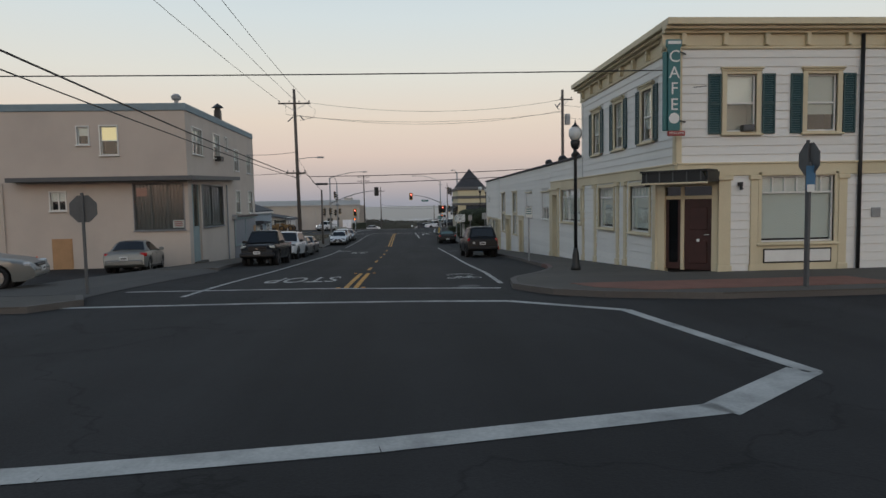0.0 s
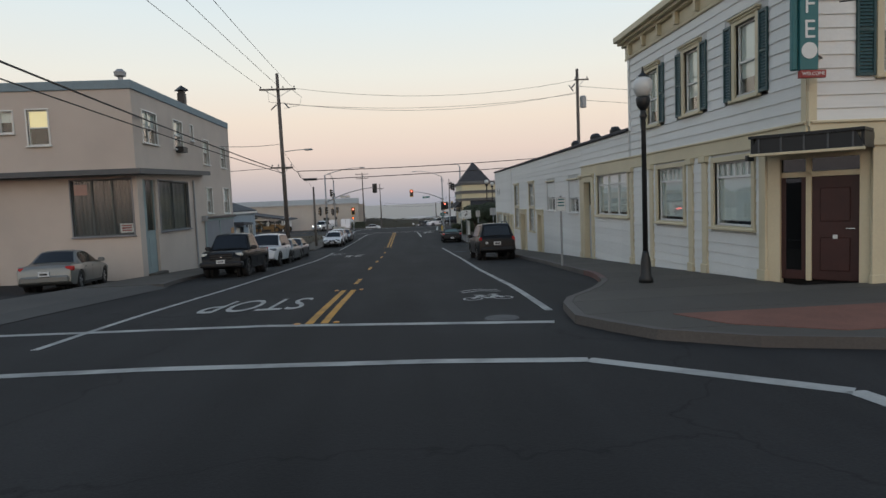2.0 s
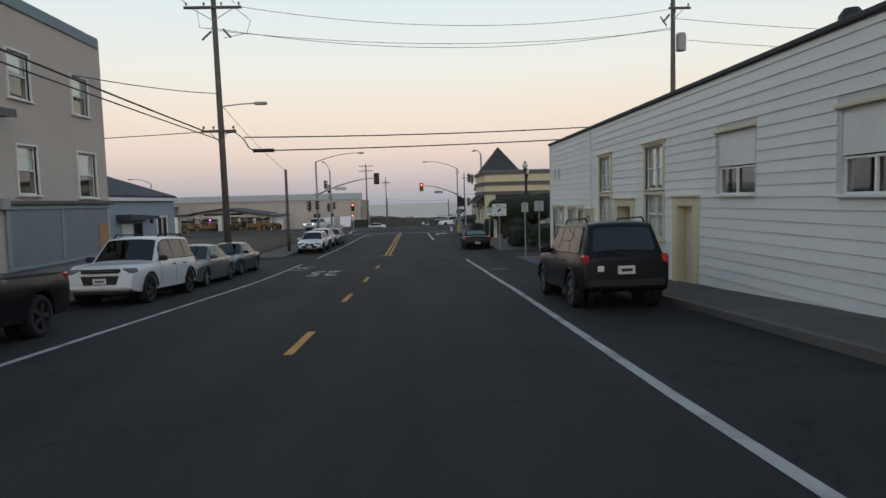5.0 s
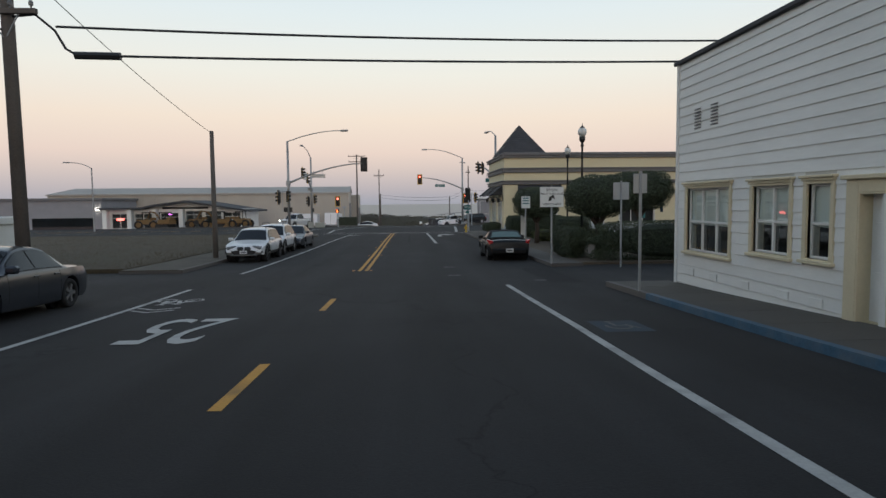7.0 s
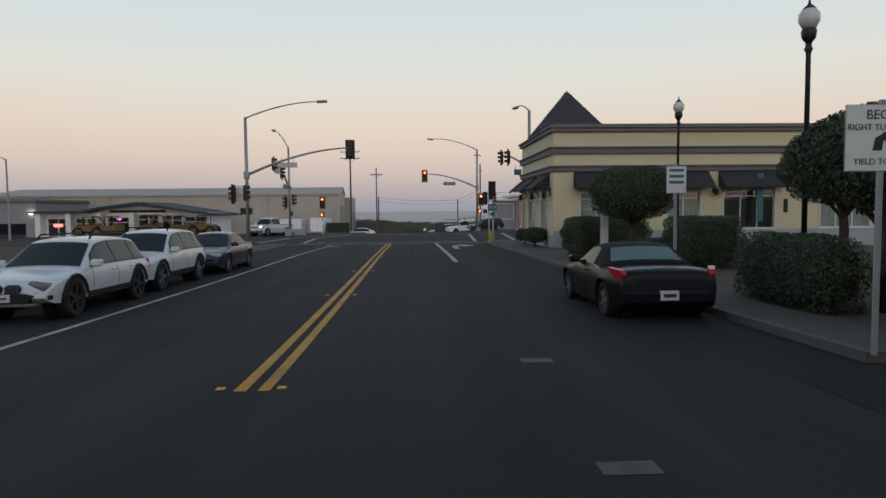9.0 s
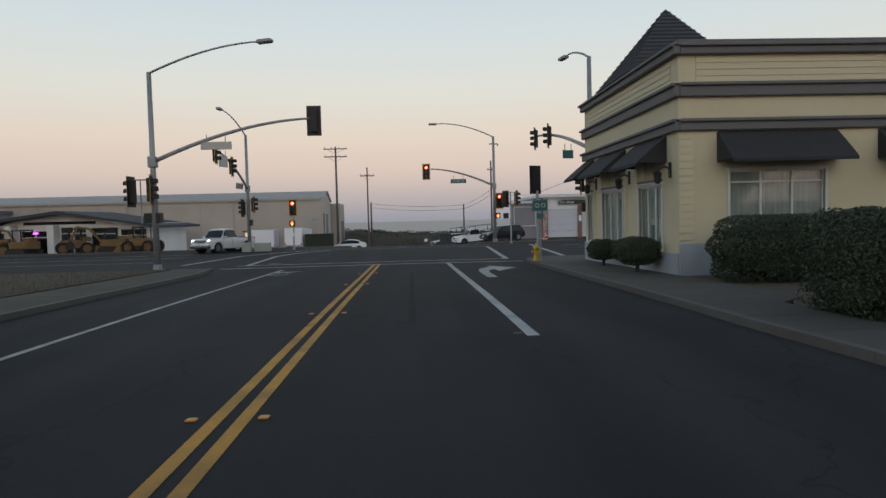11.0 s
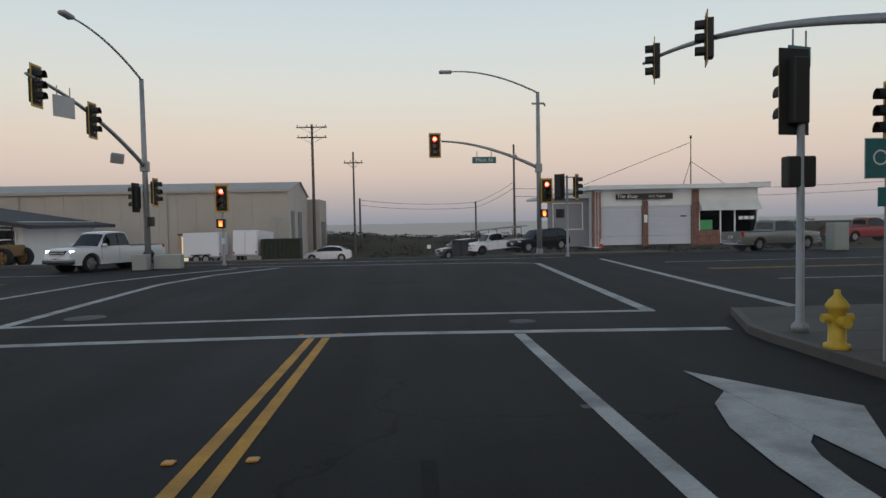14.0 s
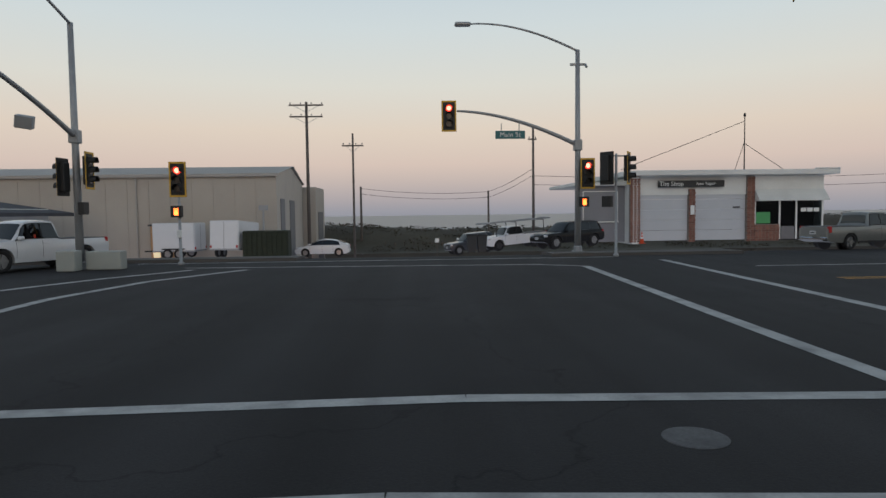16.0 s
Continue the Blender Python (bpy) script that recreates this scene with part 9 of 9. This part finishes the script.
def hedge(x0, x1, y0, y1, h, label, seed, material="leaf", up=0.1, dens=420):
    z0 = G((y0 + y1) / 2, x0) + up
    t_ = thing("hedge", pose((x0 + x1) / 2, (y0 + y1) / 2, z0), label, "hedge", "clipped hedges")
    bl_ = [((0, 0, h / 2), ((x1 - x0) / 2, (y1 - y0) / 2, h / 2), 7.0)]
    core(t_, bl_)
    area = 2 * ((x1 - x0) * h + (y1 - y0) * h) + (x1 - x0) * (y1 - y0)
    leaves("foliage", t_, bl_, int(area * dens * 2.2), 0.034, material, seed)
    return t_


def clipped_tree(x, y, zc, r, rz, label, seed, up=0.1):
    z0 = G(y, x) + up
    t_ = thing("clipped_tree", pose(x, y, z0), label, "tree", "clipped trees")
    c = zc - z0
    tk = Mesh().tube([(0, 0, -0.1), (0.05, 0.02, c * 0.4), (-0.04, 0.05, c * 0.75)], 0.16, 8, 0.1)
    part("trunk", tk, "bark", t_, smooth=True)
    for i in range(5):
        a = 1.26 * i
        part("limb", Mesh().tube([(0, 0, c * 0.5), (0.35 * r * math.cos(a), 0.35 * r * math.sin(a), c * 0.75), (0.7 * r * math.cos(a), 0.7 * r * math.sin(a), c)], 0.07, 6, 0.03), "bark", t_)
    bl_ = [((0, 0, c), (r, r, rz), 2.6), ((r * 0.35, -r * 0.2, c + rz * 0.25), (r * 0.6, r * 0.6, rz * 0.75), 2.3), ((-r * 0.4, r * 0.1, c + rz * 0.15), (r * 0.58, r * 0.6, rz * 0.8), 2.3)]
    core(t_, bl_[:1])
    leaves("crown", t_, bl_, int(13000 * r), 0.042, "leaf", seed, "dense dark green clipped crown")
    return t_


hedge(9.4, 24.0, 64.7, 66.2, 1.58, "clipped dark green hedge along the car park", 1)
hedge(8.5, 9.5, 66.5, 69.6, 1.32, "clipped dark green hedge along the pavement", 2)
hedge(10.2, 12.4, 76.0, 78.0, 1.65, "clipped dark green hedge block", 3)
hedge(8.3, 9.4, 81.5, 83.4, 1.65, "tall clipped hedge block", 4)
hedge(9.35, 13.6, 87.5, 89.1, 1.62, "tall clipped hedge before the yellow building", 5)
hedge(9.9, 14.8, 80.9, 82.0, 0.8, "low yellow-green clipped hedge beside the car park", 6, "leaf_light")
clipped_tree(9.95, 66.9, 0.12, 1.38, 0.92, "mushroom-shaped clipped tree beside the pavement", 11)
clipped_tree(18.6, 74.5, 1.0, 1.75, 1.25, "round clipped tree in the car park", 12)
clipped_tree(19.3, 71.0, 0.35, 2.1, 1.3, "round clipped tree in the car park", 13)
clipped_tree(9.65, 79.0, -0.15, 1.4, 0.95, "spreading clipped tree beside the hedge", 14)
clipped_tree(14.7, 75.0, 0.5, 1.7, 1.1, "large mushroom-shaped clipped tree in the car park", 15)


def bush(x, y, r, h, label, seed, up=0.13):
    z0 = G(y, x) + up
    t_ = thing("bush", pose(x, y, z0), label, "bush", "clipped bushes")
    part("stem", Mesh().tube([(0, 0, -0.05), (0.03, 0, 0.2), (0, 0.02, 0.45)], 0.07, 6, 0.05), "bark", t_)
    bl_ = [((0, 0, h * 0.62), (r, r, h * 0.4), 3.0)]
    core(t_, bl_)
    leaves("foliage", t_, bl_, int(9000 * r), 0.03, "leaf", seed)


bush(8.62, 92.05, 0.68, 1.06, "clipped ball bush on a stem before the yellow wall", 21)
bush(8.66, 95.65, 0.54, 0.93, "clipped ball bush on a stem before the yellow wall", 22)
t_ = thing("hedge_block", pose(-8.0, 141.6, G(141.6, -8)), "dark screened bin enclosure beside the trailers", "enclosure")
part("screen", Mesh().bbox(-1.45, 1.45, -0.6, 0.6, 0, 1.7, 0.06), "leaf_core", t_)
for i in range(9):
    part("slat", Mesh().bbox(-1.42 + 0.315 * i, -1.17 + 0.315 * i, -0.64, -0.6, 0.05, 1.65, 0.01), "leaf_core", t_)

rs = np.random.default_rng(31)
sc = []
for i in range(420):
    x, y = (rs.random() - 0.5) * 110, 166 + 14 * rs.random()
    k = min(1.0, max(0.0, (y - 163) / 8))
    rise = 1.25 * math.exp(-((y - 176) / 7.0) ** 2)
    side = 0.9 * math.exp(-((x + 14) / 13.0) ** 2) + 0.25 * math.exp(-((x - 14) / 9.0) ** 2) + (1.1 if abs(x) > 40 else 0.0)
    z = G(y, 0) + 0.05 + k * rise * (1.5 + side)
    sc.append(((x, y, z), (0.5 + 1.0 * rs.random(), 0.5 + 0.6 * rs.random(), 0.18 + 0.3 * rs.random()), 2.0))
scrub = thing("scrub", pose(0, 0, 0), "low brown and olive coastal scrub", "scrub", kind="stuff")
leaves("scrub_leaves", scrub, sc, 26000, 0.13, "scrub", 40)
